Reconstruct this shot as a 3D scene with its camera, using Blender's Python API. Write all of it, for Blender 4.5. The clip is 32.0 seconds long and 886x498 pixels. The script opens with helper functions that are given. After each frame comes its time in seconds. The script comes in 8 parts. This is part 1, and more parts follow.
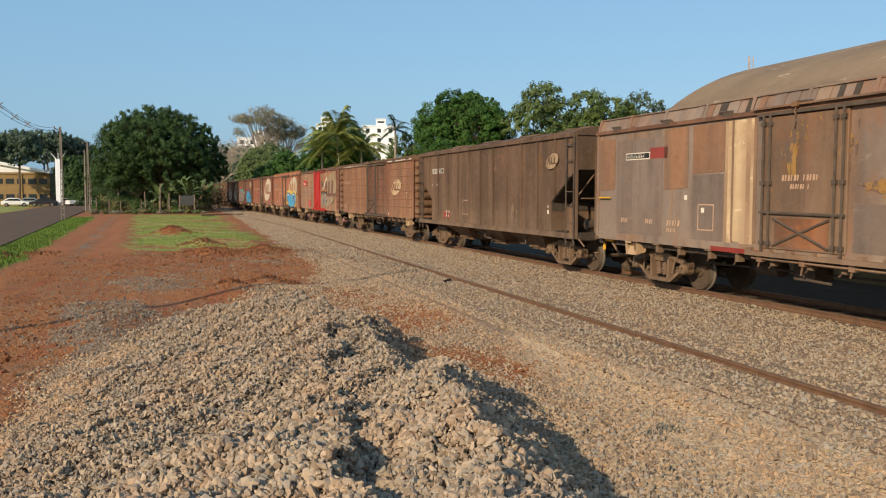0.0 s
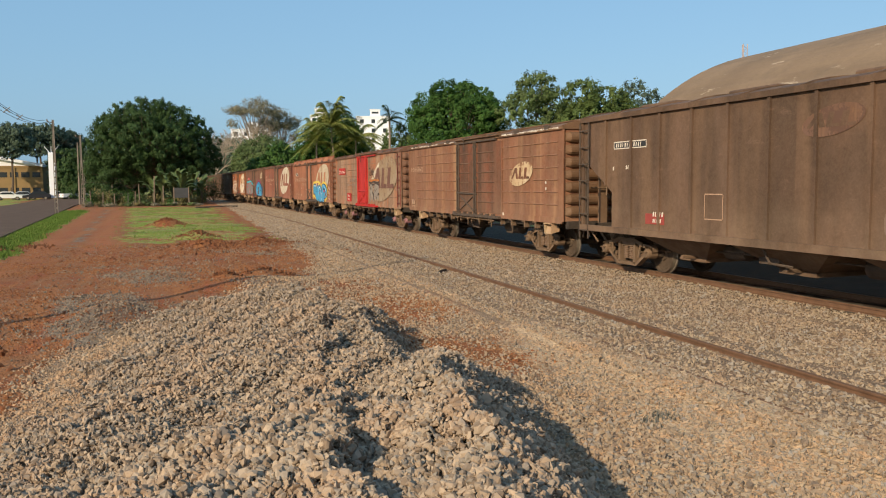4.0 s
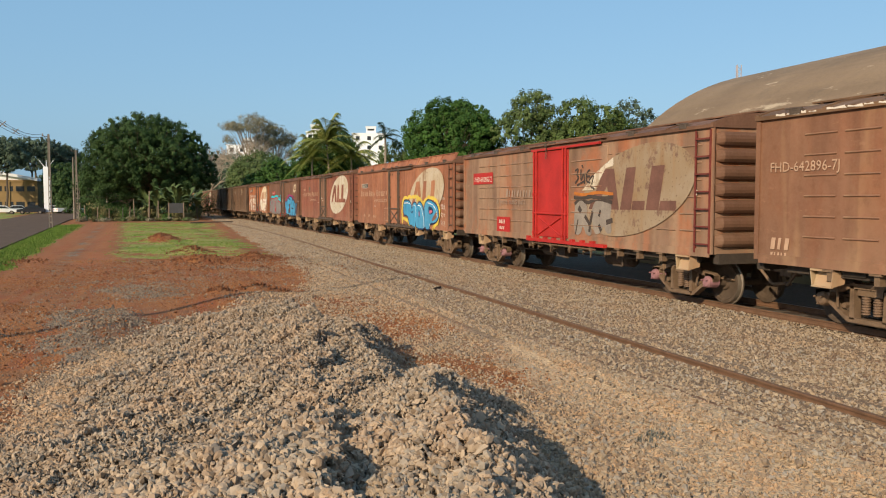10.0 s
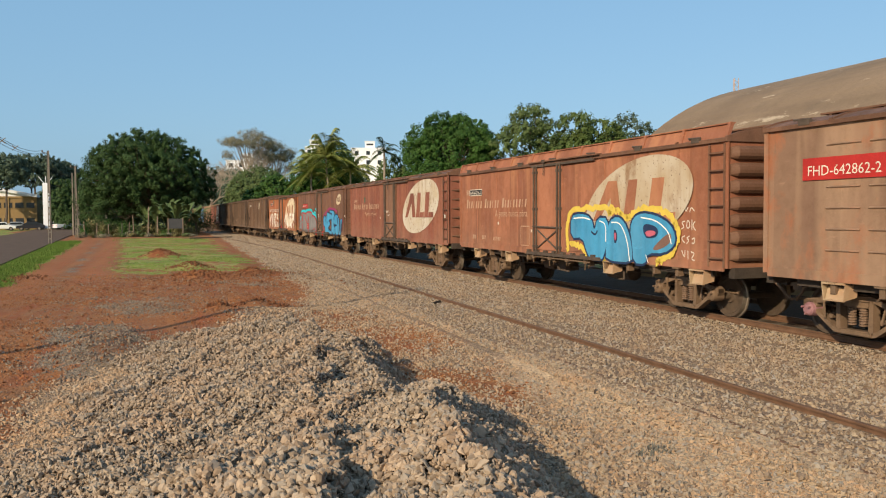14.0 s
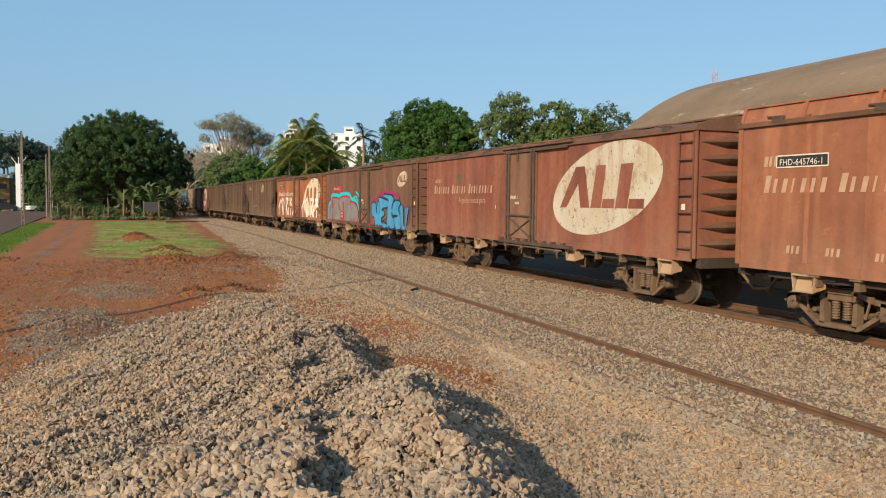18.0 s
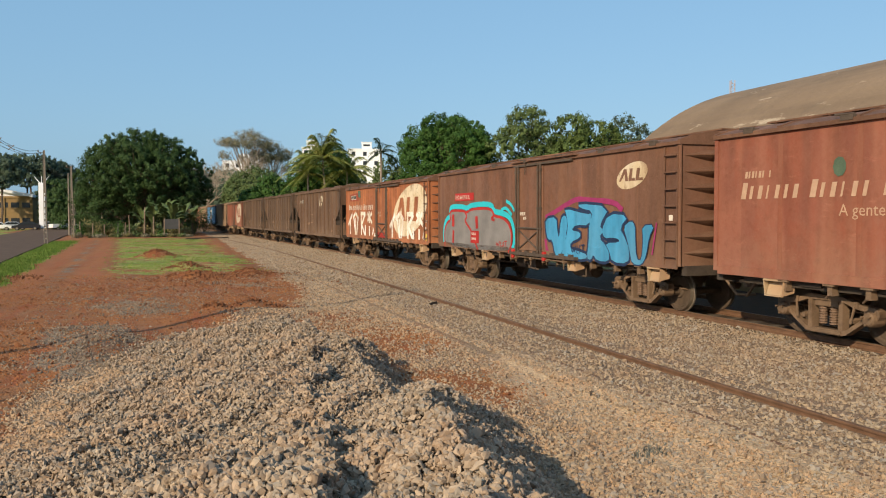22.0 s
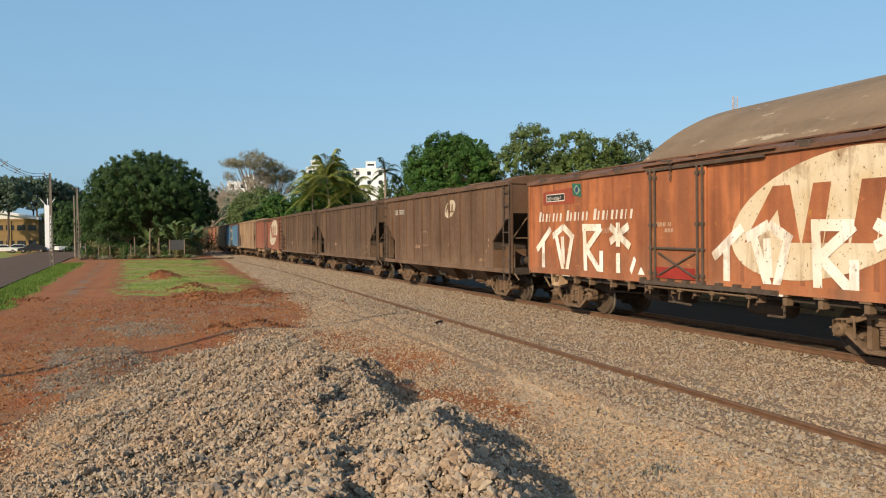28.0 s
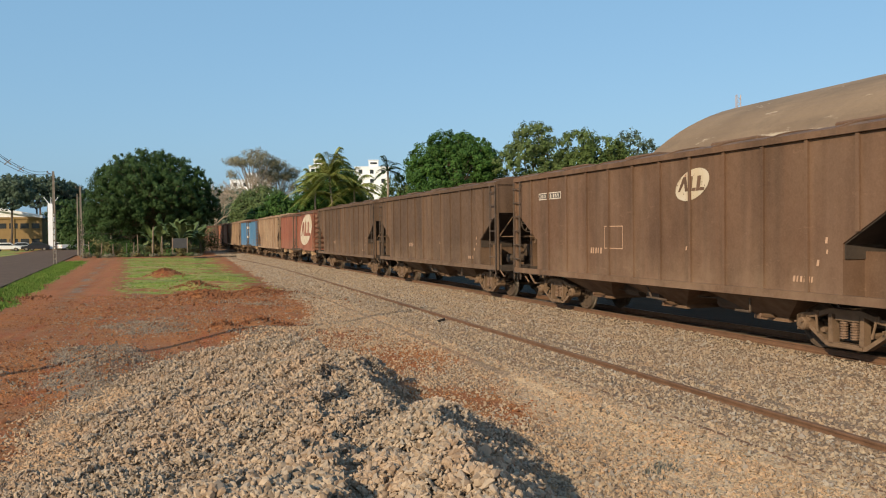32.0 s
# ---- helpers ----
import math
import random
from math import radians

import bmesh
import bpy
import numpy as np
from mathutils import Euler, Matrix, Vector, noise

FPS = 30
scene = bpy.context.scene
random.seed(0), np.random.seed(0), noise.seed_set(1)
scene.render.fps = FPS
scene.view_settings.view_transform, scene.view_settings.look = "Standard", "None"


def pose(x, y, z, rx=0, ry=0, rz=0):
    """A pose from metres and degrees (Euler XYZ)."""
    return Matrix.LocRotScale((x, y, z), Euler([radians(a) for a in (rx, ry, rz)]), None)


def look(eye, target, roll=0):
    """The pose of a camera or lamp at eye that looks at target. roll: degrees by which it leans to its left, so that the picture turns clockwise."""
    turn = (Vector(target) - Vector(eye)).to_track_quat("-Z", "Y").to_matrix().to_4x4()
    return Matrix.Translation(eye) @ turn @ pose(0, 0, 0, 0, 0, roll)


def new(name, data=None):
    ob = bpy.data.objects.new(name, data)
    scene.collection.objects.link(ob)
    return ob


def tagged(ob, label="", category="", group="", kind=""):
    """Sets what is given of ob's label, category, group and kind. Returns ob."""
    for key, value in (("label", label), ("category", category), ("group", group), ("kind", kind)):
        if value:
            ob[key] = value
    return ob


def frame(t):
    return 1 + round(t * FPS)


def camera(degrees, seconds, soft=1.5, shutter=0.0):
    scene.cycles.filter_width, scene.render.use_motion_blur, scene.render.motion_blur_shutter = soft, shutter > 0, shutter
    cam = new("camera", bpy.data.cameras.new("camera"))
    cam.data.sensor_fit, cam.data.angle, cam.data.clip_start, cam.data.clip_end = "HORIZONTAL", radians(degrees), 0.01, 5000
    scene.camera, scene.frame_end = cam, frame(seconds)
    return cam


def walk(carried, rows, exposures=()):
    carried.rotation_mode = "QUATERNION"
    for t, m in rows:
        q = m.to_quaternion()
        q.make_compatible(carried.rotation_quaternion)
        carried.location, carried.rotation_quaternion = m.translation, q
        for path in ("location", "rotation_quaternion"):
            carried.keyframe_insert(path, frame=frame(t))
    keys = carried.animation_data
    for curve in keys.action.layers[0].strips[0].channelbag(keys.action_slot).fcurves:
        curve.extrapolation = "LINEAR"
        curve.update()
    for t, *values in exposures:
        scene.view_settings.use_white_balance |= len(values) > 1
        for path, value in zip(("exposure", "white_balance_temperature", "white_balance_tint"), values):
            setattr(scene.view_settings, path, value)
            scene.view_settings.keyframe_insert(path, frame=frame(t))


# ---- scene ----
cam = camera(57.4, 32.0, soft=1.1)
EYE = 2.12

# time, heading, pitch and lean of the hand-held camera, in degrees; it stands on one spot
VIEW = (
    (0.0, -17.89, -3.95, 0.0), (0.5, -17.98, -3.98, 0.45), (1.0, -18.07, -3.97, 0.4), (1.5, -17.72, -4.11, -0.03),
    (2.0, -17.48, -4.25, -0.28), (2.5, -17.1, -4.21, -0.17), (3.0, -17.57, -4.5, -0.4), (3.5, -18.23, -4.64, -0.45),
    (5.5, -17.98, -4.35, -0.49), (6.0, -17.68, -4.11, -0.64), (6.5, -17.16, -3.96, -0.81), (7.0, -16.97, -3.69, -1.03),
    (7.5, -16.13, -3.46, -0.8), (8.0, -15.99, -3.58, -1.12), (8.5, -16.73, -4.15, -1.08), (9.0, -17.39, -4.23, -0.57),
    (9.5, -17.81, -3.59, -0.26), (10.0, -18.59, -3.42, -0.01), (10.5, -18.8, -3.7, 0.21), (11.0, -19.1, -3.59, 0.03),
    (11.5, -18.82, -3.04, 0.02), (12.0, -18.47, -2.59, -0.14), (12.5, -18.27, -2.76, -0.11), (13.0, -18.59, -2.77, -0.12),
    (13.5, -18.63, -2.62, -0.23), (14.0, -18.64, -2.42, -0.31), (14.5, -18.69, -2.94, -0.39), (16.5, -22.2, -4.49, -0.3),
    (17.0, -20.75, -3.9, -0.31), (17.5, -20.07, -3.5, -0.22), (18.0, -20.19, -3.31, 0.53), (18.5, -20.09, -2.47, 0.07),
    (19.0, -19.38, -2.46, 0.21), (19.5, -19.33, -2.45, 0.11), (20.0, -19.37, -2.73, -0.03), (20.5, -19.21, -2.93, 0.02),
    (21.0, -18.96, -2.93, -0.15), (21.5, -18.99, -2.52, -0.13), (22.0, -18.89, -2.34, -0.13), (22.5, -18.83, -2.76, -0.68),
    (23.0, -18.78, -3.01, -0.95), (23.5, -19.26, -3.03, -0.99), (24.0, -20.05, -2.88, -1.23), (24.5, -19.86, -2.7, -0.87),
    (25.0, -18.75, -2.17, -0.85), (25.5, -18.41, -1.4, -0.63), (27.5, -18.47, -1.07, -0.61), (28.0, -18.56, -1.03, -0.69),
    (28.5, -18.71, -1.08, -0.64), (29.0, -18.62, -1.06, -0.75), (29.5, -18.71, -1.07, -0.73), (30.0, -18.72, -1.07, -0.78),
    (30.5, -18.79, -1.24, -0.77), (31.0, -18.38, -1.35, -0.8), (31.5, -18.2, -1.18, -0.7), (32.0, -18.37, -1.14, -0.66),
)
walk(cam, [(t, pose(0, 0, EYE, 0, 0, yaw) @ pose(0, 0, 0, 90 + pitch) @ pose(0, 0, 0, 0, 0, lean)) for t, yaw, pitch, lean in VIEW])

# ---------------------------------------------------------------- light
SUN_EL, SUN_AZ = 25.0, 129.0   # azimuth of the sun, degrees to the left of +y
sun_way = Vector((-math.sin(radians(SUN_AZ)) * math.cos(radians(SUN_EL)), math.cos(radians(SUN_AZ)) * math.cos(radians(SUN_EL)), math.sin(radians(SUN_EL))))
world = bpy.data.worlds.new("sky")
scene.world = world
world.use_nodes = True
wn = world.node_tree
sky = wn.nodes.new("ShaderNodeTexSky")
sky.sky_type, sky.sun_disc = "NISHITA", False
sky.sun_elevation, sky.sun_rotation = radians(SUN_EL), radians(-SUN_AZ)
sky.air_density, sky.dust_density, sky.ozone_density = 1.0, 2.0, 1.4
haze = wn.nodes.new("ShaderNodeMix")
haze.data_type = "RGBA"
haze.inputs[0].default_value, haze.inputs[7].default_value = 0.48, (3.1, 6.4, 9.75, 1)
wn.links.new(sky.outputs[0], haze.inputs[6])
wn.links.new(haze.outputs[2], wn.nodes["Background"].inputs[0])
wn.nodes["Background"].inputs[1].default_value = 0.102
sun = new("sun", bpy.data.lights.new("sun", "SUN"))
sun.data.energy, sun.data.angle, sun.data.color = 5.3, radians(0.5), (1.0, 0.81, 0.56)
sun.matrix_world = look((0, 0, 60), Vector((0, 0, 60)) - sun_way)
scene.view_settings.exposure = 0.0


# ---------------------------------------------------------------- materials
def srgb(h):
    """Linear colour from a hex string."""
    v = [int(h[i:i + 2], 16) / 255 for i in (0, 2, 4)]
    return tuple(c / 12.92 if c <= 0.04045 else ((c + 0.055) / 1.055) ** 2.4 for c in v)


class Mat:
    """A small writer of node materials."""

    def __init__(self, name, rough=0.8, metal=0.0):
        self.m = bpy.data.materials.new(name)
        self.m.use_nodes = True
        self.t = self.m.node_tree
        self.b = self.t.nodes["Principled BSDF"]
        self.b.inputs["Roughness"].default_value, self.b.inputs["Metallic"].default_value = rough, metal
        self.b.inputs["Specular IOR Level"].default_value = 0.3
        self.co = self.t.nodes.new("ShaderNodeTexCoord").outputs["Object"]

    def put(self, sock, value):
        if isinstance(value, (int, float)):
            sock.default_value = value
        elif isinstance(value, (tuple, list)):
            sock.default_value = (*value, 1)[:4] if sock.type == "RGBA" else value
        else:
            self.t.links.new(value, sock)

    def scaled(self, scale=(1, 1, 1), shift=(0, 0, 0), co=None):
        n = self.t.nodes.new("ShaderNodeMapping")
        n.inputs["Scale"].default_value, n.inputs["Location"].default_value = scale, shift
        self.t.links.new(co or self.co, n.inputs["Vector"])
        return n.outputs[0]

    def noise(self, scale, detail=4, rough=0.6, co=None, dist=0.0):
        n = self.t.nodes.new("ShaderNodeTexNoise")
        n.inputs["Scale"].default_value, n.inputs["Detail"].default_value, n.inputs["Roughness"].default_value, n.inputs["Distortion"].default_value = scale, detail, rough, dist
        self.t.links.new(co or self.co, n.inputs["Vector"])
        return n.outputs[0]

    def voronoi(self, scale, co=None, feature="F1", out="Distance"):
        n = self.t.nodes.new("ShaderNodeTexVoronoi")
        n.feature = feature
        n.inputs["Scale"].default_value = scale
        self.t.links.new(co or self.co, n.inputs["Vector"])
        return n.outputs[out]

    def ramp(self, fac, lo, hi, a=0.0, b=1.0):
        n = self.t.nodes.new("ShaderNodeMapRange")
        for s, v in zip(n.inputs[1:5], (lo, hi, a, b)):
            s.default_value = v
        self.put(n.inputs[0], fac)
        return n.outputs[0]

    def math(self, op, a, b=0.0):
        n = self.t.nodes.new("ShaderNodeMath")
        n.operation = op
        self.put(n.inputs[0], a), self.put(n.inputs[1], b)
        return n.outputs[0]

    def mix(self, fac, a, b, blend="MIX"):
        n = self.t.nodes.new("ShaderNodeMix")
        n.data_type, n.blend_type = "RGBA", blend
        self.put(n.inputs[0], fac), self.put(n.inputs[6], a), self.put(n.inputs[7], b)
        return n.outputs[2]

    def attr(self, name):
        n = self.t.nodes.new("ShaderNodeAttribute")
        n.attribute_name = name
        return n.outputs["Fac"]

    def island(self):
        return self.t.nodes.new("ShaderNodeNewGeometry").outputs["Random Per Island"]

    def random(self):
        return self.t.nodes.new("ShaderNodeObjectInfo").outputs["Random"]

    def color(self, c):
        self.put(self.b.inputs["Base Color"], c)
        return self

    def bump(self, height, strength=0.4, distance=0.02):
        n = self.t.nodes.new("ShaderNodeBump")
        n.inputs["Strength"].default_value, n.inputs["Distance"].default_value = strength, distance
        self.put(n.inputs["Height"], height)
        self.t.links.new(n.outputs[0], self.b.inputs["Normal"])
        return self


def plain(name, c, rough=0.8, metal=0.0, vary=0.25, scale=3.0, bump=0.15):
    """A surface of one paint, uneven at two scales."""
    m = Mat(name, rough, metal)
    n = m.noise(scale, 5), m.noise(scale * 14, 3)
    f = m.math("ADD", m.math("MULTIPLY", n[0], 0.65), m.math("MULTIPLY", n[1], 0.35))
    m.color(m.mix(m.ramp(f, 0.3, 0.7), tuple(v * (1 - vary) for v in c), tuple(min(1, v * (1 + vary)) for v in c)))
    if bump:
        m.bump(n[1], bump, 0.01)
    return m.m


def wagon_paint(name, c, worn, streak, amount=0.5, seed=0.0, dust=(0.30, 0.21, 0.14), dusty=0.35, chips=None, chip_at=0.7, rust=None, rusty=0.6):
    """Old wagon paint: faded panels, rust that runs down in streaks, dust along the sill."""
    m = Mat(name, 0.75)
    c, worn, streak = (tuple(min(0.9, v * g) for v, g in zip(q, (1.55, 1.48, 1.28))) for q in (c, worn, streak))
    co = m.scaled((1, 1, 1), (seed * 3.1, seed * 7.7, seed * 1.3))
    big = m.noise(0.55, 3, 0.6, co)
    base = m.mix(m.ramp(big, 0.35, 0.65), c, worn)
    ax = m.t.nodes.new("ShaderNodeSeparateXYZ")
    m.t.links.new(m.co, ax.inputs[0])
    wn_ = m.t.nodes.new("ShaderNodeTexWhiteNoise")
    wn_.noise_dimensions = "1D"
    m.put(wn_.inputs["W"], m.math("FLOOR", m.math("ADD", m.math("MULTIPLY", ax.outputs[1], 0.7), seed * 3.7)))
    base = m.mix(m.ramp(wn_.outputs[0], 0.45, 1.0, 0.0, 0.5), base, tuple(min(1, v * 1.4) for v in worn))
    base = m.mix(m.ramp(wn_.outputs[0], 0.4, 0.0, 0.0, 0.35), base, tuple(v * 0.7 for v in c))
    base = m.mix(m.ramp(m.noise(0.7, 3, 0.6, m.scaled((1, 1, 0.5), (seed * 9, 3, seed))), 0.5, 0.68, 0.0, 0.5), base, tuple(v * 0.6 for v in c))
    if rust:
        rust = tuple(min(0.9, v * g) for v, g in zip(rust, (1.55, 1.48, 1.28)))
        spot = m.noise(0.8, 6, 0.68, m.scaled((1, 1, 0.7), (seed * 4, seed * 2, seed * 11), None))
        base = m.mix(m.ramp(spot, 0.5, 0.6, 0.0, rusty), base, rust)
        drip = m.noise(1.0, 2, 0.5, m.scaled((2.2, 2.2, 0.22), (seed * 6, seed, 2.0), None))
        base = m.mix(m.ramp(drip, 0.54, 0.66, 0.0, rusty * 0.8), base, rust)
    run = m.noise(1.0, 2, 0.55, m.scaled((2.0, 2.0, 0.14), (seed, seed * 2, 0), None))
    base = m.mix(m.math("MULTIPLY", m.ramp(run, 0.52, 0.66), amount), base, streak)
    fine = m.noise(5.5, 6, 0.7, co)
    base = m.mix(m.math("MULTIPLY", m.ramp(fine, 0.5, 0.7), 0.28 * amount + 0.10), base, tuple(v * 0.5 for v in worn))
    scuff = m.noise(1.0, 6, 0.75, m.scaled((2.0, 2.0, 5.5), (seed * 2, seed * 6, seed), None))
    base = m.mix(m.ramp(scuff, 0.6, 0.68, 0.0, 0.4), base, tuple(min(0.8, v * 1.5 + 0.015) for v in worn))
    grime = m.noise(1.0, 3, 0.55, m.scaled((2.0, 2.0, 0.4), (seed * 8, seed * 3, 1.0), None))
    base = m.mix(m.ramp(grime, 0.5, 0.7, 0.0, 0.45), base, tuple(v * 0.45 for v in c))
    wash = m.noise(1.0, 2, 0.5, m.scaled((1.6, 1.6, 0.2), (seed * 13, seed, 4.0), None))
    base = m.mix(m.ramp(wash, 0.55, 0.7, 0.0, 0.3), base, tuple(min(0.8, v * 1.55 + 0.02) for v in worn))
    grain = m.noise(24, 4, 0.65, co)
    base = m.mix(m.math("MULTIPLY", m.ramp(grain, 0.4, 0.75), 0.12), base, dust)
    sep = m.t.nodes.new("ShaderNodeSeparateXYZ")
    m.t.links.new(m.co, sep.inputs[0])
    low = m.math("MULTIPLY", m.ramp(sep.outputs[2], 1.9, 0.9), m.ramp(m.noise(1.6, 4, 0.6, co), 0.3, 0.7))
    base = m.mix(m.math("MULTIPLY", low, dusty), base, dust)
    if chips:
        ch = m.noise(2.2, 7, 0.72, m.scaled((1, 1, 0.75), (seed * 5, seed, seed * 2)))
        base = m.mix(m.ramp(ch, chip_at, chip_at + 0.03), base, chips)
    m.color(base)
    m.put(m.b.inputs["Roughness"], m.ramp(fine, 0.3, 0.7, 0.62, 0.9))
    m.bump(m.math("ADD", m.math("MULTIPLY", m.noise(1.3, 2, 0.5, co), 1.0), m.math("MULTIPLY", grain, 0.08)), 0.35, 0.03)
    return m.m


def stone_mat(name, a, b, c):
    m = Mat(name, 0.9)
    r = m.island()
    col = m.mix(m.ramp(r, 0.0, 0.62), a, b)
    col = m.mix(m.ramp(r, 0.76, 0.86), col, c)
    n = m.noise(30, 4)
    col = m.mix(m.ramp(n, 0.45, 0.75, 0.0, 0.2), col, tuple(v * 0.7 for v in a))
    col = m.mix(m.ramp(m.noise(1.3, 3), 0.45, 0.7, 0.0, 0.45), col, tuple(v * k for v, k in zip(b, (0.95, 0.78, 0.66))))
    m.color(col)
    m.bump(n, 0.2, 0.006)
    return m.m


STEEL = plain("grimy_steel", (0.085, 0.062, 0.047), 0.75, 0.1, 0.45, 4)
IRON = plain("dusty_cast_iron", (0.15, 0.098, 0.062), 0.8, 0.0, 0.4, 5)
RUSTY = plain("rust_brown_iron", (0.17, 0.11, 0.075), 0.8, 0.0, 0.35, 6)
POCKET = wagon_paint("pale_rusty_bracket_paint", srgb("a0937f"), srgb("8c7a68"), srgb("6e5442"), 0.7, 2.7, rust=srgb("8a6248"), rusty=0.5)
TREAD = plain("polished_wheel_tread", (0.24, 0.20, 0.16), 0.5, 0.6, 0.2, 8)
# underframe soot; also colours the painted shade at the hopper ends
DARK = plain("underframe_soot_and_shade", (0.05, 0.038, 0.03), 0.85, 0.0, 0.4, 4)
RAIL_RUST = plain("rusty_rail", (0.155, 0.085, 0.05), 0.75, 0.2, 0.3, 6)


def badge_paint(name, c, under, loss=0.62, seed=0.0):
    """Cream badge paint that flakes to the wagon's colour, with rust spots and runs."""
    m = Mat(name, 0.75)
    col = m.mix(m.ramp(m.noise(1.2, 4), 0.35, 0.65), c, tuple(v * k for v, k in zip(c, (0.86, 0.78, 0.66))))
    run = m.noise(1.0, 3, 0.6, m.scaled((3.0, 3.0, 0.35), (seed, seed * 3, 0), None))
    col = m.mix(m.ramp(run, 0.54, 0.68, 0, 0.55), col, (0.28, 0.17, 0.09))
    blot = m.noise(1.6, 6, 0.7, m.scaled((1, 1, 0.6), (seed * 2, 5, seed * 7), None))
    col = m.mix(m.ramp(blot, 0.54, 0.66, 0, 0.75), col, (0.22, 0.12, 0.06))
    spots = m.noise(3.0, 6, 0.75, m.scaled((1, 1, 0.8), (seed * 5, 1, seed), None))
    col = m.mix(m.ramp(spots, loss, loss + 0.05, 0, 0.9), col, under)
    dots = m.noise(14, 3, 0.6)
    col = m.mix(m.ramp(dots, 0.64, 0.68, 0, 0.85), col, (0.10, 0.055, 0.03))
    return m.color(col).bump(spots, 0.2, 0.01).m


CREAM = badge_paint("weathered_cream_paint", srgb("c0b7a8"), srgb("8a5a44"), 0.6)
WHITE = plain("dirty_white_paint", srgb("cfc4b6"), 0.7, 0, 0.12, 4)
CHALK = plain("bright_white_spray", srgb("ebe6de"), 0.7, 0, 0.06, 6)
FADED = plain("faded_white_lettering", srgb("b09078"), 0.8, 0, 0.2, 7)
RED = plain("red_door_paint", srgb("a42a25"), 0.6, 0, 0.3, 2.0)
YELLOW = plain("yellow_handbrake_paint", srgb("c99a2e"), 0.6, 0, 0.2, 5)
BLUE = wagon_paint("sky_blue_spray", srgb("2b6f9e"), srgb("3379a6"), srgb("2f6690"), 0.5, 21.0, dust=(0.14, 0.25, 0.34), dusty=0.3, rust=srgb("4a7596"), rusty=0.3)
CYAN = plain("turquoise_spray", srgb("2cb0be"), 0.7, 0, 0.12, 3)
GREY = plain("silver_grey_spray", srgb("7c7876"), 0.6, 0, 0.3, 1.6)
NAVY = plain("dark_blue_outline", srgb("23324f"), 0.7, 0, 0.2, 5)
MAGENTA = plain("magenta_outline", srgb("8c2f5c"), 0.7, 0, 0.2, 5)
LEMON = plain("yellow_outline", srgb("cdb24c"), 0.7, 0, 0.15, 5)


# ---------------------------------------------------------------- mesh helpers
def part(name, bm, material, parent=None, label="", smooth=False):
    """Links a bmesh as one mesh object under a thing or a part."""
    me = bpy.data.meshes.new(name)
    bm.to_mesh(me)
    bm.free()
    me.materials.append(material)
    if smooth:
        me.shade_smooth()
    ob = new(name, me)
    ob.parent = parent
    if label:
        ob["label"] = label
    return ob


def box(bm, x0, x1, y0, y1, z0, z1):
    v = [bm.verts.new(p) for p in ((x0, y0, z0), (x1, y0, z0), (x1, y1, z0), (x0, y1, z0), (x0, y0, z1), (x1, y0, z1), (x1, y1, z1), (x0, y1, z1))]
    for f in ((0, 3, 2, 1), (4, 5, 6, 7), (0, 1, 5, 4), (1, 2, 6, 5), (2, 3, 7, 6), (3, 0, 4, 7)):
        bm.faces.new([v[i] for i in f])
    return v


def boxes(*dims):
    bm = bmesh.new()
    for d in dims:
        box(bm, *d)
    return bm


def bevelled(bm, width=0.015, segments=1):
    bmesh.ops.bevel(bm, geom=bm.edges[:], offset=width, segments=segments, affect="EDGES", profile=0.5)
    return bm


def prism(bm, pts, way, depth):
    """A polygon pushed along a vector."""
    a = [bm.verts.new(p) for p in pts]
    b = [bm.verts.new(Vector(p) + Vector(way) * depth) for p in pts]
    n = len(pts)
    bm.faces.new(a), bm.faces.new(b[::-1])
    for i in range(n):
        bm.faces.new((a[i], b[i], b[(i + 1) % n], a[(i + 1) % n]))
    return bm


def bar(bm, a, b, r=0.02, sides=6, r2=None):
    """A round bar from a to b."""
    a, b = Vector(a), Vector(b)
    d = (b - a).normalized()
    u = d.orthogonal().normalized()
    w = d.cross(u)
    r2 = r if r2 is None else r2
    rings = []
    for p, q in ((a, r), (b, r2)):
        rings.append([bm.verts.new(p + (u * math.cos(k * math.tau / sides) + w * math.sin(k * math.tau / sides)) * q) for k in range(sides)])
    for k in range(sides):
        bm.faces.new((rings[0][k], rings[0][(k + 1) % sides], rings[1][(k + 1) % sides], rings[1][k]))
    bm.faces.new(rings[0][::-1]), bm.faces.new(rings[1])
    return bm


def lathe(bm, profile, axis="x", centre=(0, 0, 0), sides=24):
    """Turns (along, radius) pairs about an axis through the centre."""
    c = Vector(centre)
    rings = []
    for s, r in profile:
        ring = []
        for k in range(sides):
            a = k * math.tau / sides
            p = {"x": (s, r * math.cos(a), r * math.sin(a)), "y": (r * math.sin(a), s, r * math.cos(a)), "z": (r * math.cos(a), r * math.sin(a), s)}[axis]
            ring.append(bm.verts.new(c + Vector(p)))
        rings.append(ring)
    for p, q in zip(rings, rings[1:]):
        for k in range(sides):
            bm.faces.new((p[k], p[(k + 1) % sides], q[(k + 1) % sides], q[k]))
    bm.faces.new(rings[0][::-1]), bm.faces.new(rings[-1])
    return bm


def fix(bm):
    bmesh.ops.recalc_face_normals(bm, faces=bm.faces[:])
    return bm


def thing(name, label, category, group="", m=None):
    ob = tagged(new(name), label, category, group)
    if m is not None:
        ob.matrix_world = m
    return ob


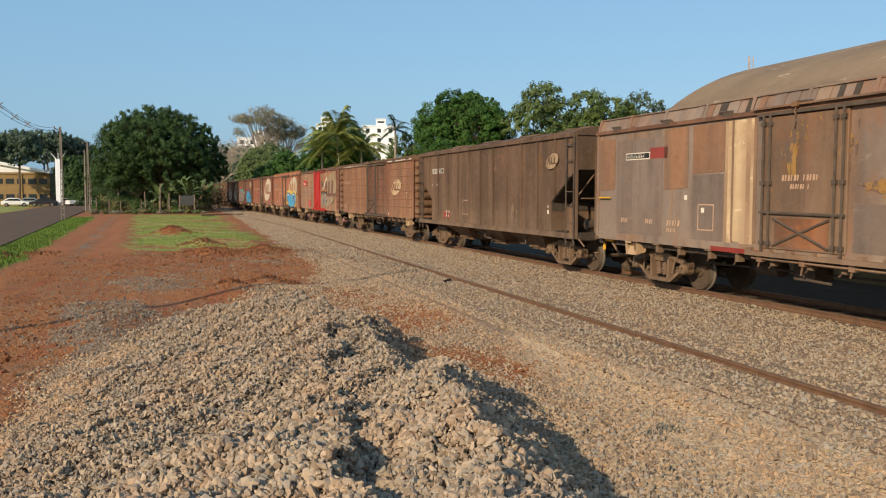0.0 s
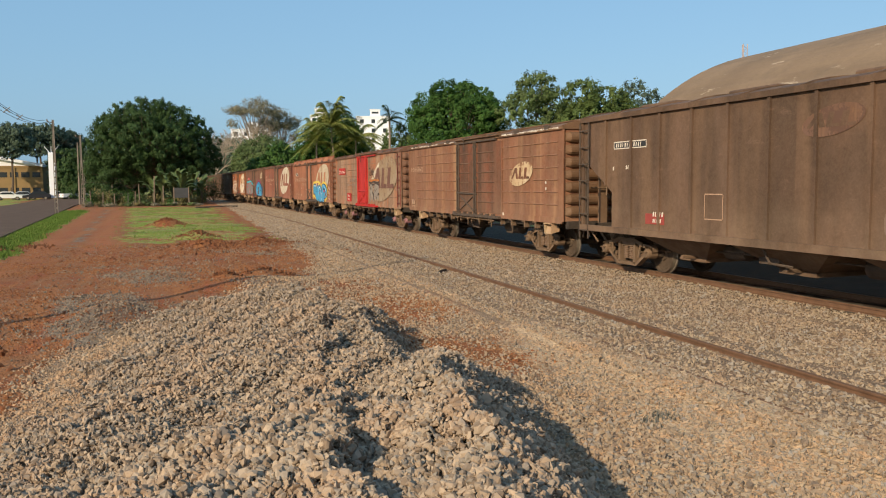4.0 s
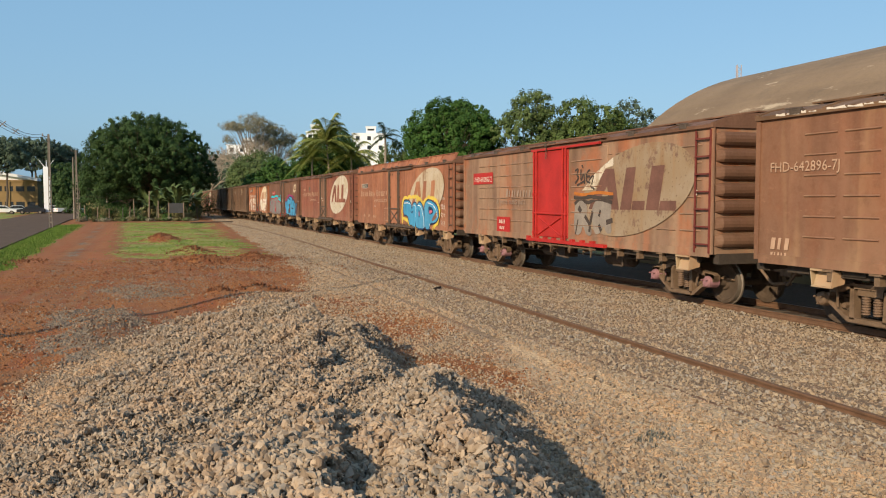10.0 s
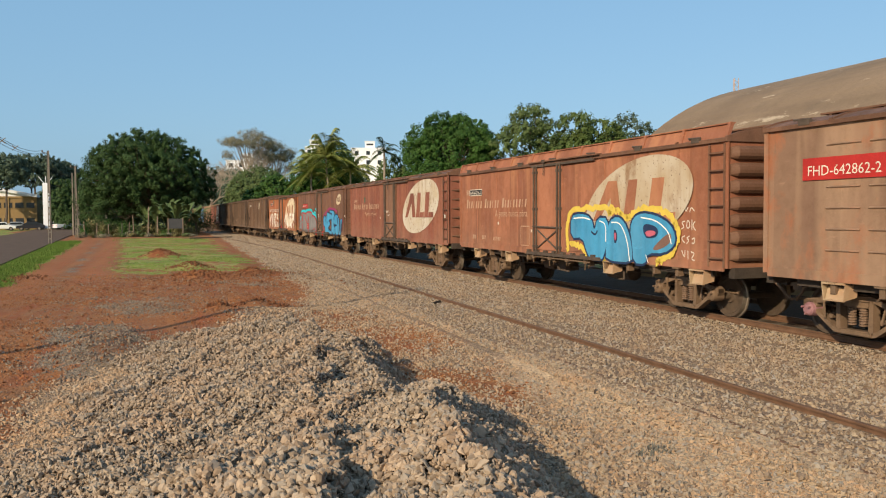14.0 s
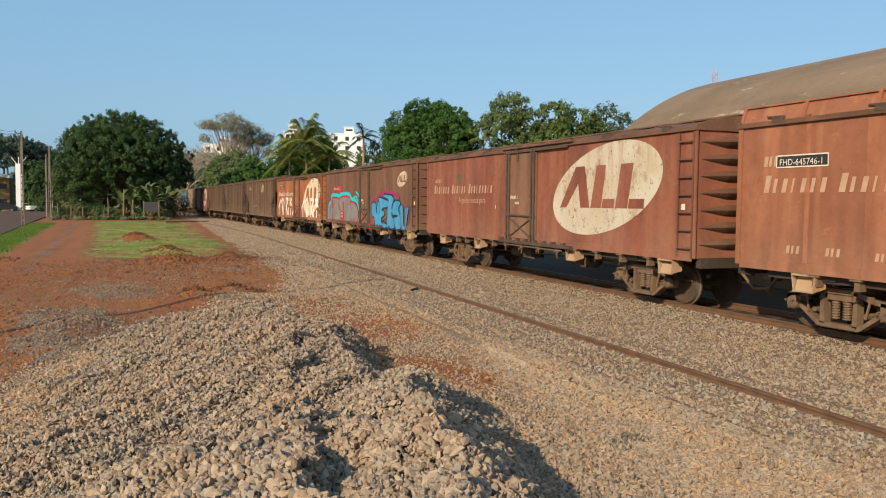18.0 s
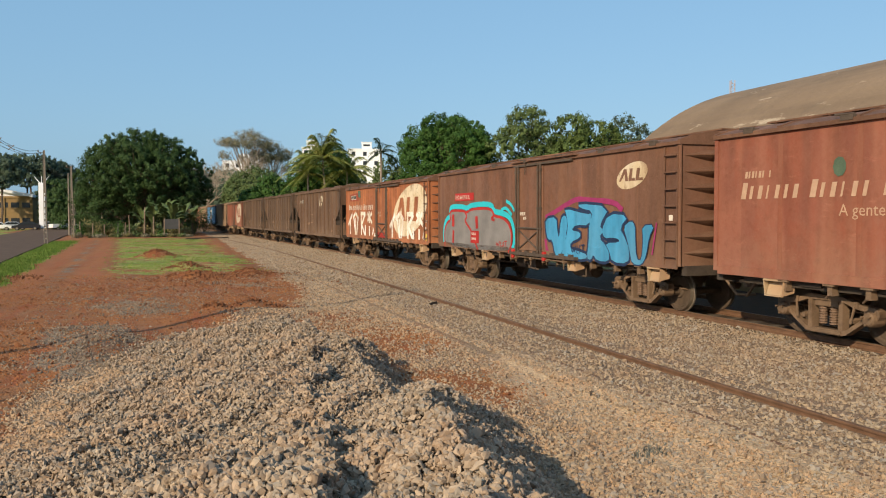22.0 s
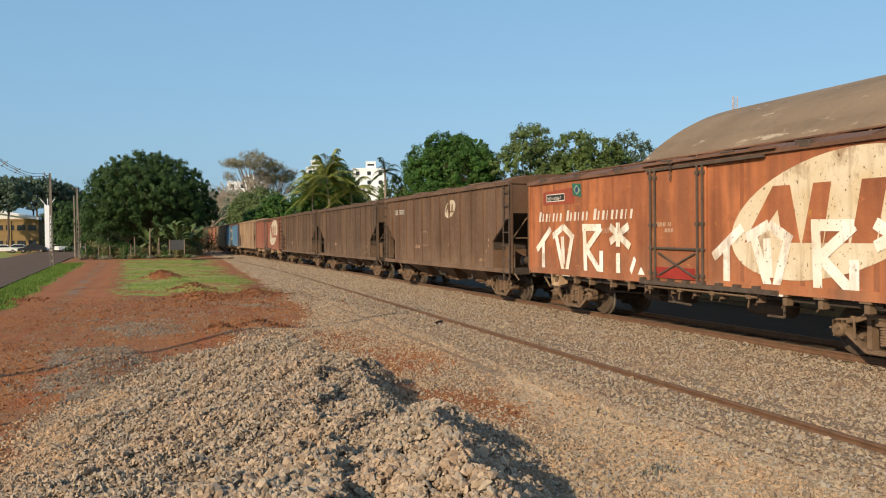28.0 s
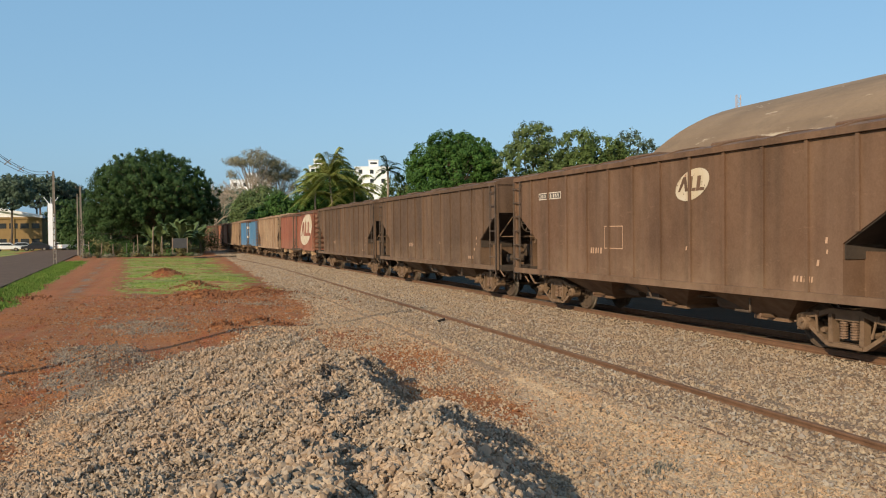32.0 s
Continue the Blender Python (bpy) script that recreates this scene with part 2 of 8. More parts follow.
# ---------------------------------------------------------------- the line and the train's run
HALF = 1.40            # half the width of a wagon
RAIL_Z = 0.03
LINE_Y = (-140, -60, 0, 12, 24, 36, 50, 65, 85, 110, 140, 180, 240, 330)
LINE_X = (14.4, 12.0, 10.30, 9.92, 9.62, 9.29, 8.88, 8.44, 7.80, 6.90, 5.90, 4.60, 2.60, -0.6)
RUN_T = (0, 1.5, 3.5, 6, 8, 10, 12, 14, 16, 18, 20, 22, 24, 26, 28, 30, 32)
RUN_S = (0, 5.15, 12.05, 20.41, 27.76, 34.71, 41.91, 49.14, 56.33, 63.8, 71.13, 78.46, 85.61, 92.73, 99.82, 106.73, 113.48)


def smooth(xs, ys, x):
    """A smooth curve through points."""
    xs, ys = np.asarray(xs, float), np.asarray(ys, float)
    g = np.gradient(ys, xs)
    i = int(np.clip(np.searchsorted(xs, x) - 1, 0, len(xs) - 2))
    h = xs[i + 1] - xs[i]
    u = (x - xs[i]) / h
    return float((2 * u**3 - 3 * u**2 + 1) * ys[i] + (u**3 - 2 * u**2 + u) * h * g[i] + (3 * u**2 - 2 * u**3) * ys[i + 1] + (u**3 - u**2) * h * g[i + 1])


def line_x(y):
    """The middle of the main track."""
    return smooth(LINE_Y, LINE_X, y) + HALF


def siding_x(y):
    """The middle of the half-buried siding."""
    return 6.07 - 0.002 * y if y < 40 else 5.99 - 0.0009 * (y - 40) ** 2


def run(t):
    return smooth(RUN_T, RUN_S, t)


def on_line(y):
    a, b = Vector((line_x(y - 4.6), y - 4.6, RAIL_Z)), Vector((line_x(y + 4.6), y + 4.6, RAIL_Z))
    d = b - a
    m = (a + b) / 2
    return pose(m.x, m.y, m.z, 0, 0, math.degrees(math.atan2(-d.x, d.y)))


# ---------------------------------------------------------------- wagons
# in a wagon's own space y runs along the line, the camera's side is -x and the end that leads is -y
WHEEL_R = 0.42
BOGIE_Y = 4.75
moving = []            # (thing, place on the line at the start)
rolling = []           # (wheelset, its place in its bogie)


def wheelset_mesh():
    bm = bmesh.new()
    for s in (-1, 1):
        x = s * 0.5
        prof = [(0.00, 0.10), (0.01, 0.28), (-0.015, 0.33), (-0.03, 0.36), (-0.03, 0.45), (0.0, 0.45), (0.012, 0.425), (0.10, 0.415), (0.10, 0.36), (0.07, 0.33), (0.06, 0.15), (0.10, 0.13), (0.10, 0.06)]
        lathe(bm, [(x + s * a, r) for a, r in prof], "x", (0, 0, 0), 28)
    bar(bm, (-0.75, 0, 0), (0.75, 0, 0), 0.075, 10)
    return fix(bm)


def bogie_frame(bm, x):
    """A cast side frame: arched top chord, bowed lower chord, spring columns and axle jaws."""
    def chord(pts, t, d):
        for (a, b), (c, e) in zip(pts, pts[1:]):
            prism(bm, [(x, a, b), (x, c, e), (x, c, e - t), (x, a, b - t)], (1, 0, 0), d)
    chord([(-1.06, 0.58), (-0.98, 0.63), (-0.62, 0.67), (-0.34, 0.76), (0.34, 0.76), (0.62, 0.67), (0.98, 0.63), (1.06, 0.58)], 0.085, 0.15)
    chord([(-0.99, 0.56), (-0.80, 0.48), (-0.42, 0.22), (-0.34, 0.20), (0.34, 0.20), (0.42, 0.22), (0.80, 0.48), (0.99, 0.56)], 0.085, 0.14)
    for s in (-1, 1):
        prism(bm, [(x, s * 0.36, 0.72), (x, s * 0.285, 0.72), (x, s * 0.265, 0.16), (x, s * 0.36, 0.16)], (1, 0, 0), 0.15)
        prism(bm, [(x, s * 1.06, 0.60), (x, s * 0.78, 0.62), (x, s * 0.77, 0.52), (x, s * 0.80, 0.44), (x, s * 1.02, 0.44), (x, s * 1.06, 0.50)], (1, 0, 0), 0.13)
        box(bm, x - 0.02, x + 0.02, s * 0.62 - 0.05, s * 0.62 + 0.05, 0.60, 0.70)
    box(bm, x - 0.02, x + 0.16, -0.34, 0.34, 0.13, 0.18)
    box(bm, x + 0.03, x + 0.16, -0.24, 0.24, 0.57, 0.69)


def shared(name, material, make):
    """One mesh for all parts that are alike."""
    if name not in MESH:
        me = bpy.data.meshes.new(name)
        bm = fix(make())
        bm.to_mesh(me), bm.free()
        me.materials.append(material)
        MESH[name] = me
    return MESH[name]


def place(name, mesh, parent, loc=(0, 0, 0), label=""):
    ob = new(name, mesh)
    ob.parent = parent
    ob.location = loc
    if label:
        ob["label"] = label
    return ob


def bogie_shape():
    bm = bmesh.new()
    for x in (-0.98, 0.82):
        bogie_frame(bm, x)
    box(bm, -0.85, 0.85, -0.2, 0.2, 0.52, 0.78)
    box(bm, -0.35, 0.35, -0.35, 0.35, 0.74, 0.9)
    for s in (-1, 1):
        bar(bm, (-0.95, s * 0.5, 0.38), (0.95, s * 0.5, 0.38), 0.05, 6)
        for x in (-0.55, 0.55):
            box(bm, x - 0.05, x + 0.05, s * 0.47 - 0.06, s * 0.47 + 0.06, 0.28, 0.6)
        # brake beam hangers and a pull rod outside the frame
        bar(bm, (-0.99, s * 0.62, 0.70), (-1.02, s * 0.55, 0.34), 0.02, 5)
    bar(bm, (-0.6, -1.2, 0.5), (-0.6, 1.2, 0.5), 0.025, 5)
    return bm


def spring_shape():
    bm = bmesh.new()
    prof = [(0.26, 0.02)]
    for j in range(7):
        prof += [(0.268 + j * 0.042, 0.045), (0.275 + j * 0.042, 0.068), (0.295 + j * 0.042, 0.068), (0.302 + j * 0.042, 0.045)]
    lathe(bm, prof + [(0.57, 0.02)], "z", (0, 0, 0), 10)
    return bm


def axle_shape():
    bm = bmesh.new()
    lathe(bm, [(-1.07, 0.05), (-1.06, 0.09), (-1.03, 0.115), (-0.97, 0.125), (-0.80, 0.125)], "x", (0, 0, 0.03), 14)
    for k in range(3):
        a = k * math.tau / 3 + 0.5
        bar(bm, (-1.06, 0.08 * math.cos(a), 0.03 + 0.08 * math.sin(a)), (-1.115, 0.08 * math.cos(a), 0.03 + 0.08 * math.sin(a)), 0.018, 6)
    return bm


def build_bogie(parent, y):
    bogie = place("bogie", shared("bogie", IRON, bogie_shape), parent, (0, y, 0), "dusty three-piece cast bogie")
    for k in range(2):
        place("spring", shared("spring", RUSTY, spring_shape), bogie, (-0.90, -0.11 + 0.22 * k, 0), "rust-brown coil spring" if k == 0 else "")
    for s in (-1, 1):
        ws = place("wheelset", MESH["wheelset"], bogie, (0, s * 0.9, WHEEL_R))
        rolling.append((ws, s * 0.9))
        place("axle_box", shared("axle_box", IRON, axle_shape), bogie, (0, s * 0.9, WHEEL_R), "round bolted axle cap")
    return bogie


def underframe(wagon, L, hopper=False, pivot=BOGIE_Y):
    bm = bmesh.new()
    e = L / 2
    box(bm, -0.3, 0.3, -e - 0.1, e + 0.1, 0.82, 1.0)
    for s in (-1, 1):
        box(bm, -1.3, 1.3, s * pivot - 0.22, s * pivot + 0.22, 0.9, 1.06)
        box(bm, -1.3, 1.3, s * e - 0.08, s * e + 0.08, 0.86, 1.06)
        box(bm, -0.18, 0.18, s * (e + 0.05) - 0.15, s * (e + 0.05) + 0.15, 0.72, 0.95)
    if not hopper:
        for y in (-3.0, -1.5, 0, 1.5, 3.0):
            box(bm, -1.28, 1.28, y - 0.07, y + 0.07, 0.88, 1.05)
        for x in (-1.26, 1.18):
            box(bm, x, x + 0.08, -e + 0.6, e - 0.6, 0.86, 1.05)
    part("underframe", fix(bm), DARK, wagon, "sooty steel underframe")
    # brake gear hung under the middle
    bm = bmesh.new()
    lathe(bm, [(-0.32, 0.05), (-0.30, 0.16), (0.30, 0.16), (0.32, 0.05)], "y", (-0.55, 1.7, 0.66), 14)
    lathe(bm, [(-0.55, 0.06), (-0.5, 0.19), (0.5, 0.19), (0.55, 0.06)], "y", (-0.55, -2.0, 0.66), 14)
    bar(bm, (-0.7, -3.6, 0.72), (-0.7, 3.6, 0.62), 0.02)
    bar(bm, (-1.1, -2.9, 0.86), (-1.1, -2.9, 0.55), 0.025), bar(bm, (-1.1, -2.9, 0.55), (-1.1, -2.5, 0.55), 0.025)
    bar(bm, (-1.15, 0.4, 0.9), (-1.15, 0.2, 0.6), 0.025), bar(bm, (-1.15, 0.2, 0.6), (-1.15, -0.35, 0.58), 0.025)
    box(bm, -0.95, -0.55, 0.2, 0.7, 0.55, 0.85)
    part("brake_gear", fix(bm), STEEL, wagon, "brake cylinder, tank and rods")
    for s in (-1, 1):
        bm = bmesh.new()
        y = s * (e + 0.1)
        box(bm, -0.09, 0.09, min(y, y + s * 0.42), max(y, y + s * 0.42), 0.70, 0.88)
        prism(bm, [(-0.16, y + s * 0.36, 0.64), (0.12, y + s * 0.36, 0.64), (0.15, y + s * 0.56, 0.64), (-0.05, y + s * 0.60, 0.64), (-0.2, y + s * 0.5, 0.64)], (0, 0, 1), 0.3)
        bar(bm, (-0.35, y, 0.78), (-0.3, y + s * 0.3, 0.48), 0.03), bar(bm, (-0.3, y + s * 0.3, 0.48), (-0.05, y + s * 0.55, 0.5), 0.03)
        part("coupler", fix(bm), IRON, wagon, "knuckle coupler and brake hose")
    for s in (-1, 1):
        build_bogie(wagon, s * pivot)


def ladder(wagon, material, x, y0, y1, z0, z1, rungs, name="ladder"):
    bm = bmesh.new()
    for y in (y0, y1):
        box(bm, x - 0.05, x - 0.03, y - 0.022, y + 0.022, z0, z1)
    for k in range(rungs):
        z = z0 + (k + 0.5) * (z1 - z0) / rungs
        box(bm, x - 0.075, x - 0.045, y0, y1, z - 0.014, z + 0.014)
    for y in (y0, y1):
        for z in (z0 + 0.1, z1 - 0.1):
            box(bm, x - 0.032, x + 0.002, y - 0.015, y + 0.015, z - 0.03, z + 0.03)
    part(name, bm, material, wagon)


def roof_shell(L, z0, rise, half, over=0.06):
    """A shallow rounded roof with lengthways plate seams."""
    bm = bmesh.new()
    n = 10
    sec = []
    for k in range(n + 1):
        u = -1 + 2 * k / n
        sec.append((u * (half + over), z0 + rise * (1 - u * u) ** 0.8))
    sec = [(sec[0][0], z0 - 0.07)] + sec + [(sec[-1][0], z0 - 0.07)]
    rows = []
    for y in (-L / 2 - 0.04, L / 2 + 0.04):
        rows.append([bm.verts.new((x, y, z)) for x, z in sec])
    for k in range(len(sec) - 1):
        bm.faces.new((rows[0][k], rows[0][k + 1], rows[1][k + 1], rows[1][k]))
    bm.faces.new(rows[0][::-1]), bm.faces.new(rows[1])
    bm.faces.new((rows[0][0], rows[1][0], rows[1][-1], rows[0][-1]))
    m = 9
    for k in range(m + 1):
        y = -L / 2 + k * L / m
        for a, b in zip(sec[1:-1], sec[2:-1]):
            prism(bm, [(a[0], y - 0.03, a[1]), (b[0], y - 0.03, b[1]), (b[0], y - 0.03, b[1] + 0.028), (a[0], y - 0.03, a[1] + 0.028)], (0, 1, 0), 0.06)
    return fix(bm)


def end_ribs(wagon, L, material, z0, z1, count, darts=False):
    """Pressed corrugations on both ends: round billows, or sharp darts that run out to a point at the corners."""
    for s in (-1, 1):
        y = s * L / 2
        pitch = (z1 - z0) / count
        for k in range(count):
            bm = bmesh.new()
            z = z0 + (k + 0.5) * pitch
            if darts:
                h, d = pitch * 0.34, 0.15
                prof = [(-h, 0), (-h * 0.5, d * 0.55), (h * 0.05, d), (h * 0.3, d), (h * 0.6, d * 0.5), (h, 0)]
                xs = ((-1.30, 0.02, 0.1), (-0.72, 1.0, 1.0), (0.72, 1.0, 1.0), (1.30, 0.02, 0.1))
            else:
                h, d = pitch * 0.43, 0.13
                prof = [(-h, 0), (-h * 0.85, d * 0.55), (-h * 0.45, d * 0.92), (0, d), (h * 0.45, d * 0.92), (h * 0.85, d * 0.55), (h, 0)]
                xs = ((-1.36, 0.25, 0.75), (-1.24, 1.0, 1.0), (1.24, 1.0, 1.0), (1.36, 0.25, 0.75))
            rings = [[bm.verts.new((x, y + s * (dd * q + 0.004 * (1 if dd else 0)), z + zz * v)) for zz, dd in prof] for x, q, v in xs]
            for a, b in zip(rings, rings[1:]):
                for i in range(len(prof) - 1):
                    bm.faces.new((a[i], a[i + 1], b[i + 1], b[i]))
            bm.faces.new(rings[0]), bm.faces.new(rings[-1][::-1])
            part("end_corrugation", fix(bm), material, wagon, "horizontal pressed rib of the wagon end")


def door(wagon, material, yc, width, z0, z1, x, bars=STEEL):
    """A plug door on its rails, with two lock posts, a crossbar and crossed braces."""
    bm = bevelled(boxes((x - 0.055, x + 0.01, yc - width / 2, yc + width / 2, z0, z1)), 0.012)
    d = part("door", bm, material, wagon, "closed sliding door with lock rods")
    for y in (yc + width / 2 - 0.06, yc + width / 2 - 0.22, yc - width / 2 + 0.06, yc - width / 2 + 0.22):
        bm = bmesh.new()
        bar(bm, (x - 0.09, y, z0 - 0.05), (x - 0.09, y, z1 + 0.06), 0.026, 6)
        for z in (z0 + 0.1, (z0 + z1) / 2, z1 - 0.12):
            box(bm, x - 0.115, x - 0.05, y - 0.045, y + 0.045, z - 0.035, z + 0.035)
        part("lock_rod", fix(bm), bars, d)
    bm = bmesh.new()
    zc = z0 + 0.62
    bar(bm, (x - 0.085, yc - width / 2, zc), (x - 0.085, yc + width / 2, zc + 0.02), 0.028)
    for s in (-1, 1):
        bar(bm, (x - 0.07, yc - s * width * 0.33, zc - 0.08), (x - 0.07, yc + s * width * 0.33, z0 + 0.06), 0.024)
    part("brace", fix(bm), bars, d)
    part("top_rail", boxes((x - 0.10, x - 0.04, yc - width / 2 - 1.6, yc + width / 2 + 0.1, z1 + 0.02, z1 + 0.08), (x - 0.05, x + 0.02, yc - width / 2 - 1.6, yc + width / 2 + 0.1, z1 + 0.08, z1 + 0.1)), bars, wagon)
    bm = boxes((x - 0.14, x - 0.03, yc - width / 2 - 1.9, yc + width / 2 + 0.3, z0 - 0.14, z0 - 0.06))
    for k in range(8):
        y = yc + width / 2 + 0.25 - k * 0.5
        box(bm, x - 0.12, x, y - 0.07, y + 0.07, z0 - 0.061, z0 - 0.005)
    part("door_track", bm, bars, wagon)


def leaf_ridges(wagon, paint, ya, yb, z0, z1, x, rows=7):
    """Pressed ridges across a door leaf."""
    key, n = paint.name + str(round(yb - ya, 2)), max(1, int((yb - ya) / 0.95))
    w = (yb - ya) / n
    for r in range(1, rows):
        for k in range(n):
            place("pressed_ridge", shared("leaf_ridge" + key, paint, lambda: prism(bmesh.new(), [(0, -w * 0.4, -0.022), (-0.022, -w * 0.4, 0), (0, -w * 0.4, 0.022)], (0, 1, 0), w * 0.8)), wagon, (x, ya + (k + 0.5) * w, z0 + r * (z1 - z0) / rows))


AT = {"shift": 0.0}     # how far the marks sit along their wagon from its middle
SINGLE = ("logo_mark", "spray_letter", "spray_counter", "white_square", "reflector", "small_lettering", "door_lettering", "panel_lettering", "operator_lettering", "peeling_edge")


def decal(parent, name, polys, material, x, label="", step=0.0):
    """Flat paint on a wagon's side: polygons of (place along the wagon, height)."""
    for group in ([[p] for p in polys] if name in SINGLE else [polys]):
        me = bpy.data.meshes.new(name)
        vs, fs = [], []
        for p in group:
            fs.append(list(range(len(vs), len(vs) + len(p))))
            vs += [(x - step, y + AT["shift"], z) for y, z in p]
        me.from_pydata(vs, [], fs)
        me.materials.append(material)
        ob = new(name, me)
        ob.parent = parent
        if label:
            ob["label"] = label


def stroke(pts, w, w2=None):
    """A painted stroke through points as quads."""
    out = []
    pts = [Vector(p) for p in pts]
    n = len(pts) - 1
    for i, (a, b) in enumerate(zip(pts, pts[1:])):
        d = (b - a).normalized()
        q = Vector((-d.y, d.x)) * w / 2
        a2, b2 = a - d * w * 0.35 * (i > 0), b + d * w * 0.35 * (i < n - 1)
        out.append([tuple(a2 + q), tuple(b2 + q), tuple(b2 - q), tuple(a2 - q)])
    return out


def oval(cy, cz, ry, rz, tilt=0.0, n=40):
    c, s = math.cos(tilt), math.sin(tilt)
    return [(cy + ry * math.cos(k * math.tau / n) * c - rz * math.sin(k * math.tau / n) * s, cz + ry * math.cos(k * math.tau / n) * s + rz * math.sin(k * math.tau / n) * c) for k in range(n)]


def bars_text(y, z, n, size, gap=0.3, ratio=0.5, jitter=True):
    """Unreadable or withheld lettering as plain bars; it reads towards -y."""
    out = []
    for k in range(n):
        if jitter and k % 7 == 6:
            continue
        a = y - k * size * (ratio + gap)
        w, q = size * ratio * (1.0, 0.7, 0.9, 0.55)[k % 4], size * 0.16
        out.append([(a, z), (a - w, z), (a - w - q, z + size), (a - q, z + size)])
    return out


def lettering(parent, body, text, y, z, size, material, x, label=""):
    """Readable lettering, cut as a flat mesh."""
    cu = bpy.data.curves.new("lettering", "FONT")
    cu.body, cu.size, cu.resolution_u = text, size, 2
    tmp = bpy.data.objects.new("lettering", cu)
    me = bpy.data.meshes.new_from_object(tmp)
    bpy.data.objects.remove(tmp)
    me.transform(Matrix(((0, 0, 1, x), (-1, 0, 0, y + AT["shift"]), (0, 1, 0, z), (0, 0, 0, 1))))
    me.materials.append(material)
    ob = new("lettering", me)
    ob.parent = parent
    if label:
        ob["label"] = label
    return ob


def box_body(wagon, L, z0, z1, paint, seams, ridges):
    """The shell of a closed wagon with its sills, corner posts, lapped seams or pressed ridges."""
    bm = bmesh.new()
    e = L / 2
    box(bm, -HALF, HALF, -e, e, z0, z1)
    bmesh.ops.bevel(bm, geom=[g for g in bm.edges if abs(g.verts[0].co.z - g.verts[1].co.z) > 0.5], offset=0.05, segments=2, affect="EDGES")
    part("body", fix(bm), paint, wagon)
    key = paint.name
    for s in (-1, 1):
        x = s * HALF

        def slab(name, d, ya, yb, za, zb):
            part(name, boxes((min(x, x + s * d), max(x, x + s * d), ya, yb, za, zb)), paint, wagon)
        slab("side_sill", 0.03, -e + 0.08, e - 0.08, z0 - 0.06, z0 + 0.1)
        slab("roof_rail", 0.02, -e + 0.08, e - 0.08, z1 - 0.08, z1 + 0.001)
        for y in (-e + 0.02, e - 0.02):
            slab("corner_post", 0.03, y - 0.05, y + 0.05, z0, z1)
        h = z1 - z0 - 0.2
        for y in seams:
            place("side_seam", shared("seam" + key, paint, lambda: boxes((-0.005, 0.005, -0.05, 0.05, z0 + 0.11, z0 + 0.11 + h))), wagon, (x, y, 0))
        if ridges:
            rows = 7
            for r in range(1, rows):
                z = z0 + 0.1 + r * (z1 - z0 - 0.15) / rows
                for k in range(int((L - 1.0) / 0.82)):
                    ob = place("pressed_ridge", shared("ridge" + key, paint, lambda: prism(bmesh.new(), [(0, -0.33, -0.02), (-0.022, -0.33, 0), (0, -0.33, 0.02)], (0, 1, 0), 0.66)), wagon, (x, -e + 0.68 + k * 0.82, z))
                    ob.rotation_euler.z = math.pi if s > 0 else 0.0


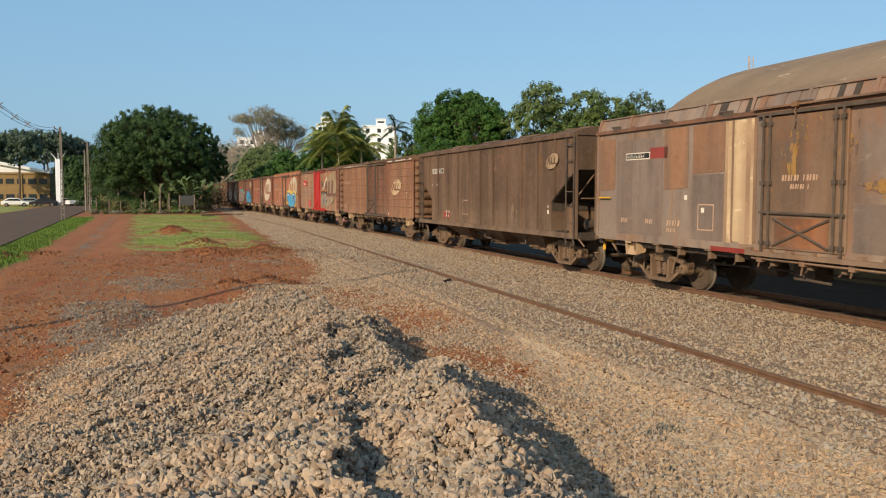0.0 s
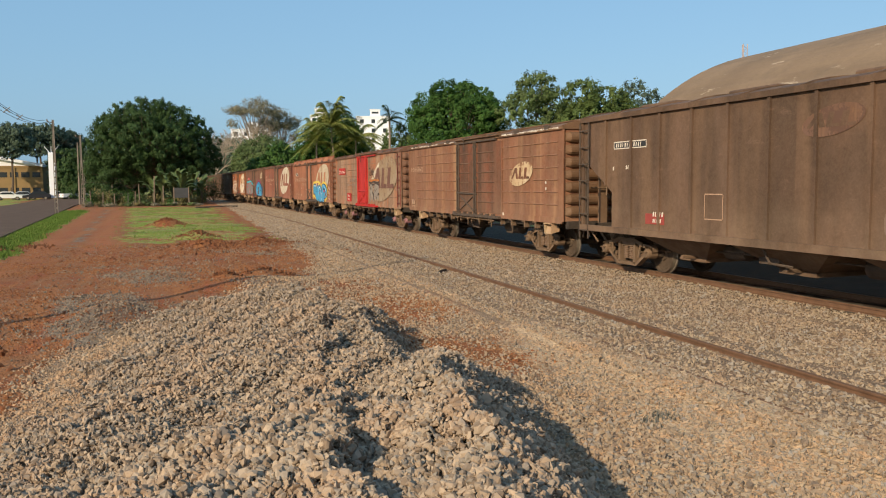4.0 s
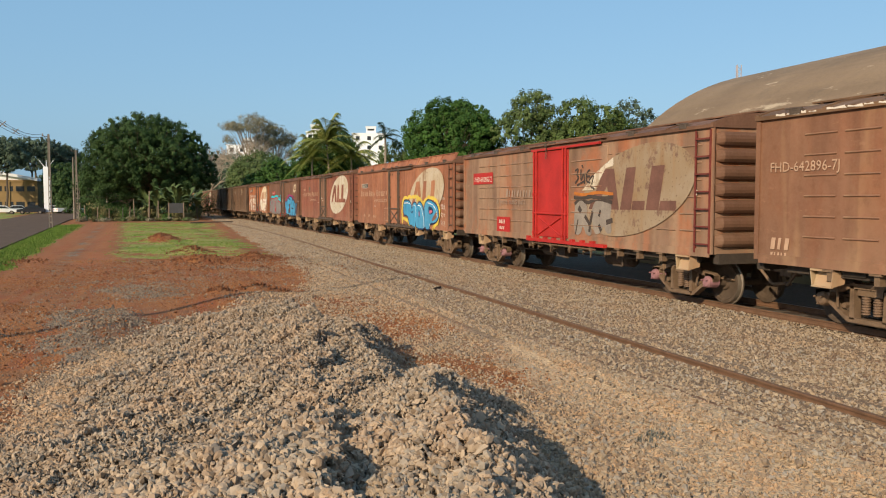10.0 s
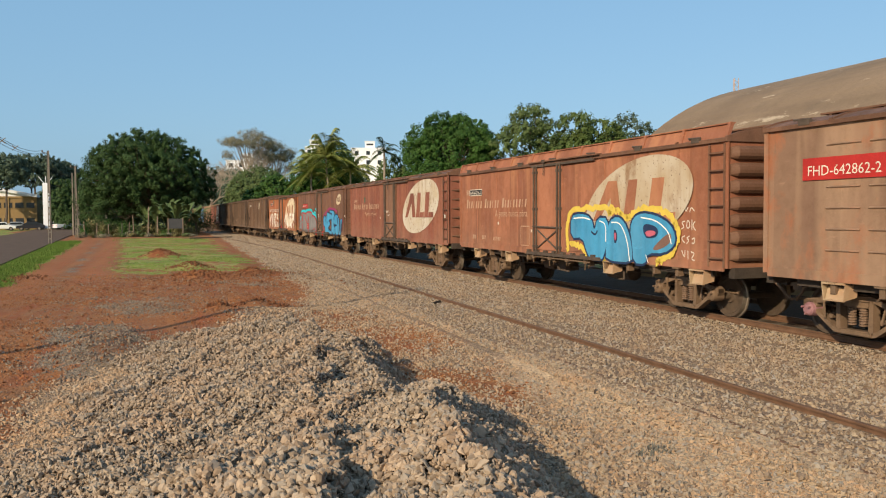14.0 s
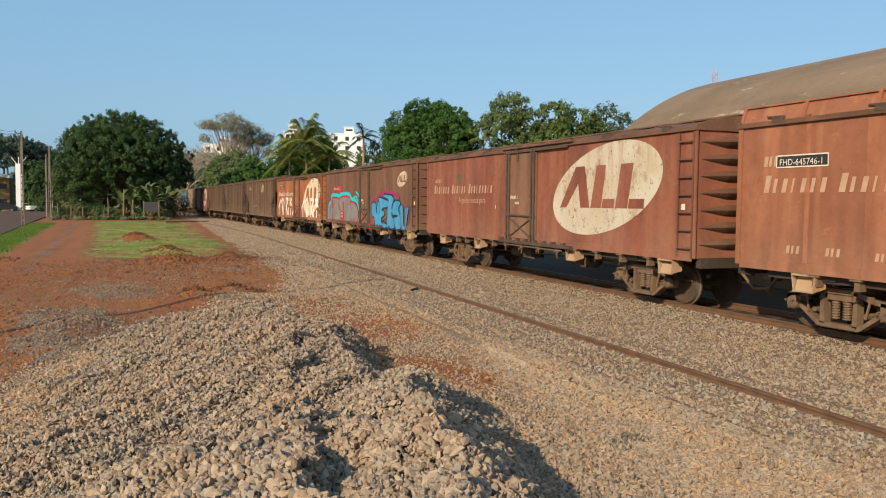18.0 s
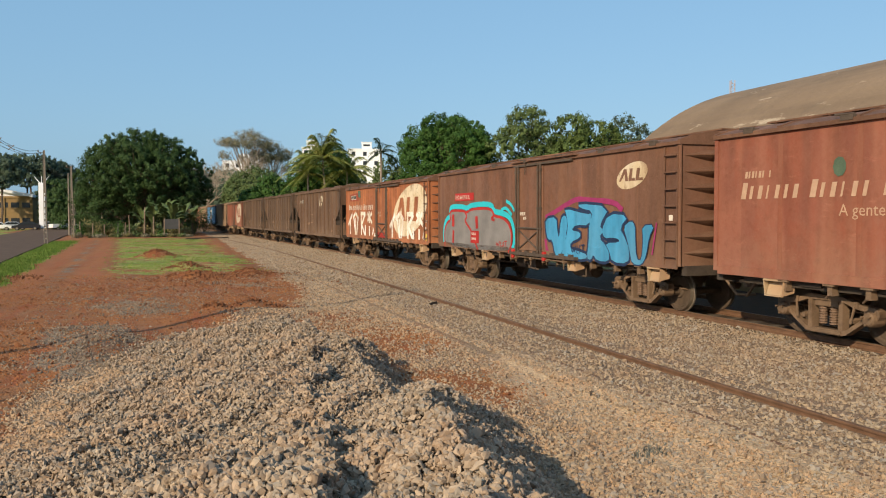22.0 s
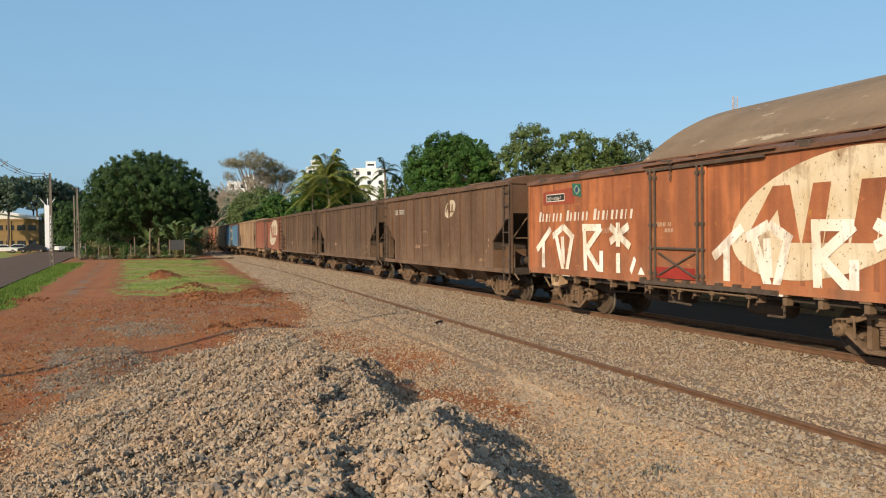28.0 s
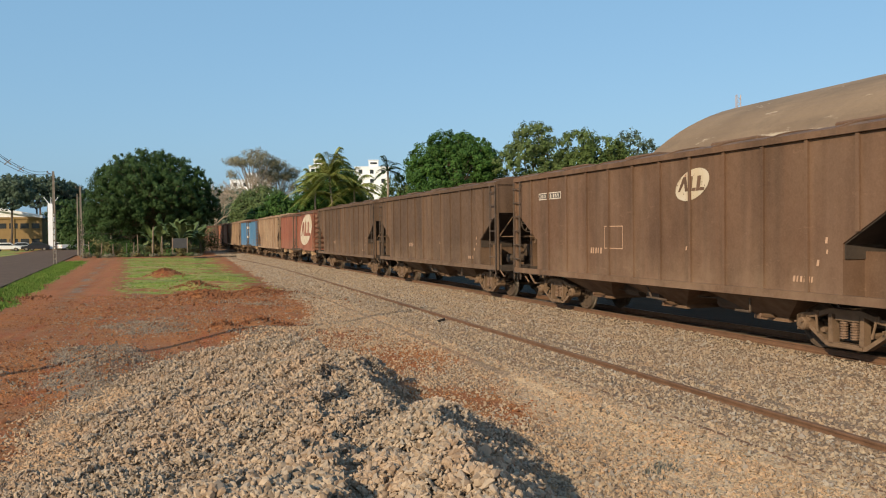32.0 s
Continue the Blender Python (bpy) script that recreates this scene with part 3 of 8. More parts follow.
def boxcar(y0, L, paint, ends, label, ridges=False, monitor=False, door_mat=None, door_at=0.0, door_w=1.7, roof=None, z1=3.56, ladder_mat=None, bars=STEEL, ribs=7, rungs=7, shift=0.0, darts=False, pivot=BOGIE_Y):
    wagon = thing("boxcar", label, "railway wagon", "wagons of the freight train")
    moving.append((wagon, y0))
    AT["shift"] = shift
    door_at += shift
    z0 = 1.05
    n = 9
    seams = () if ridges else [-L / 2 + k * L / n for k in range(1, n)]
    box_body(wagon, L, z0, z1, paint, seams, ridges)
    part("roof", roof_shell(L, z1, 0.22, HALF), roof or ends, wagon, "dull brown rounded roof")
    bm = bmesh.new()
    e = L / 2
    box(bm, -0.3, 0.3, -e + 0.1, e - 0.1, z1 + 0.27, z1 + 0.30)
    for k in range(12):
        y = -e + 0.3 + k * (L - 0.6) / 11
        box(bm, -0.28, 0.28, y - 0.03, y + 0.03, z1 + 0.2, z1 + 0.27)
    part("running_board", bm, ends, wagon)
    def clip():
        bm = boxes((-0.07, 0.12, -0.12, 0.12, -0.03, 0.05))
        bar(bm, (-0.03, -0.12, 0.06), (-0.03, 0.25, 0.075), 0.02)
        return bm
    for k in range(7):
        place("roof_clip", shared("roof_clip", STEEL, clip), wagon, (-HALF, -e + 0.9 + k * (L - 1.8) / 6, z1))
    end_ribs(wagon, L, ends, z0 + 0.10, z1 - 0.12, ribs, darts)
    if rungs:
        ladder(wagon, ladder_mat or ends, -HALF, -e + 0.06, -e + 0.5, z0 + 0.02, z1 - 0.1, rungs)
    door(wagon, door_mat or paint, door_at, door_w, z0 + 0.06, z1 - 0.14, -HALF, bars)
    if monitor:
        for s in (-1, 1):
            bm = bmesh.new()
            prism(bm, [(s * (HALF + 0.02), -e, z1), (s * (HALF - 0.03), -e, z1), (s * (HALF - 0.13), -e, z1 + 0.27), (s * (HALF - 0.09), -e, z1 + 0.27)], (0, 1, 0), L)
            part("roof_coaming", fix(bm), paint, wagon)
            for k in range(11):
                y = -e + 0.04 + k * (L - 0.08) / 10
                bm = bmesh.new()
                prism(bm, [(s * (HALF + 0.045), y - 0.035, z1 - 0.04), (s * (HALF - 0.02), y - 0.035, z1 - 0.04), (s * (HALF - 0.10), y - 0.035, z1 + 0.30), (s * (HALF - 0.05), y - 0.035, z1 + 0.30)], (0, 1, 0), 0.07)
                part("coaming_bracket", fix(bm), paint, wagon)
            part("coaming_cap", boxes((min(s * (HALF - 0.16), s * (HALF - 0.05)), max(s * (HALF - 0.16), s * (HALF - 0.05)), -e, e, z1 + 0.268, z1 + 0.292)), paint, wagon)
    # step boxes and small brackets under the sill
    for y in (-e + 0.9, -2.7, 2.9, e - 1.5):
        def pocket():
            bm = bmesh.new()
            prism(bm, [(-HALF + 0.13, -0.22, 0.95), (-HALF + 0.13, 0.22, 0.95), (-HALF + 0.02, 0.19, 0.70), (-HALF + 0.02, -0.19, 0.70)], (1, 0, 0), 0.015)
            box(bm, -HALF - 0.02, -HALF + 0.04, -0.20, 0.20, 0.685, 0.705)
            box(bm, -HALF - 0.02, -HALF + 0.2, -0.23, 0.23, 0.95, 0.985)
            for s in (-1, 1):
                prism(bm, [(-HALF - 0.01, s * 0.24, 0.95), (-HALF - 0.01, s * 0.20, 0.69), (-HALF + 0.22, s * 0.25, 0.75), (-HALF + 0.22, s * 0.28, 0.95)], (0, -s, 0), 0.015)
            return bm
        if paint in PALE or y < -3 or y > 3:
            place("stake_pocket", shared("stake_pocket", POCKET, pocket), wagon, (0, y, 0), "bent sheet-metal step bracket")
    r = random.Random(int(y0 * 10))
    for k in range(13):
        y = -e + 1.6 + k * (L - 3.2) / 12 + r.uniform(-0.15, 0.15)

        def hanger():
            bm = boxes((-HALF + 0.02, -HALF + 0.16, -0.05, 0.05, 0.80, 0.99), (-HALF - 0.02, -HALF + 0.10, -0.11, 0.11, 0.955, 0.985))
            bar(bm, (-HALF + 0.05, 0.03, 0.82), (-HALF + 0.10, 0.16, 0.74), 0.018, 5)
            return bm
        place("sill_bracket", shared("sill_bracket", IRON, hanger), wagon, (0, y, 0), "")
    bm = bmesh.new()
    ya, yb = door_at - door_w / 2 - 1.4, door_at + door_w / 2 + 0.2
    bar(bm, (-HALF - 0.06, ya, 0.90), (-HALF - 0.06, yb, 0.92), 0.022, 5)
    for k in range(4):
        y = ya + 0.2 + k * (yb - ya - 0.4) / 3
        box(bm, -HALF - 0.08, -HALF + 0.02, y - 0.06, y + 0.06, 0.86, 0.99)
        bar(bm, (-HALF - 0.05, y, 0.88), (-HALF - 0.02, y + 0.07, 0.70 + 0.06 * (k % 2)), 0.018, 5)
    part("door_gear", fix(bm), IRON, wagon, "rusty door rod with hanging hooks")
    # chain and hook over the door
    bm = bmesh.new()
    for k in range(6):
        z = z1 - 0.02 - k * 0.055
        bar(bm, (-HALF - 0.12, door_at + 0.12 + (0.018 if k % 2 else -0.018), z), (-HALF - 0.12, door_at + 0.12, z - 0.06), 0.014, 5)
    box(bm, -HALF - 0.15, -HALF - 0.09, door_at + 0.06, door_at + 0.18, z1 - 0.02, z1 + 0.06)
    part("door_chain", fix(bm), STEEL, wagon, "short hanging chain")
    # long hood over the door's upper rail
    part("door_hood", boxes((-HALF - 0.13, -HALF + 0.0, door_at - door_w / 2 - 1.9, door_at + door_w / 2 + 0.2, z1 + 0.002, z1 + 0.035)), ends, wagon, "thin sheet hood over the door rail")
    underframe(wagon, L, False, pivot)
    return wagon


def hopper(y0, L, paint, label, ribs=11, z1=3.66, shift=0.0, pivot=5.0):
    AT["shift"] = shift
    wagon = thing("hopper_wagon", label, "railway wagon", "wagons of the freight train")
    moving.append((wagon, y0))
    e, z0 = L / 2, 1.0
    cut = 1.40       # the ends slope in under the top corners
    bm = bmesh.new()
    prof = [(-e, z1), (-e, z1 - 0.95), (-e + cut, z0 + 0.85), (-e + cut, z0), (e - cut, z0), (e - cut, z0 + 0.85), (e, z1 - 0.95), (e, z1)]
    prism(bm, [(-HALF, y, z) for y, z in prof], (1, 0, 0), 2 * HALF)
    part("body", fix(bm), paint, wagon)
    bm = bmesh.new()
    for s in (-1, 1):
        x = s * HALF
        for k in range(ribs + 1):
            y = -e + 0.06 + k * (L - 0.12) / ribs
            low = z0
            d = min(y + e, e - y)
            if d < cut:
                low = z1 - 0.95 - d / cut * (z1 - 0.95 - z0 - 0.85)
            box(bm, min(x, x + s * 0.045), max(x, x + s * 0.045), y - 0.035, y + 0.035, low, z1 - 0.05)
        box(bm, min(x, x + s * 0.07), max(x, x + s * 0.07), -e, e, z1 - 0.1, z1 + 0.01)
        box(bm, min(x, x + s * 0.08), max(x, x + s * 0.08), -e + 0.02, e - 0.02, z0 - 0.1, z0 + 0.04)
    part("side_post", bm, paint, wagon, "pressed upright side posts")
    part("roof", roof_shell(L, z1, 0.2, HALF, 0.02), paint, wagon, "flat rounded hopper roof")
    for k in range(4):
        y = -e + 1.8 + k * (L - 3.6) / 3
        part("roof_hatch", bevelled(boxes((-0.45, 0.45, y - 0.7, y + 0.7, z1 + 0.16, z1 + 0.27)), 0.03), paint, wagon)
    # thin dark sheets that paint the shade under the overhanging ends
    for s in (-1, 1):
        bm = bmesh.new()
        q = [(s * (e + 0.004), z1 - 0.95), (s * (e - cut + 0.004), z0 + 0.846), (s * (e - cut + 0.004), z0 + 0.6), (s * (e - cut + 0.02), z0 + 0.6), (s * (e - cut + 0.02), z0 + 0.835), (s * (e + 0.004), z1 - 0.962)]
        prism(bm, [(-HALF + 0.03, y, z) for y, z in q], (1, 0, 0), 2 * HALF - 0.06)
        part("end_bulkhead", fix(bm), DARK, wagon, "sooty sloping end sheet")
    # end platforms, posts and ladders
    for s in (-1, 1):
        bm = bmesh.new()
        box(bm, -HALF + 0.02, HALF - 0.02, min(s * e, s * (e - cut)), max(s * e, s * (e - cut)), z0 - 0.12, z0 - 0.02)
        for x in (-HALF + 0.03, HALF - 0.09):
            box(bm, x, x + 0.06, min(s * (e - 0.02), s * (e - 0.12)), max(s * (e - 0.02), s * (e - 0.12)), z0 - 0.1, z1 - 0.9)
        lathe(bm, [(-0.3, 0.05), (-0.28, 0.14), (0.28, 0.14), (0.3, 0.05)], "x", (-0.5, s * (e - 0.55), z0 + 0.25), 12)
        box(bm, -0.1, 0.3, min(s * (e - 0.35), s * (e - 0.8)), max(s * (e - 0.35), s * (e - 0.8)), z0, z0 + 0.7)
        part("end_platform", fix(bm), STEEL, wagon, "open end platform with corner posts")
        part("end_post", boxes((-0.86, -0.66, min(s * (e + 0.02), s * (e + 0.14)), max(s * (e + 0.02), s * (e + 0.14)), z0 - 0.1, z1 - 0.3)), paint, wagon, "broad upright end post")
        bm = bmesh.new()
        rim = [(-0.35 + 0.26 * math.cos(k * math.tau / 16), s * (e + 0.12), z0 + 1.35 + 0.26 * math.sin(k * math.tau / 16)) for k in range(17)]
        for p, q in zip(rim, rim[1:]):
            bar(bm, p, q, 0.018, 5)
        for k in range(3):
            a = k * math.pi / 3
            bar(bm, (-0.35 - 0.25 * math.cos(a), s * (e + 0.12), z0 + 1.35 - 0.25 * math.sin(a)), (-0.35 + 0.25 * math.cos(a), s * (e + 0.12), z0 + 1.35 + 0.25 * math.sin(a)), 0.018, 5)
        bar(bm, (-0.35, s * (e - 0.3), z0 + 1.35), (-0.35, s * (e + 0.14), z0 + 1.35), 0.03, 6)
        part("brake_wheel", fix(bm), STEEL, wagon, "hand brake wheel on the end")
        bm = bmesh.new()
        for p, q in (((-1.2, s * (e - 0.1), z0 + 0.95), (0.9, s * (e - 0.1), z0 + 0.95)), ((-1.15, s * (e - 0.75), z0 + 0.75), (-0.7, s * (e - 0.05), z0 + 1.75)), ((-1.32, s * (e - 0.3), z0 - 0.1), (-1.25, s * (e - 0.55), z0 - 0.38)), ((-1.32, s * (e + 0.02), z0 - 0.1), (-1.25, s * (e + 0.2), z0 - 0.3))):
            bar(bm, p, q, 0.022, 5)
        part("hand_rail", fix(bm), IRON, wagon, "bent rods and rails at the end")
        y = s * e
        ladder(wagon, STEEL, -HALF - 0.03, min(y, y - s * 0.42), max(y, y - s * 0.42), z0 - 0.3, z1 - 0.1, 7)
        part("corner_post", boxes((-HALF - 0.02, -HALF + 0.05, min(s * (e - 0.1), s * (e + 0.02)), max(s * (e - 0.1), s * (e + 0.02)), z0 - 0.1, z1 - 0.02)), paint, wagon)
        part("inner_side_plate", boxes((-HALF + 0.45, -HALF + 0.48, min(s * (e - cut - 0.12), s * (e - 0.75)), max(s * (e - cut - 0.12), s * (e - 0.75)), z0 - 0.02, z0 + 0.72)), paint, wagon)
    # discharge hoppers under the sill
    for yc in (-3.0, 0.0, 3.0):
        bm = bmesh.new()
        a = [(-1.37, yc - 1.46, z0), (1.37, yc - 1.46, z0), (1.37, yc + 1.46, z0), (-1.37, yc + 1.46, z0)]
        b = [(-0.62, yc - 0.35, 0.42), (0.62, yc - 0.35, 0.42), (0.62, yc + 0.35, 0.42), (-0.62, yc + 0.35, 0.42)]
        va, vb = [bm.verts.new(p) for p in a], [bm.verts.new(p) for p in b]
        for i in range(4):
            bm.faces.new((va[i], va[(i + 1) % 4], vb[(i + 1) % 4], vb[i]))
        bm.faces.new(va), bm.faces.new(vb)
        box(bm, -0.7, 0.7, yc - 0.45, yc + 0.45, 0.38, 0.46)
        bar(bm, (-1.05, yc - 0.1, 0.5), (-0.6, yc - 0.1, 0.46), 0.04)
        part("discharge_chute", fix(bm), paint, wagon, "funnel-shaped bottom chute")
    underframe(wagon, L, True, pivot)
    return wagon


MESH = {}
bm = wheelset_mesh()
me = bpy.data.meshes.new("wheelset")
bm.to_mesh(me), bm.free()
me.materials.append(plain("sooty_wheel_face", (0.085, 0.06, 0.042), 0.75, 0.1, 0.35, 6)), me.materials.append(TREAD)
for p in me.polygons:
    r = math.hypot(p.center.y, p.center.z)
    p.material_index = int(0.405 < r)
MESH["wheelset"] = me


# ---------------------------------------------------------------- paints of the wagons
P_GREY = wagon_paint("grey_mauve_wagon_paint", srgb("5e5453"), srgb("655a57"), srgb("75655a"), 0.5, 0.3, chips=srgb("8a6a48"), chip_at=0.66, rust=srgb("6c4c3a"), rusty=0.5)
P_HOP = wagon_paint("dull_brown_hopper_paint", srgb("44362e"), srgb("4c3b32"), srgb("574539"), 0.8, 1.2, rust=srgb("3b2f28"), rusty=0.5)
P_TAN = wagon_paint("faded_tan_wagon_paint", srgb("614438"), srgb("6a4c3d"), srgb("816650"), 0.7, 2.1, rust=srgb("6c4432"), rusty=0.45)
P_OLIVE = wagon_paint("faded_olive_brown_wagon_paint", srgb("624c42"), srgb("6d574b"), srgb("826c5d"), 0.6, 3.4, rust=srgb("80503a"), rusty=0.85)
P_BROWN = wagon_paint("warm_brown_wagon_paint", srgb("744a3c"), srgb("7e5341"), srgb("8e644c"), 0.6, 4.6, rust=srgb("68402f"), rusty=0.55)
P_RED = wagon_paint("rust_red_wagon_paint", srgb("643a32"), srgb("6c4439"), srgb("744b3c"), 0.7, 5.5, rust=srgb("6e3a2c"), rusty=0.6)
P_CHOC = wagon_paint("chocolate_wagon_paint", srgb("533a31"), srgb("594037"), srgb("644839"), 0.4, 6.2, rust=srgb("63402f"), rusty=0.4)
P_ORANGE = wagon_paint("orange_rust_wagon_paint", srgb("7a4a34"), srgb("91593a"), srgb("64402f"), 0.8, 7.3, chips=srgb("a8763e"), chip_at=0.65, rust=srgb("6c402d"), rusty=0.85)
P_HOP2 = wagon_paint("brown_hopper_paint", srgb("4c392f"), srgb("524035"), srgb("3c2f27"), 0.6, 8.8, rust=srgb("4c382c"), rusty=0.4)
P_HOP3 = wagon_paint("sooty_hopper_paint", srgb("42342c"), srgb("4b3b31"), srgb("3a2d26"), 0.5, 15.8)
P_WHITISH = wagon_paint("dirty_pale_hopper_paint", srgb("847263"), srgb("6e5a4c"), srgb("57463c"), 0.7, 9.1)
P_BLUE = wagon_paint("blue_wagon_paint", srgb("2f5f8e"), srgb("3b5f80"), srgb("4c6070"), 0.3, 10.4)
E_BROWN = wagon_paint("brown_wagon_end_paint", srgb("523a30"), srgb("5d4337"), srgb("463128"), 0.4, 11.7)
E_OLIVE = wagon_paint("olive_wagon_end_paint", srgb("4e3a2d"), srgb("5a4434"), srgb("453326"), 0.4, 12.9)
PALE = (P_BROWN, P_RED, P_CHOC)
ON = -HALF - 0.010      # where paint lies on a side


def rounded(pts, closed=True, turns=2):
    """Cuts the corners of a line twice."""
    for _ in range(turns):
        q = []
        n = len(pts)
        for k in range(n if closed else n - 1):
            (a, b), (c, d) = pts[k], pts[(k + 1) % n]
            q += [(a * 0.75 + c * 0.25, b * 0.75 + d * 0.25), (a * 0.25 + c * 0.75, b * 0.25 + d * 0.75)]
        pts = q if closed else [pts[0]] + q + [pts[-1]]
    return pts


def ribbon(pts, w, closed=False):
    """A painted line of even width with mitred corners."""
    p = [Vector(q) for q in pts]
    n = len(p)
    out, edge = [], []
    for k in range(n):
        a, b = (p[k - 1], p[(k + 1) % n]) if closed else (p[max(0, k - 1)], p[min(n - 1, k + 1)])
        d = (b - a).normalized() if (b - a).length > 1e-6 else Vector((1, 0))
        s = Vector((-d.y, d.x)) * w / 2
        edge.append((tuple(p[k] + s), tuple(p[k] - s)))
    for k in range(n if closed else n - 1):
        a, b = edge[k], edge[(k + 1) % n]
        out.append([a[0], b[0], b[1], a[1]])
    return out


def spray(box_, line, w, closed=False):
    """A sprayed line given in the piece's own square, drawn in metres."""
    return ribbon(mapped([rounded(line, closed)], *box_)[0], w, closed)


def name_bars(ya, yb, z, size, words=(7, 6, 9)):
    """The operator's name as slanted bars from ya to yb, word by word with a tall first bar."""
    cells = sum(words) + 0.8 * (len(words) - 1)
    step, y, out = (ya - yb) / cells, ya, []
    for n in words:
        for k in range(n):
            h, b = size * (1.0 if k == 0 else 0.8), step * (0.6 if k == 0 else (0.44, 0.36, 0.48, 0.2)[k % 4])
            out.append([(y, z), (y - b, z), (y - b - h * 0.22, z + h), (y - h * 0.22, z + h)])
            y -= step
        y -= 0.8 * step
    return out


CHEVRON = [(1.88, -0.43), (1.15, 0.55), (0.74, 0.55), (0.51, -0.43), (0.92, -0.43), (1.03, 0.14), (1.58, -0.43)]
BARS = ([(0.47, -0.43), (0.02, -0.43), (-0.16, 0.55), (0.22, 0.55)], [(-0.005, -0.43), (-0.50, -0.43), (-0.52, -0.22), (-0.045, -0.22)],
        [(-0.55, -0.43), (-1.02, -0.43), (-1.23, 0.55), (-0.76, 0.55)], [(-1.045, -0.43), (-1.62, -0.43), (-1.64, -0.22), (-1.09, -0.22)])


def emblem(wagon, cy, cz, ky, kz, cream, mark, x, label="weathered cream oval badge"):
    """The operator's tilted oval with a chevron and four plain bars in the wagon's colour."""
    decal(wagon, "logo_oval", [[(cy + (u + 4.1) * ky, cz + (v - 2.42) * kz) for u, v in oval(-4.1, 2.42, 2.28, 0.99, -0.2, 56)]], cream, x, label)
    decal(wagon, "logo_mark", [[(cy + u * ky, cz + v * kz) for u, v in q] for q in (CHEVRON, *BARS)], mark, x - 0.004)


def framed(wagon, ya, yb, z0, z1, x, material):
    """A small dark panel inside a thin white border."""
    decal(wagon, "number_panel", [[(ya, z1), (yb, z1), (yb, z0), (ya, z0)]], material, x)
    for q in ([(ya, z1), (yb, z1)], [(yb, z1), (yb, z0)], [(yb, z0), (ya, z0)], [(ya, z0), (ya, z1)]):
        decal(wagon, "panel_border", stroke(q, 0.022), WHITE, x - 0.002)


def flakes(wagon, ya, yb, z, seed):
    """Bare pale primer in a ragged line where the paint has peeled along the eave."""
    r = random.Random(seed)
    y, out = ya, []
    while y > yb:
        l = r.uniform(0.05, 0.4)
        if r.random() < 0.75:
            top = z + r.uniform(0.025, 0.055)
            out.append([(y, z + 0.01), (y - l, z + r.uniform(-0.02, 0.01)), (y - l * 0.9, top), (y - l * 0.4, top - 0.02), (y - 0.01, top)])
        y -= l + r.uniform(0.0, 0.08)
    decal(wagon, "peeling_edge", out, WHITE, -HALF - 0.063, "pale ragged peeling paint")


def mapped(polys, yl, yr, z0, z1):
    return [[(yl + (yr - yl) * u, z0 + (z1 - z0) * v) for u, v in p] for p in polys]


def ragged(cy, cz, ry, rz, seed, n=22):
    """The outline of a torn flake of paint."""
    r = random.Random(seed)
    p, q = r.uniform(0, 6), r.uniform(0, 6)
    reach = [0.74 + 0.2 * math.sin(3 * k * math.tau / n + p) + 0.14 * math.sin(7 * k * math.tau / n + q) + r.uniform(-0.1, 0.1) for k in range(n)]
    return [(cy + ry * f * math.cos(k * math.tau / n), cz + rz * f * math.sin(k * math.tau / n)) for k, f in enumerate(reach)]


# ---- grey boxcar that leads
w = boxcar(11.1, 13.5, P_GREY, E_BROWN, "weathered grey boxcar with brown rust and peeling paint", monitor=True, door_w=1.9, door_at=0.05)
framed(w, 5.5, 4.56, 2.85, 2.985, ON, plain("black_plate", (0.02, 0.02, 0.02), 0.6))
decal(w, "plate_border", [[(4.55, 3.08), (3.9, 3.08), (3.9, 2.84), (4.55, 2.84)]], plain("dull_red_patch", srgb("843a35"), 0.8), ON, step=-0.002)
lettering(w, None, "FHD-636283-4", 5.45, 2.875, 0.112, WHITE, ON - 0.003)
decal(w, "red_strip", [[(2.4, 1.06), (1.05, 1.06), (1.05, 0.97), (2.4, 0.97)]], plain("red_strip_paint", srgb("7e302a"), 0.8), -HALF - 0.034)
decal(w, "square_outline", stroke([(2.84, 1.86), (2.37, 1.86), (2.37, 1.36), (2.84, 1.36), (2.84, 1.86)], 0.025), FADED, ON)
decal(w, "small_lettering", bars_text(5.7, 1.42, 4, 0.1) + bars_text(4.7, 1.42, 4, 0.1) + bars_text(3.9, 1.4, 5, 0.12) + bars_text(3.9, 1.27, 5, 0.08), FADED, ON)
decal(w, "white_square", [[(3.3, 1.95), (3.2, 1.95), (3.2, 2.05), (3.3, 2.05)], [(2.75, 1.7), (2.65, 1.7), (2.65, 1.8), (2.75, 1.8)]], WHITE, ON)
part("handbrake_lever", bar(bmesh.new(), (-HALF - 0.06, 6.6, 1.98), (-HALF - 0.06, 6.1, 1.98), 0.02), YELLOW, w, "yellow-painted lever")
bm = bar(bmesh.new(), (-1.2, 6.75, 1.05), (-1.2, 6.75, 0.7), 0.04)
part("handbrake_link", bar(bm, (-1.2, 6.75, 0.95), (-1.2, 6.3, 0.95), 0.05), YELLOW, w, "yellow-painted brake link")
TANS = [wagon_paint(nm, srgb(c), srgb(d), srgb(c), 0.6, sd, rust=srgb("6a5244"), rusty=0.5) for nm, c, d, sd in (("pale_tan_streak", "9a8672", "a8957f", 13.1), ("tan_streak", "7c6656", "8a7462", 14.7), ("brown_streak", "665044", "6e584a", 15.9))]
r = random.Random(4)
y, k = 2.05, 0
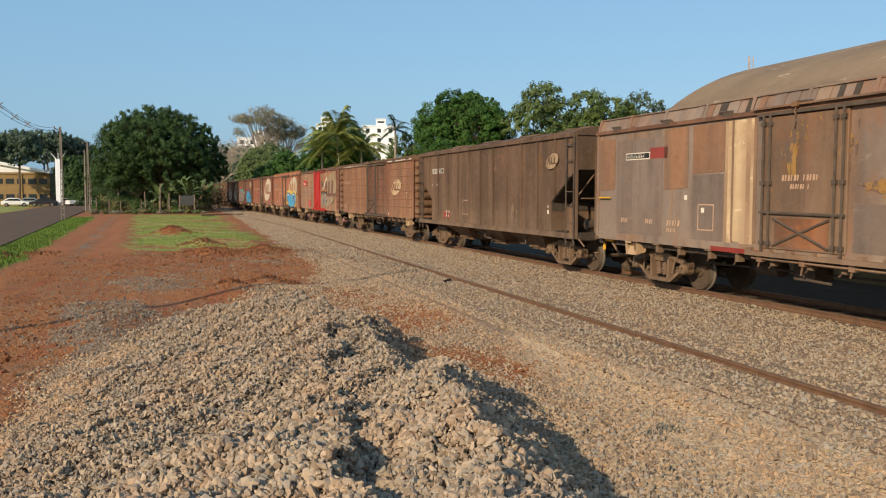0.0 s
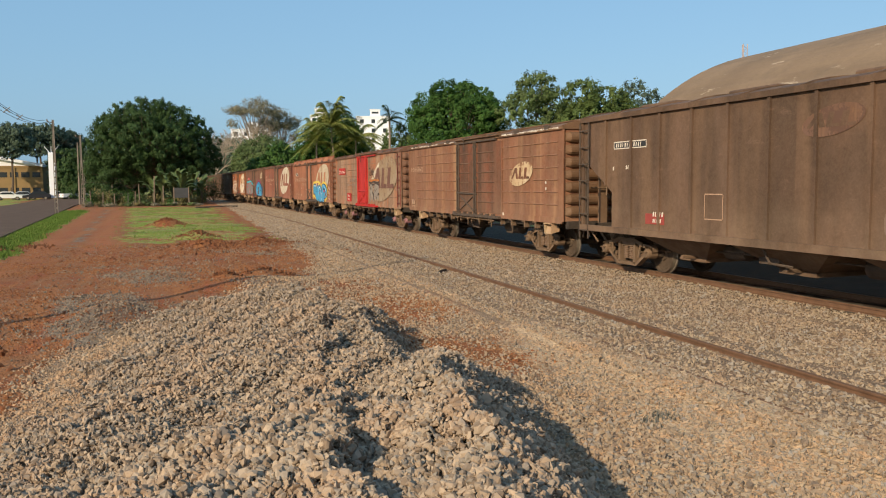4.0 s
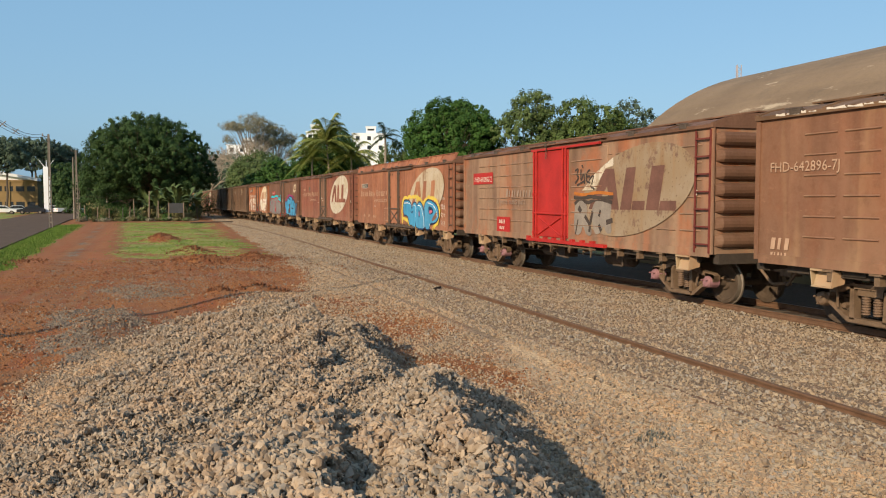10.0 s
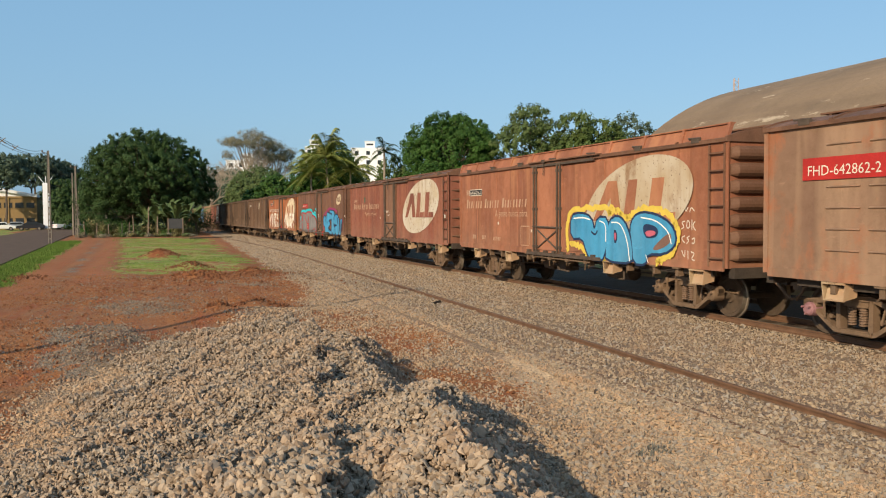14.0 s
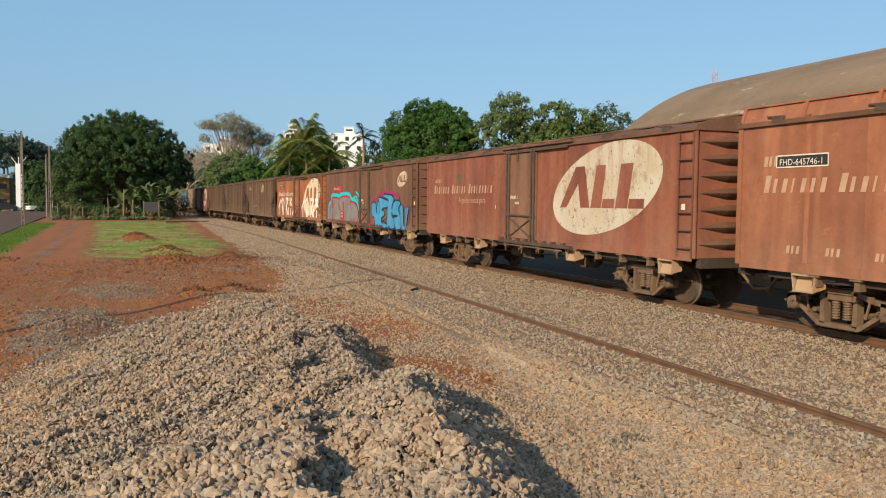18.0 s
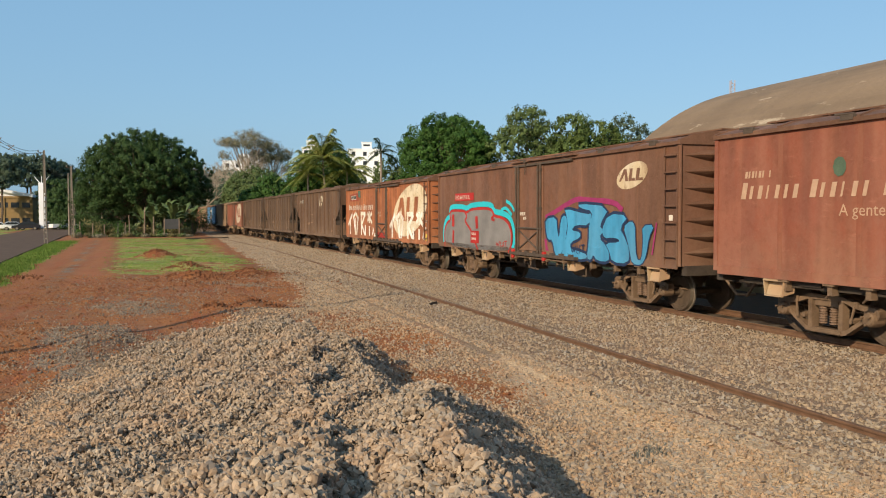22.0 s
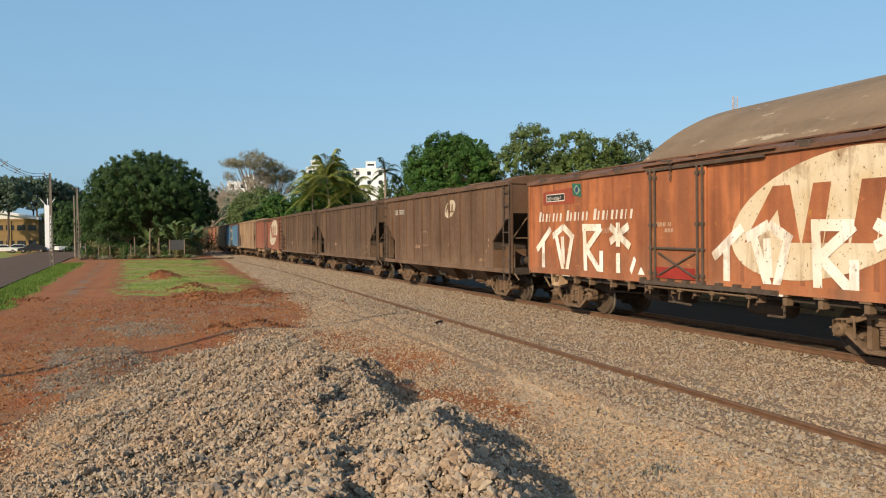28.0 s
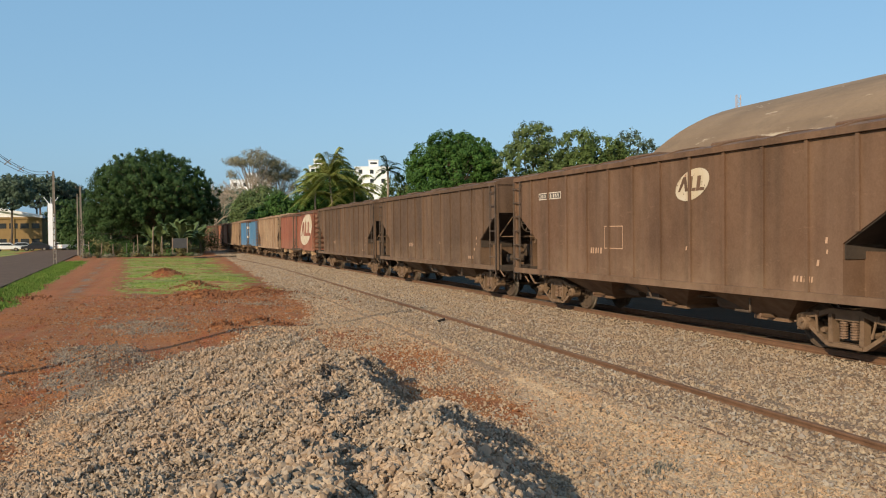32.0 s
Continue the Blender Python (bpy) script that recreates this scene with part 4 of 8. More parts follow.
while y > 1.2:
    d = min(r.uniform(0.05, 0.19), y - 1.19)
    part("bare_strip", boxes((-HALF - 0.012, -HALF - 0.002, y - d, y, 1.1 + r.uniform(0, 0.1), 3.45)), TANS[(1, 0, 2, 0, 0, 1, 0, 2, 1)[k % 9]], w, "pale rust-streaked strip of bare metal")
    y, k = y - d, k + 1
SLATE = wagon_paint("slate_grey_repaint", srgb("584e4d"), srgb("5f5554"), srgb("4c4344"), 0.5, 18.2, rust=srgb("5c4a42"), rusty=0.3)
OXIDE = wagon_paint("orange_oxide_patch", srgb("624b40"), srgb("684d3e"), srgb("5a4a42"), 0.8, 19.4, rust=srgb("644c42"), rusty=0.6)
PEEL = badge_paint("ochre_primer_peel", srgb("94713f"), srgb("5a4c46"), 0.47, 6.0)
decal(w, "repaint_panel", [[(5.9, 1.14), (4.07, 1.14), (4.07, 3.3), (5.9, 3.3)]], SLATE, -HALF - 0.007, "slate grey repainted panel")
decal(w, "repaint_panel", [[(3.05, 1.14), (2.08, 1.14), (2.08, 2.46), (3.05, 2.46)]], SLATE, -HALF - 0.007, "slate grey repainted panel")
for ya, yb, za, zb in ((6.72, 5.97, 2.14, 3.36), (4.02, 3.19, 2.16, 3.44), (3.04, 2.07, 2.47, 3.44)):
    decal(w, "rust_panel", [[(ya, za), (yb, za + 0.04), (yb, zb), (ya, zb)]], OXIDE, -HALF - 0.008, "grey panel stained with orange oxide")
decal(w, "repaint_panel", [[(-1.0, 1.14), (-3.2, 1.14), (-3.2, 1.95), (-1.0, 1.9)]], SLATE, -HALF - 0.007, "slate grey repainted panel")
decal(w, "paint_peel", [ragged(0.3, 2.8, 0.22, 0.42, 3, 40)], PEEL, -HALF - 0.0615, "ochre primer under torn paint")
decal(w, "paint_peel", [ragged(-0.86, 2.95, 0.1, 0.45, 5, 34)], PEEL, -HALF - 0.0125, "ochre primer under torn paint")
decal(w, "paint_peel", [ragged(-1.5, 2.2, 0.42, 0.13, 8, 34)], PEEL, -HALF - 0.0125, "ochre primer under torn paint")
r = random.Random(31)
for cy, cz, sy, sz, d, n in ((0.28, 2.75, 0.17, 0.42, 0.062, 9), (0.0, 3.1, 0.2, 0.2, 0.062, 4), (-0.85, 2.9, 0.2, 0.35, 0.013, 9), (-1.5, 2.15, 0.4, 0.12, 0.013, 7), (-2.2, 2.6, 0.4, 0.4, 0.013, 7)):
    for k in range(n):
        s = r.uniform(0.5, 1.0)
        decal(w, "paint_peel", [ragged(r.gauss(cy, sy * 0.6), r.gauss(cz, sz * 0.6), 0.045 * s, 0.14 * s * (1.4 if sz > sy else 0.6), r.random(), 13)], PEEL, -HALF - d - 0.0002 * k, "ochre primer under torn paint")
r = random.Random(12)
for k in range(26):
    y = 3.0 - k * 0.36 + r.uniform(-0.05, 0.05)
    d = r.uniform(0.1, 0.28)
    bm = bmesh.new()
    prism(bm, [(-HALF - 0.028, y, 3.575), (-HALF - 0.028, y - d, 3.575), (-HALF + 0.079, y - d, 3.825), (-HALF + 0.079, y, 3.825)], (-1, 0, 0.4), 0.004)
    part("coaming_patch", fix(bm), (SLATE, OXIDE, OXIDE, DARK, P_GREY, P_GREY)[r.randrange(6)], w)
DOOR_RUST = wagon_paint("orange_rusted_door", srgb("52423a"), srgb("5c4b42"), srgb("5e4a3c"), 0.5, 1.9, chips=srgb("8f6a40"), chip_at=0.63, rust=srgb("6a4228"), rusty=0.4)
for o in w.children:
    if o.name.startswith("door") and "rail" not in o.name:
        o.data.materials[0] = DOOR_RUST

part("kick_panel", boxes((-HALF - 0.062, -HALF - 0.05, -0.55, 0.65, 1.15, 1.66)), wagon_paint("orange_rust_panel", srgb("70442c"), srgb("764a30"), srgb("46342c"), 0.9, 16.3, rust=srgb("4c362c"), rusty=0.7), w, "orange rusted lower door panel")
decal(w, "door_lettering", bars_text(0.5, 2.3, 12, 0.1, 0.2) + bars_text(0.3, 2.16, 8, 0.08, 0.2), FADED, -HALF - 0.064)

# ---- hopper behind it
w = hopper(25.55, 13.1, P_HOP, "grimy dark brown ribbed hopper wagon", 12, shift=0.45, pivot=5.15)
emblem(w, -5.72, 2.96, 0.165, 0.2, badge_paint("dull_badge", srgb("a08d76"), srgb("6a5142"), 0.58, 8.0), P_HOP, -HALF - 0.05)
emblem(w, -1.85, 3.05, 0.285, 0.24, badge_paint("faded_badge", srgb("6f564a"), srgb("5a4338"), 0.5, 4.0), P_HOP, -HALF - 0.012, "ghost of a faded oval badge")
decal(w, "red_mark", [[(3.3, 1.4), (2.6, 1.4), (2.6, 1.17), (3.3, 1.17)]], plain("dull_red_mark", srgb("8c403a"), 0.9), ON)
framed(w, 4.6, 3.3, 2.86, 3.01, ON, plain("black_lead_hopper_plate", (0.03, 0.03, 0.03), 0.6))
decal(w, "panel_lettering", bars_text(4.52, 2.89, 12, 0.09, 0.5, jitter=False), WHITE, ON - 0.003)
decal(w, "small_lettering", bars_text(4.65, 2.36, 1, 0.09) + bars_text(4.1, 2.38, 3, 0.09) + bars_text(3.02, 1.34, 5, 0.1) + bars_text(3.02, 1.21, 5, 0.08), WHITE, ON - 0.004)
decal(w, "square_outline", stroke([(1.27, 1.84), (0.75, 1.84)], 0.02) + stroke([(0.74, 1.83), (0.74, 1.36)], 0.015) + stroke([(0.75, 1.35), (1.27, 1.35)], 0.02) + stroke([(1.28, 1.36), (1.28, 1.83)], 0.015), FADED, ON)
decal(w, "white_square", [[(-5.38, 1.62), (-5.48, 1.62), (-5.48, 1.52), (-5.38, 1.52)], [(-5.4, 1.75), (-5.45, 1.75), (-5.45, 1.68), (-5.4, 1.68)]], WHITE, ON)
for u, v, a, b in ((-3.0, 1.5, 0.12, 0.3), (-3.3, 1.4, 0.08, 0.22), (-3.6, 2.1, 0.05, 0.35)):
    decal(w, "scuff", [oval(u, v, a, b, 0.1, 9)], badge_paint("pale_scuff", srgb("77655a"), srgb("4c3b32"), 0.5, u), -HALF - 0.006, "pale scuffed paint")

decal(w, "rust_stain", [oval(-4.9, 2.95, 0.17, 0.27, 0.1, 13)], wagon_paint("ochre_rust_stain", srgb("6a4a30"), srgb("5e4430"), srgb("4a382c"), 0.8, 4.1), -HALF - 0.006, "ochre rust stain")

# ---- tan ridged boxcar
LEAF_W2 = wagon_paint("sooty_orange_door_leaf", srgb("48332a"), srgb("53392d"), srgb("3c2c25"), 0.8, 14.2, rust=srgb("6c3a28"), rusty=0.45)
w = boxcar(39.88, 13.57, P_TAN, E_OLIVE, "dusty tan boxcar with pressed ridges and an oval badge", ridges=True, door_w=1.85, door_at=-0.05, rungs=0, shift=0.12, door_mat=LEAF_W2)
part("sliding_panel", bevelled(boxes((-HALF - 0.045, -HALF + 0.01, -2.83, -0.86, 1.12, 3.4)), 0.01), LEAF_W2, w, "second sliding door leaf")
leaf_ridges(w, LEAF_W2, -2.45, -0.58, 1.15, 3.4, -HALF - 0.044)
leaf_ridges(w, LEAF_W2, -0.3, 1.1, 1.15, 3.4, -HALF - 0.054)
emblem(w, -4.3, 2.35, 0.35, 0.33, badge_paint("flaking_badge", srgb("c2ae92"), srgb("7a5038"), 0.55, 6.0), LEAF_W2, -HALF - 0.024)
lettering(w, None, "FHD-642896-7J", 6.35, 2.58, 0.24, FADED, -HALF - 0.026)
decal(w, "small_lettering", bars_text(6.3, 1.25, 3, 0.2) + bars_text(6.3, 1.1, 5, 0.1), FADED, -HALF - 0.024)
decal(w, "white_square", [[(-5.9, 2.13), (-5.97, 2.13), (-5.97, 2.06), (-5.9, 2.06)], [(-5.9, 1.96), (-5.97, 1.96), (-5.97, 1.89), (-5.9, 1.89)], [(-3.0, 1.1), (-3.1, 1.1), (-3.1, 1.18), (-3.0, 1.18)]], WHITE, -HALF - 0.034)

flakes(w, 6.2, 1.1, 3.525, 61)
flakes(w, -3.0, -6.6, 3.525, 62)

RED_DULL = plain("dull_red_ladder_paint", srgb("6a3029"), 0.7, 0, 0.3, 4)

# ---- olive ridged boxcar with a red door
w = boxcar(54.35, 13.0, P_OLIVE, E_BROWN, "olive brown ridged boxcar with a bright red door", pivot=4.98, ridges=True, door_mat=RED, bars=RED, door_w=1.95, door_at=-0.22, shift=0.35, ladder_mat=RED_DULL)
part("sliding_panel", bevelled(boxes((-HALF - 0.024, -HALF + 0.01, -2.7, -0.7, 1.12, 3.4)), 0.01), P_OLIVE, w, "second sliding door leaf")
leaf_ridges(w, P_OLIVE, -2.65, -0.8, 1.15, 3.4, -HALF - 0.023)
decal(w, "red_plate", [[(5.3, 2.98), (3.7, 2.98), (3.7, 2.62), (5.3, 2.62)]], RED, ON - 0.014)
lettering(w, None, "FHD-642862-2", 5.2, 2.69, 0.235, WHITE, ON - 0.018)
decal(w, "red_square", [[(3.37, 1.6), (2.4, 1.6), (2.4, 1.12), (3.37, 1.12)]], RED, ON - 0.014)
decal(w, "small_lettering", bars_text(3.2, 1.4, 5, 0.11) + bars_text(3.15, 1.22, 5, 0.09), WHITE, ON - 0.018)
decal(w, "operator_lettering", name_bars(2.7, 0.95, 2.2, 0.24, (9,)), plain("ghost_lettering", srgb("947f70"), 0.9), ON - 0.014)
lettering(w, None, "A gente nunca pára", 3.4, 1.98, 0.26, plain("ghost_slogan", srgb("947f70"), 0.9), ON - 0.014)
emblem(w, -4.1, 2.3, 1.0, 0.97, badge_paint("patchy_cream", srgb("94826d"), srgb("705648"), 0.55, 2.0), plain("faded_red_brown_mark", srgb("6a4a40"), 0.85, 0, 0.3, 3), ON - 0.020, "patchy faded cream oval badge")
DARK_SPRAY = plain("dark_spray", srgb("453b36"), 0.9, 0, 0.3, 5)
PALE_SPRAY = plain("pale_grey_spray", srgb("857b72"), 0.85, 0, 0.3, 3)
for o in [c for b in w.children if b.name.startswith("bogie") for c in b.children if c.name.startswith("axle_box")]:
    o.data = shared("axle_box_pink", plain("faded_pink_cap_paint", srgb("8c666a"), 0.8, 0, 0.3, 6), axle_shape)
bt = (-1.5, -3.35, 1.22, 2.2)
decal(w, "bright_badge_part", [[(-1.9, 2.34), (-2.5, 2.74), (-3.33, 3.1), (-3.33, 2.9), (-3.0, 2.86), (-2.5, 2.36)]], badge_paint("bright_cream_remnant", srgb("cfc6b8"), srgb("8a7464"), 0.7, 9.0), ON - 0.0255, "brighter cream on the door leaf")
SILVER = ([(0.0, 0.0), (0.02, 0.78), (0.1, 0.92), (0.28, 0.92), (0.36, 0.72), (0.34, 0.5), (0.44, 0.3), (0.5, 0.02), (0.34, 0.0), (0.24, 0.3), (0.2, 0.02)],
          [(0.5, 0.3), (0.46, 0.62), (0.56, 0.9), (0.8, 0.94), (0.98, 0.8), (0.92, 0.5), (0.99, 0.12), (0.84, 0.08), (0.78, 0.32), (0.7, 0.08), (0.56, 0.05)])
for k, q in enumerate(SILVER):
    decal(w, "spray_letter", mapped([rounded(q)], *bt), PALE_SPRAY, ON - 0.027 - 0.001 * k, "pale silver spray letter")
for line, w_ in (([(0.13, 0.72), (0.2, 0.6)], 0.14), ([(0.05, 0.02), (0.12, 0.4)], 0.05), ([(0.3, 0.5), (0.44, 0.28), (0.42, 0.1)], 0.1), ([(0.5, 0.62), (0.44, 0.3)], 0.1), ([(0.7, 0.66), (0.66, 0.5)], 0.08), ([(0.66, 0.3), (0.72, 0.14)], 0.1), ([(0.84, 0.36), (0.99, 0.42)], 0.12), ([(0.02, 0.8), (0.2, 0.98), (0.36, 0.8), (0.6, 0.96), (0.98, 0.84)], 0.09)):
    decal(w, "spray_stroke", spray(bt, line, w_), DARK_SPRAY, ON - 0.031)
decal(w, "spray_stroke", spray((-1.5, -3.35, 2.16, 2.36), [(0, 0.6), (0.3, 0.3), (0.6, 0.7), (1, 0.4)], 0.075), plain("orange_spray", srgb("a8642c"), 0.85, 0, 0.25, 4), ON - 0.030)
decal(w, "spray_stroke", spray((-1.5, -3.35, 2.1, 2.28), [(0, 0.4), (0.25, 0.2), (0.45, 0.6), (0.7, 0.2), (1, 0.4)], 0.09), DARK_SPRAY, ON - 0.033)
bt = (-1.55, -2.5, 2.42, 2.95)
for line in ([(0.0, 0.8), (0.2, 0.9), (0.06, 0.55), (0.22, 0.5), (0.0, 0.2)], [(0.3, 0.85), (0.3, 0.2), (0.46, 0.75), (0.5, 0.15)], [(0.78, 0.8), (0.6, 0.7), (0.58, 0.25), (0.8, 0.2)], [(0.58, 0.5), (0.78, 0.5)], [(0.72, 0.3), (0.98, 0.62), (0.86, 0.1)], [(0.1, 0.1), (0.5, 0.3)], [(0.35, 1.05), (0.42, 0.9)], [(0.8, 0.05), (1.0, -0.1)]):
    decal(w, "spray_stroke", spray(bt, line, 0.05), DARK_SPRAY, ON - 0.030)
decal(w, "white_square", [[(-6.3, 2.3), (-6.4, 2.3), (-6.4, 2.2), (-6.3, 2.2)]], WHITE, ON - 0.02)

# ---- warm brown boxcar with a blue spray piece
w = boxcar(68.7, 13.75, P_BROWN, E_BROWN, "warm brown boxcar with cream oval and blue spray lettering", pivot=5.05, monitor=True, door_w=1.65, door_at=0.15, z1=3.5, shift=0.15)
part("sliding_panel", bevelled(boxes((-HALF - 0.03, -HALF + 0.01, -2.55, -0.53, 1.12, 3.35)), 0.01), P_BROWN, w, "second sliding door leaf")
o2 = ON - 0.024
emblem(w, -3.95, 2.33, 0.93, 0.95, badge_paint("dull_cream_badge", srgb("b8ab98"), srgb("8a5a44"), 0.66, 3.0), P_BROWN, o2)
box_w4 = (-0.8, -5.6, 0.85, 2.3)
VOP = ([(0.07, 0.82), (0.17, 0.87), (0.28, 0.8), (0.31, 0.55), (0.34, 0.8), (0.44, 0.78), (0.44, 0.46), (0.4, 0.17), (0.38, 0.1), (0.27, 0.1), (0.23, 0.23), (0.19, 0.46), (0.07, 0.43)],
       [(0.45, 0.74), (0.52, 0.82), (0.58, 0.74), (0.63, 0.52), (0.65, 0.29), (0.65, 0.1), (0.42, 0.1), (0.42, 0.3), (0.43, 0.54)],
       [(0.66, 0.8), (0.73, 0.87), (0.84, 0.83), (0.94, 0.71), (0.98, 0.54), (0.97, 0.4), (0.9, 0.28), (0.77, 0.27), (0.76, 0.1), (0.66, 0.1), (0.65, 0.37), (0.63, 0.63)])
YELLOWS = ([(0.03, 0.2), (0.03, 0.92), (0.24, 0.95), (0.48, 0.94)], [(0.44, 0.86), (0.5, 0.94), (0.56, 0.84), (0.62, 0.78), (0.67, 0.91), (0.8, 0.94), (0.95, 0.82), (1.0, 0.58), (0.98, 0.37), (0.92, 0.22), (0.84, 0.14)], [(0.06, 0.36), (0.17, 0.32), (0.24, 0.12)], [(0.4, 0.1), (0.41, 0.3)])
r = random.Random(8)
for k, q in enumerate(YELLOWS):
    fuzz = [(u + r.uniform(-0.008, 0.008), v + r.uniform(-0.035, 0.035)) for u, v in rounded(q, False, 3)]
    decal(w, "spray_glow", ribbon(mapped([fuzz], *box_w4)[0], 0.14), LEMON, o2 - 0.006 - 0.001 * k, "rough yellow spray edge")
for k, q in enumerate(VOP):
    decal(w, "spray_outline", ribbon(mapped([rounded(q, True, 1)], *box_w4)[0], 0.11, True), NAVY, o2 - 0.011 - 0.0005 * k)
for q in VOP:
    decal(w, "spray_letter", mapped([rounded(q, True, 1)], *box_w4), BLUE, o2 - 0.014, "sky-blue spray-painted letter")
for q, m_, w_ in (([(0.1, 0.78), (0.2, 0.8), (0.27, 0.76)], CHALK, 0.03), ([(0.36, 0.74), (0.42, 0.7), (0.42, 0.4)], CHALK, 0.025), ([(0.47, 0.72), (0.55, 0.72), (0.61, 0.45), (0.63, 0.12)], CHALK, 0.028), ([(0.72, 0.8), (0.84, 0.76), (0.93, 0.6), (0.95, 0.42)], CHALK, 0.028), ([(0.28, 0.56), (0.32, 0.5), (0.34, 0.58)], NAVY, 0.05), ([(0.76, 0.24), (0.78, 0.12)], CHALK, 0.02)):
    decal(w, "spray_stroke", spray(box_w4, q, w_), m_, o2 - 0.018)
for q, m_, d_ in (([(0.73, 0.71), (0.82, 0.69), (0.86, 0.61), (0.84, 0.5), (0.75, 0.48)], NAVY, 0.018), ([(0.75, 0.6), (0.83, 0.61), (0.84, 0.55), (0.77, 0.5)], plain("pink_spray", srgb("b05a6c"), 0.8), 0.021), ([(0.49, 0.62), (0.52, 0.58), (0.525, 0.43), (0.495, 0.36)], NAVY, 0.018), ([(0.495, 0.56), (0.515, 0.55), (0.515, 0.45), (0.5, 0.42)], plain("rose_spray", srgb("b05a6c"), 0.8), 0.021), ([(0.86, 0.32), (0.95, 0.44), (0.95, 0.6), (0.88, 0.5), (0.8, 0.32)], plain("brown_bare_patch", srgb("74584e"), 0.85), 0.0165)):
    decal(w, "spray_counter", mapped([rounded(q)], *box_w4), m_, o2 - d_)
decal(w, "operator_lettering", name_bars(6.14, 1.45, 2.3, 0.29), FADED, ON)
lettering(w, None, "A gente nunca pára", 3.75, 2.03, 0.29, FADED, ON)
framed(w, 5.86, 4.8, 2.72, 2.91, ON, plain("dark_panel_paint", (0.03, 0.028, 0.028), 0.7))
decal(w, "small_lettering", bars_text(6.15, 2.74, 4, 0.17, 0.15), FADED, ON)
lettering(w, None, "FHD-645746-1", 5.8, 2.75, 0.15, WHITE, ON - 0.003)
decal(w, "square_outline", stroke([(1.9, 1.75), (1.35, 1.75)], 0.025) + stroke([(1.35, 1.74), (1.35, 1.22)], 0.02) + stroke([(1.36, 1.2), (1.9, 1.2)], 0.02) + stroke([(1.91, 1.22), (1.91, 1.74)], 0.02), FADED, ON)
decal(w, "small_lettering", bars_text(5.6, 1.3, 3, 0.13) + bars_text(4.8, 1.3, 3, 0.13) + bars_text(3.9, 1.28, 6, 0.12), FADED, ON)
decal(w, "white_square", [[(3.55, 1.86), (3.46, 1.86), (3.46, 1.78), (3.55, 1.78)], [(1.25, 1.66), (1.17, 1.66), (1.17, 1.58), (1.25, 1.58)]], WHITE, ON)
bt = (-5.6, -6.1, 1.12, 2.25)
for line in ([(0, 0.9), (0.1, 0.98), (0.2, 0.88)], [(0.3, 0.98), (0.35, 0.88), (0.5, 0.97)], [(0.6, 0.88), (0.7, 0.98), (0.9, 0.9)], [(0.3, 0.72), (0.05, 0.7), (0.3, 0.62), (0.05, 0.58)], [(0.45, 0.72), (0.4, 0.6), (0.6, 0.6), (0.6, 0.72), (0.45, 0.73)], [(0.75, 0.75), (0.75, 0.56)], [(0.95, 0.72), (0.78, 0.65), (0.98, 0.56)], [(0.3, 0.46), (0.05, 0.42), (0.3, 0.33)], [(0.6, 0.46), (0.4, 0.42), (0.6, 0.38), (0.4, 0.32)], [(0.75, 0.4), (0.95, 0.44), (0.9, 0.32), (0.75, 0.34)], [(0.1, 0.2), (0.3, 0.05), (0.32, 0.2)], [(0.5, 0.2), (0.52, 0.04)], [(0.7, 0.18), (0.95, 0.16), (0.7, 0.05), (0.95, 0.03)]):
    decal(w, "scrawl_stroke", spray(bt, line, 0.022), WHITE, ON)

# ---- rust red boxcar with the large oval
w = boxcar(84.05, 14.65, P_RED, E_BROWN, "rust red boxcar with a large cream oval badge", pivot=5.1, darts=True, door_w=1.75, door_at=-0.12, z1=3.58, shift=0.05, door_mat=E_BROWN)
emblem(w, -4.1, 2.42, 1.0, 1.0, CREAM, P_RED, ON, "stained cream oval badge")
decal(w, "operator_lettering", name_bars(6.6, 1.75, 2.38, 0.29), FADED, ON)
decal(w, "small_lettering", bars_text(6.5, 2.75, 8, 0.12, 0.2), FADED, ON)
lettering(w, None, "A gente nunca pára", 4.4, 2.08, 0.27, FADED, ON)
decal(w, "door_lettering", bars_text(0.5, 2.2, 8, 0.09, 0.15) + bars_text(0.2, 2.05, 5, 0.07, 0.15), WHITE, ON - 0.05)
decal(w, "reflector", [[(-6.98, 2.1), (-7.1, 2.1), (-7.1, 1.98), (-6.98, 1.98)], [(1.55, 2.02), (1.5, 2.02), (1.5, 1.92), (1.55, 1.92)]], WHITE, -HALF - 0.034)
decal(w, "green_stain", [oval(4.4, 2.85, 0.13, 0.16, 0, 9)], plain("dull_green_patch", srgb("4c5d4c"), 0.9), ON)

# ---- chocolate boxcar with two spray pieces
w = boxcar(99.58, 14.25, P_CHOC, E_BROWN, "chocolate brown boxcar covered in blue and grey spray pieces", pivot=5.1, darts=True, door_w=1.65, door_at=-0.35, z1=3.6)
part("sliding_panel", bevelled(boxes((-HALF - 0.022, -HALF + 0.01, -3.2, -1.2, 1.12, 3.45)), 0.01), P_CHOC, w, "second sliding door leaf")
emblem(w, -5.38, 2.98, 0.27, 0.28, badge_paint("small_cream_badge", srgb("cdbfa8"), srgb("8a5a44"), 0.68, 5.0), P_CHOC, ON)
o6 = ON - 0.016
bx = (-1.3, -6.5, 0.95, 2.45)
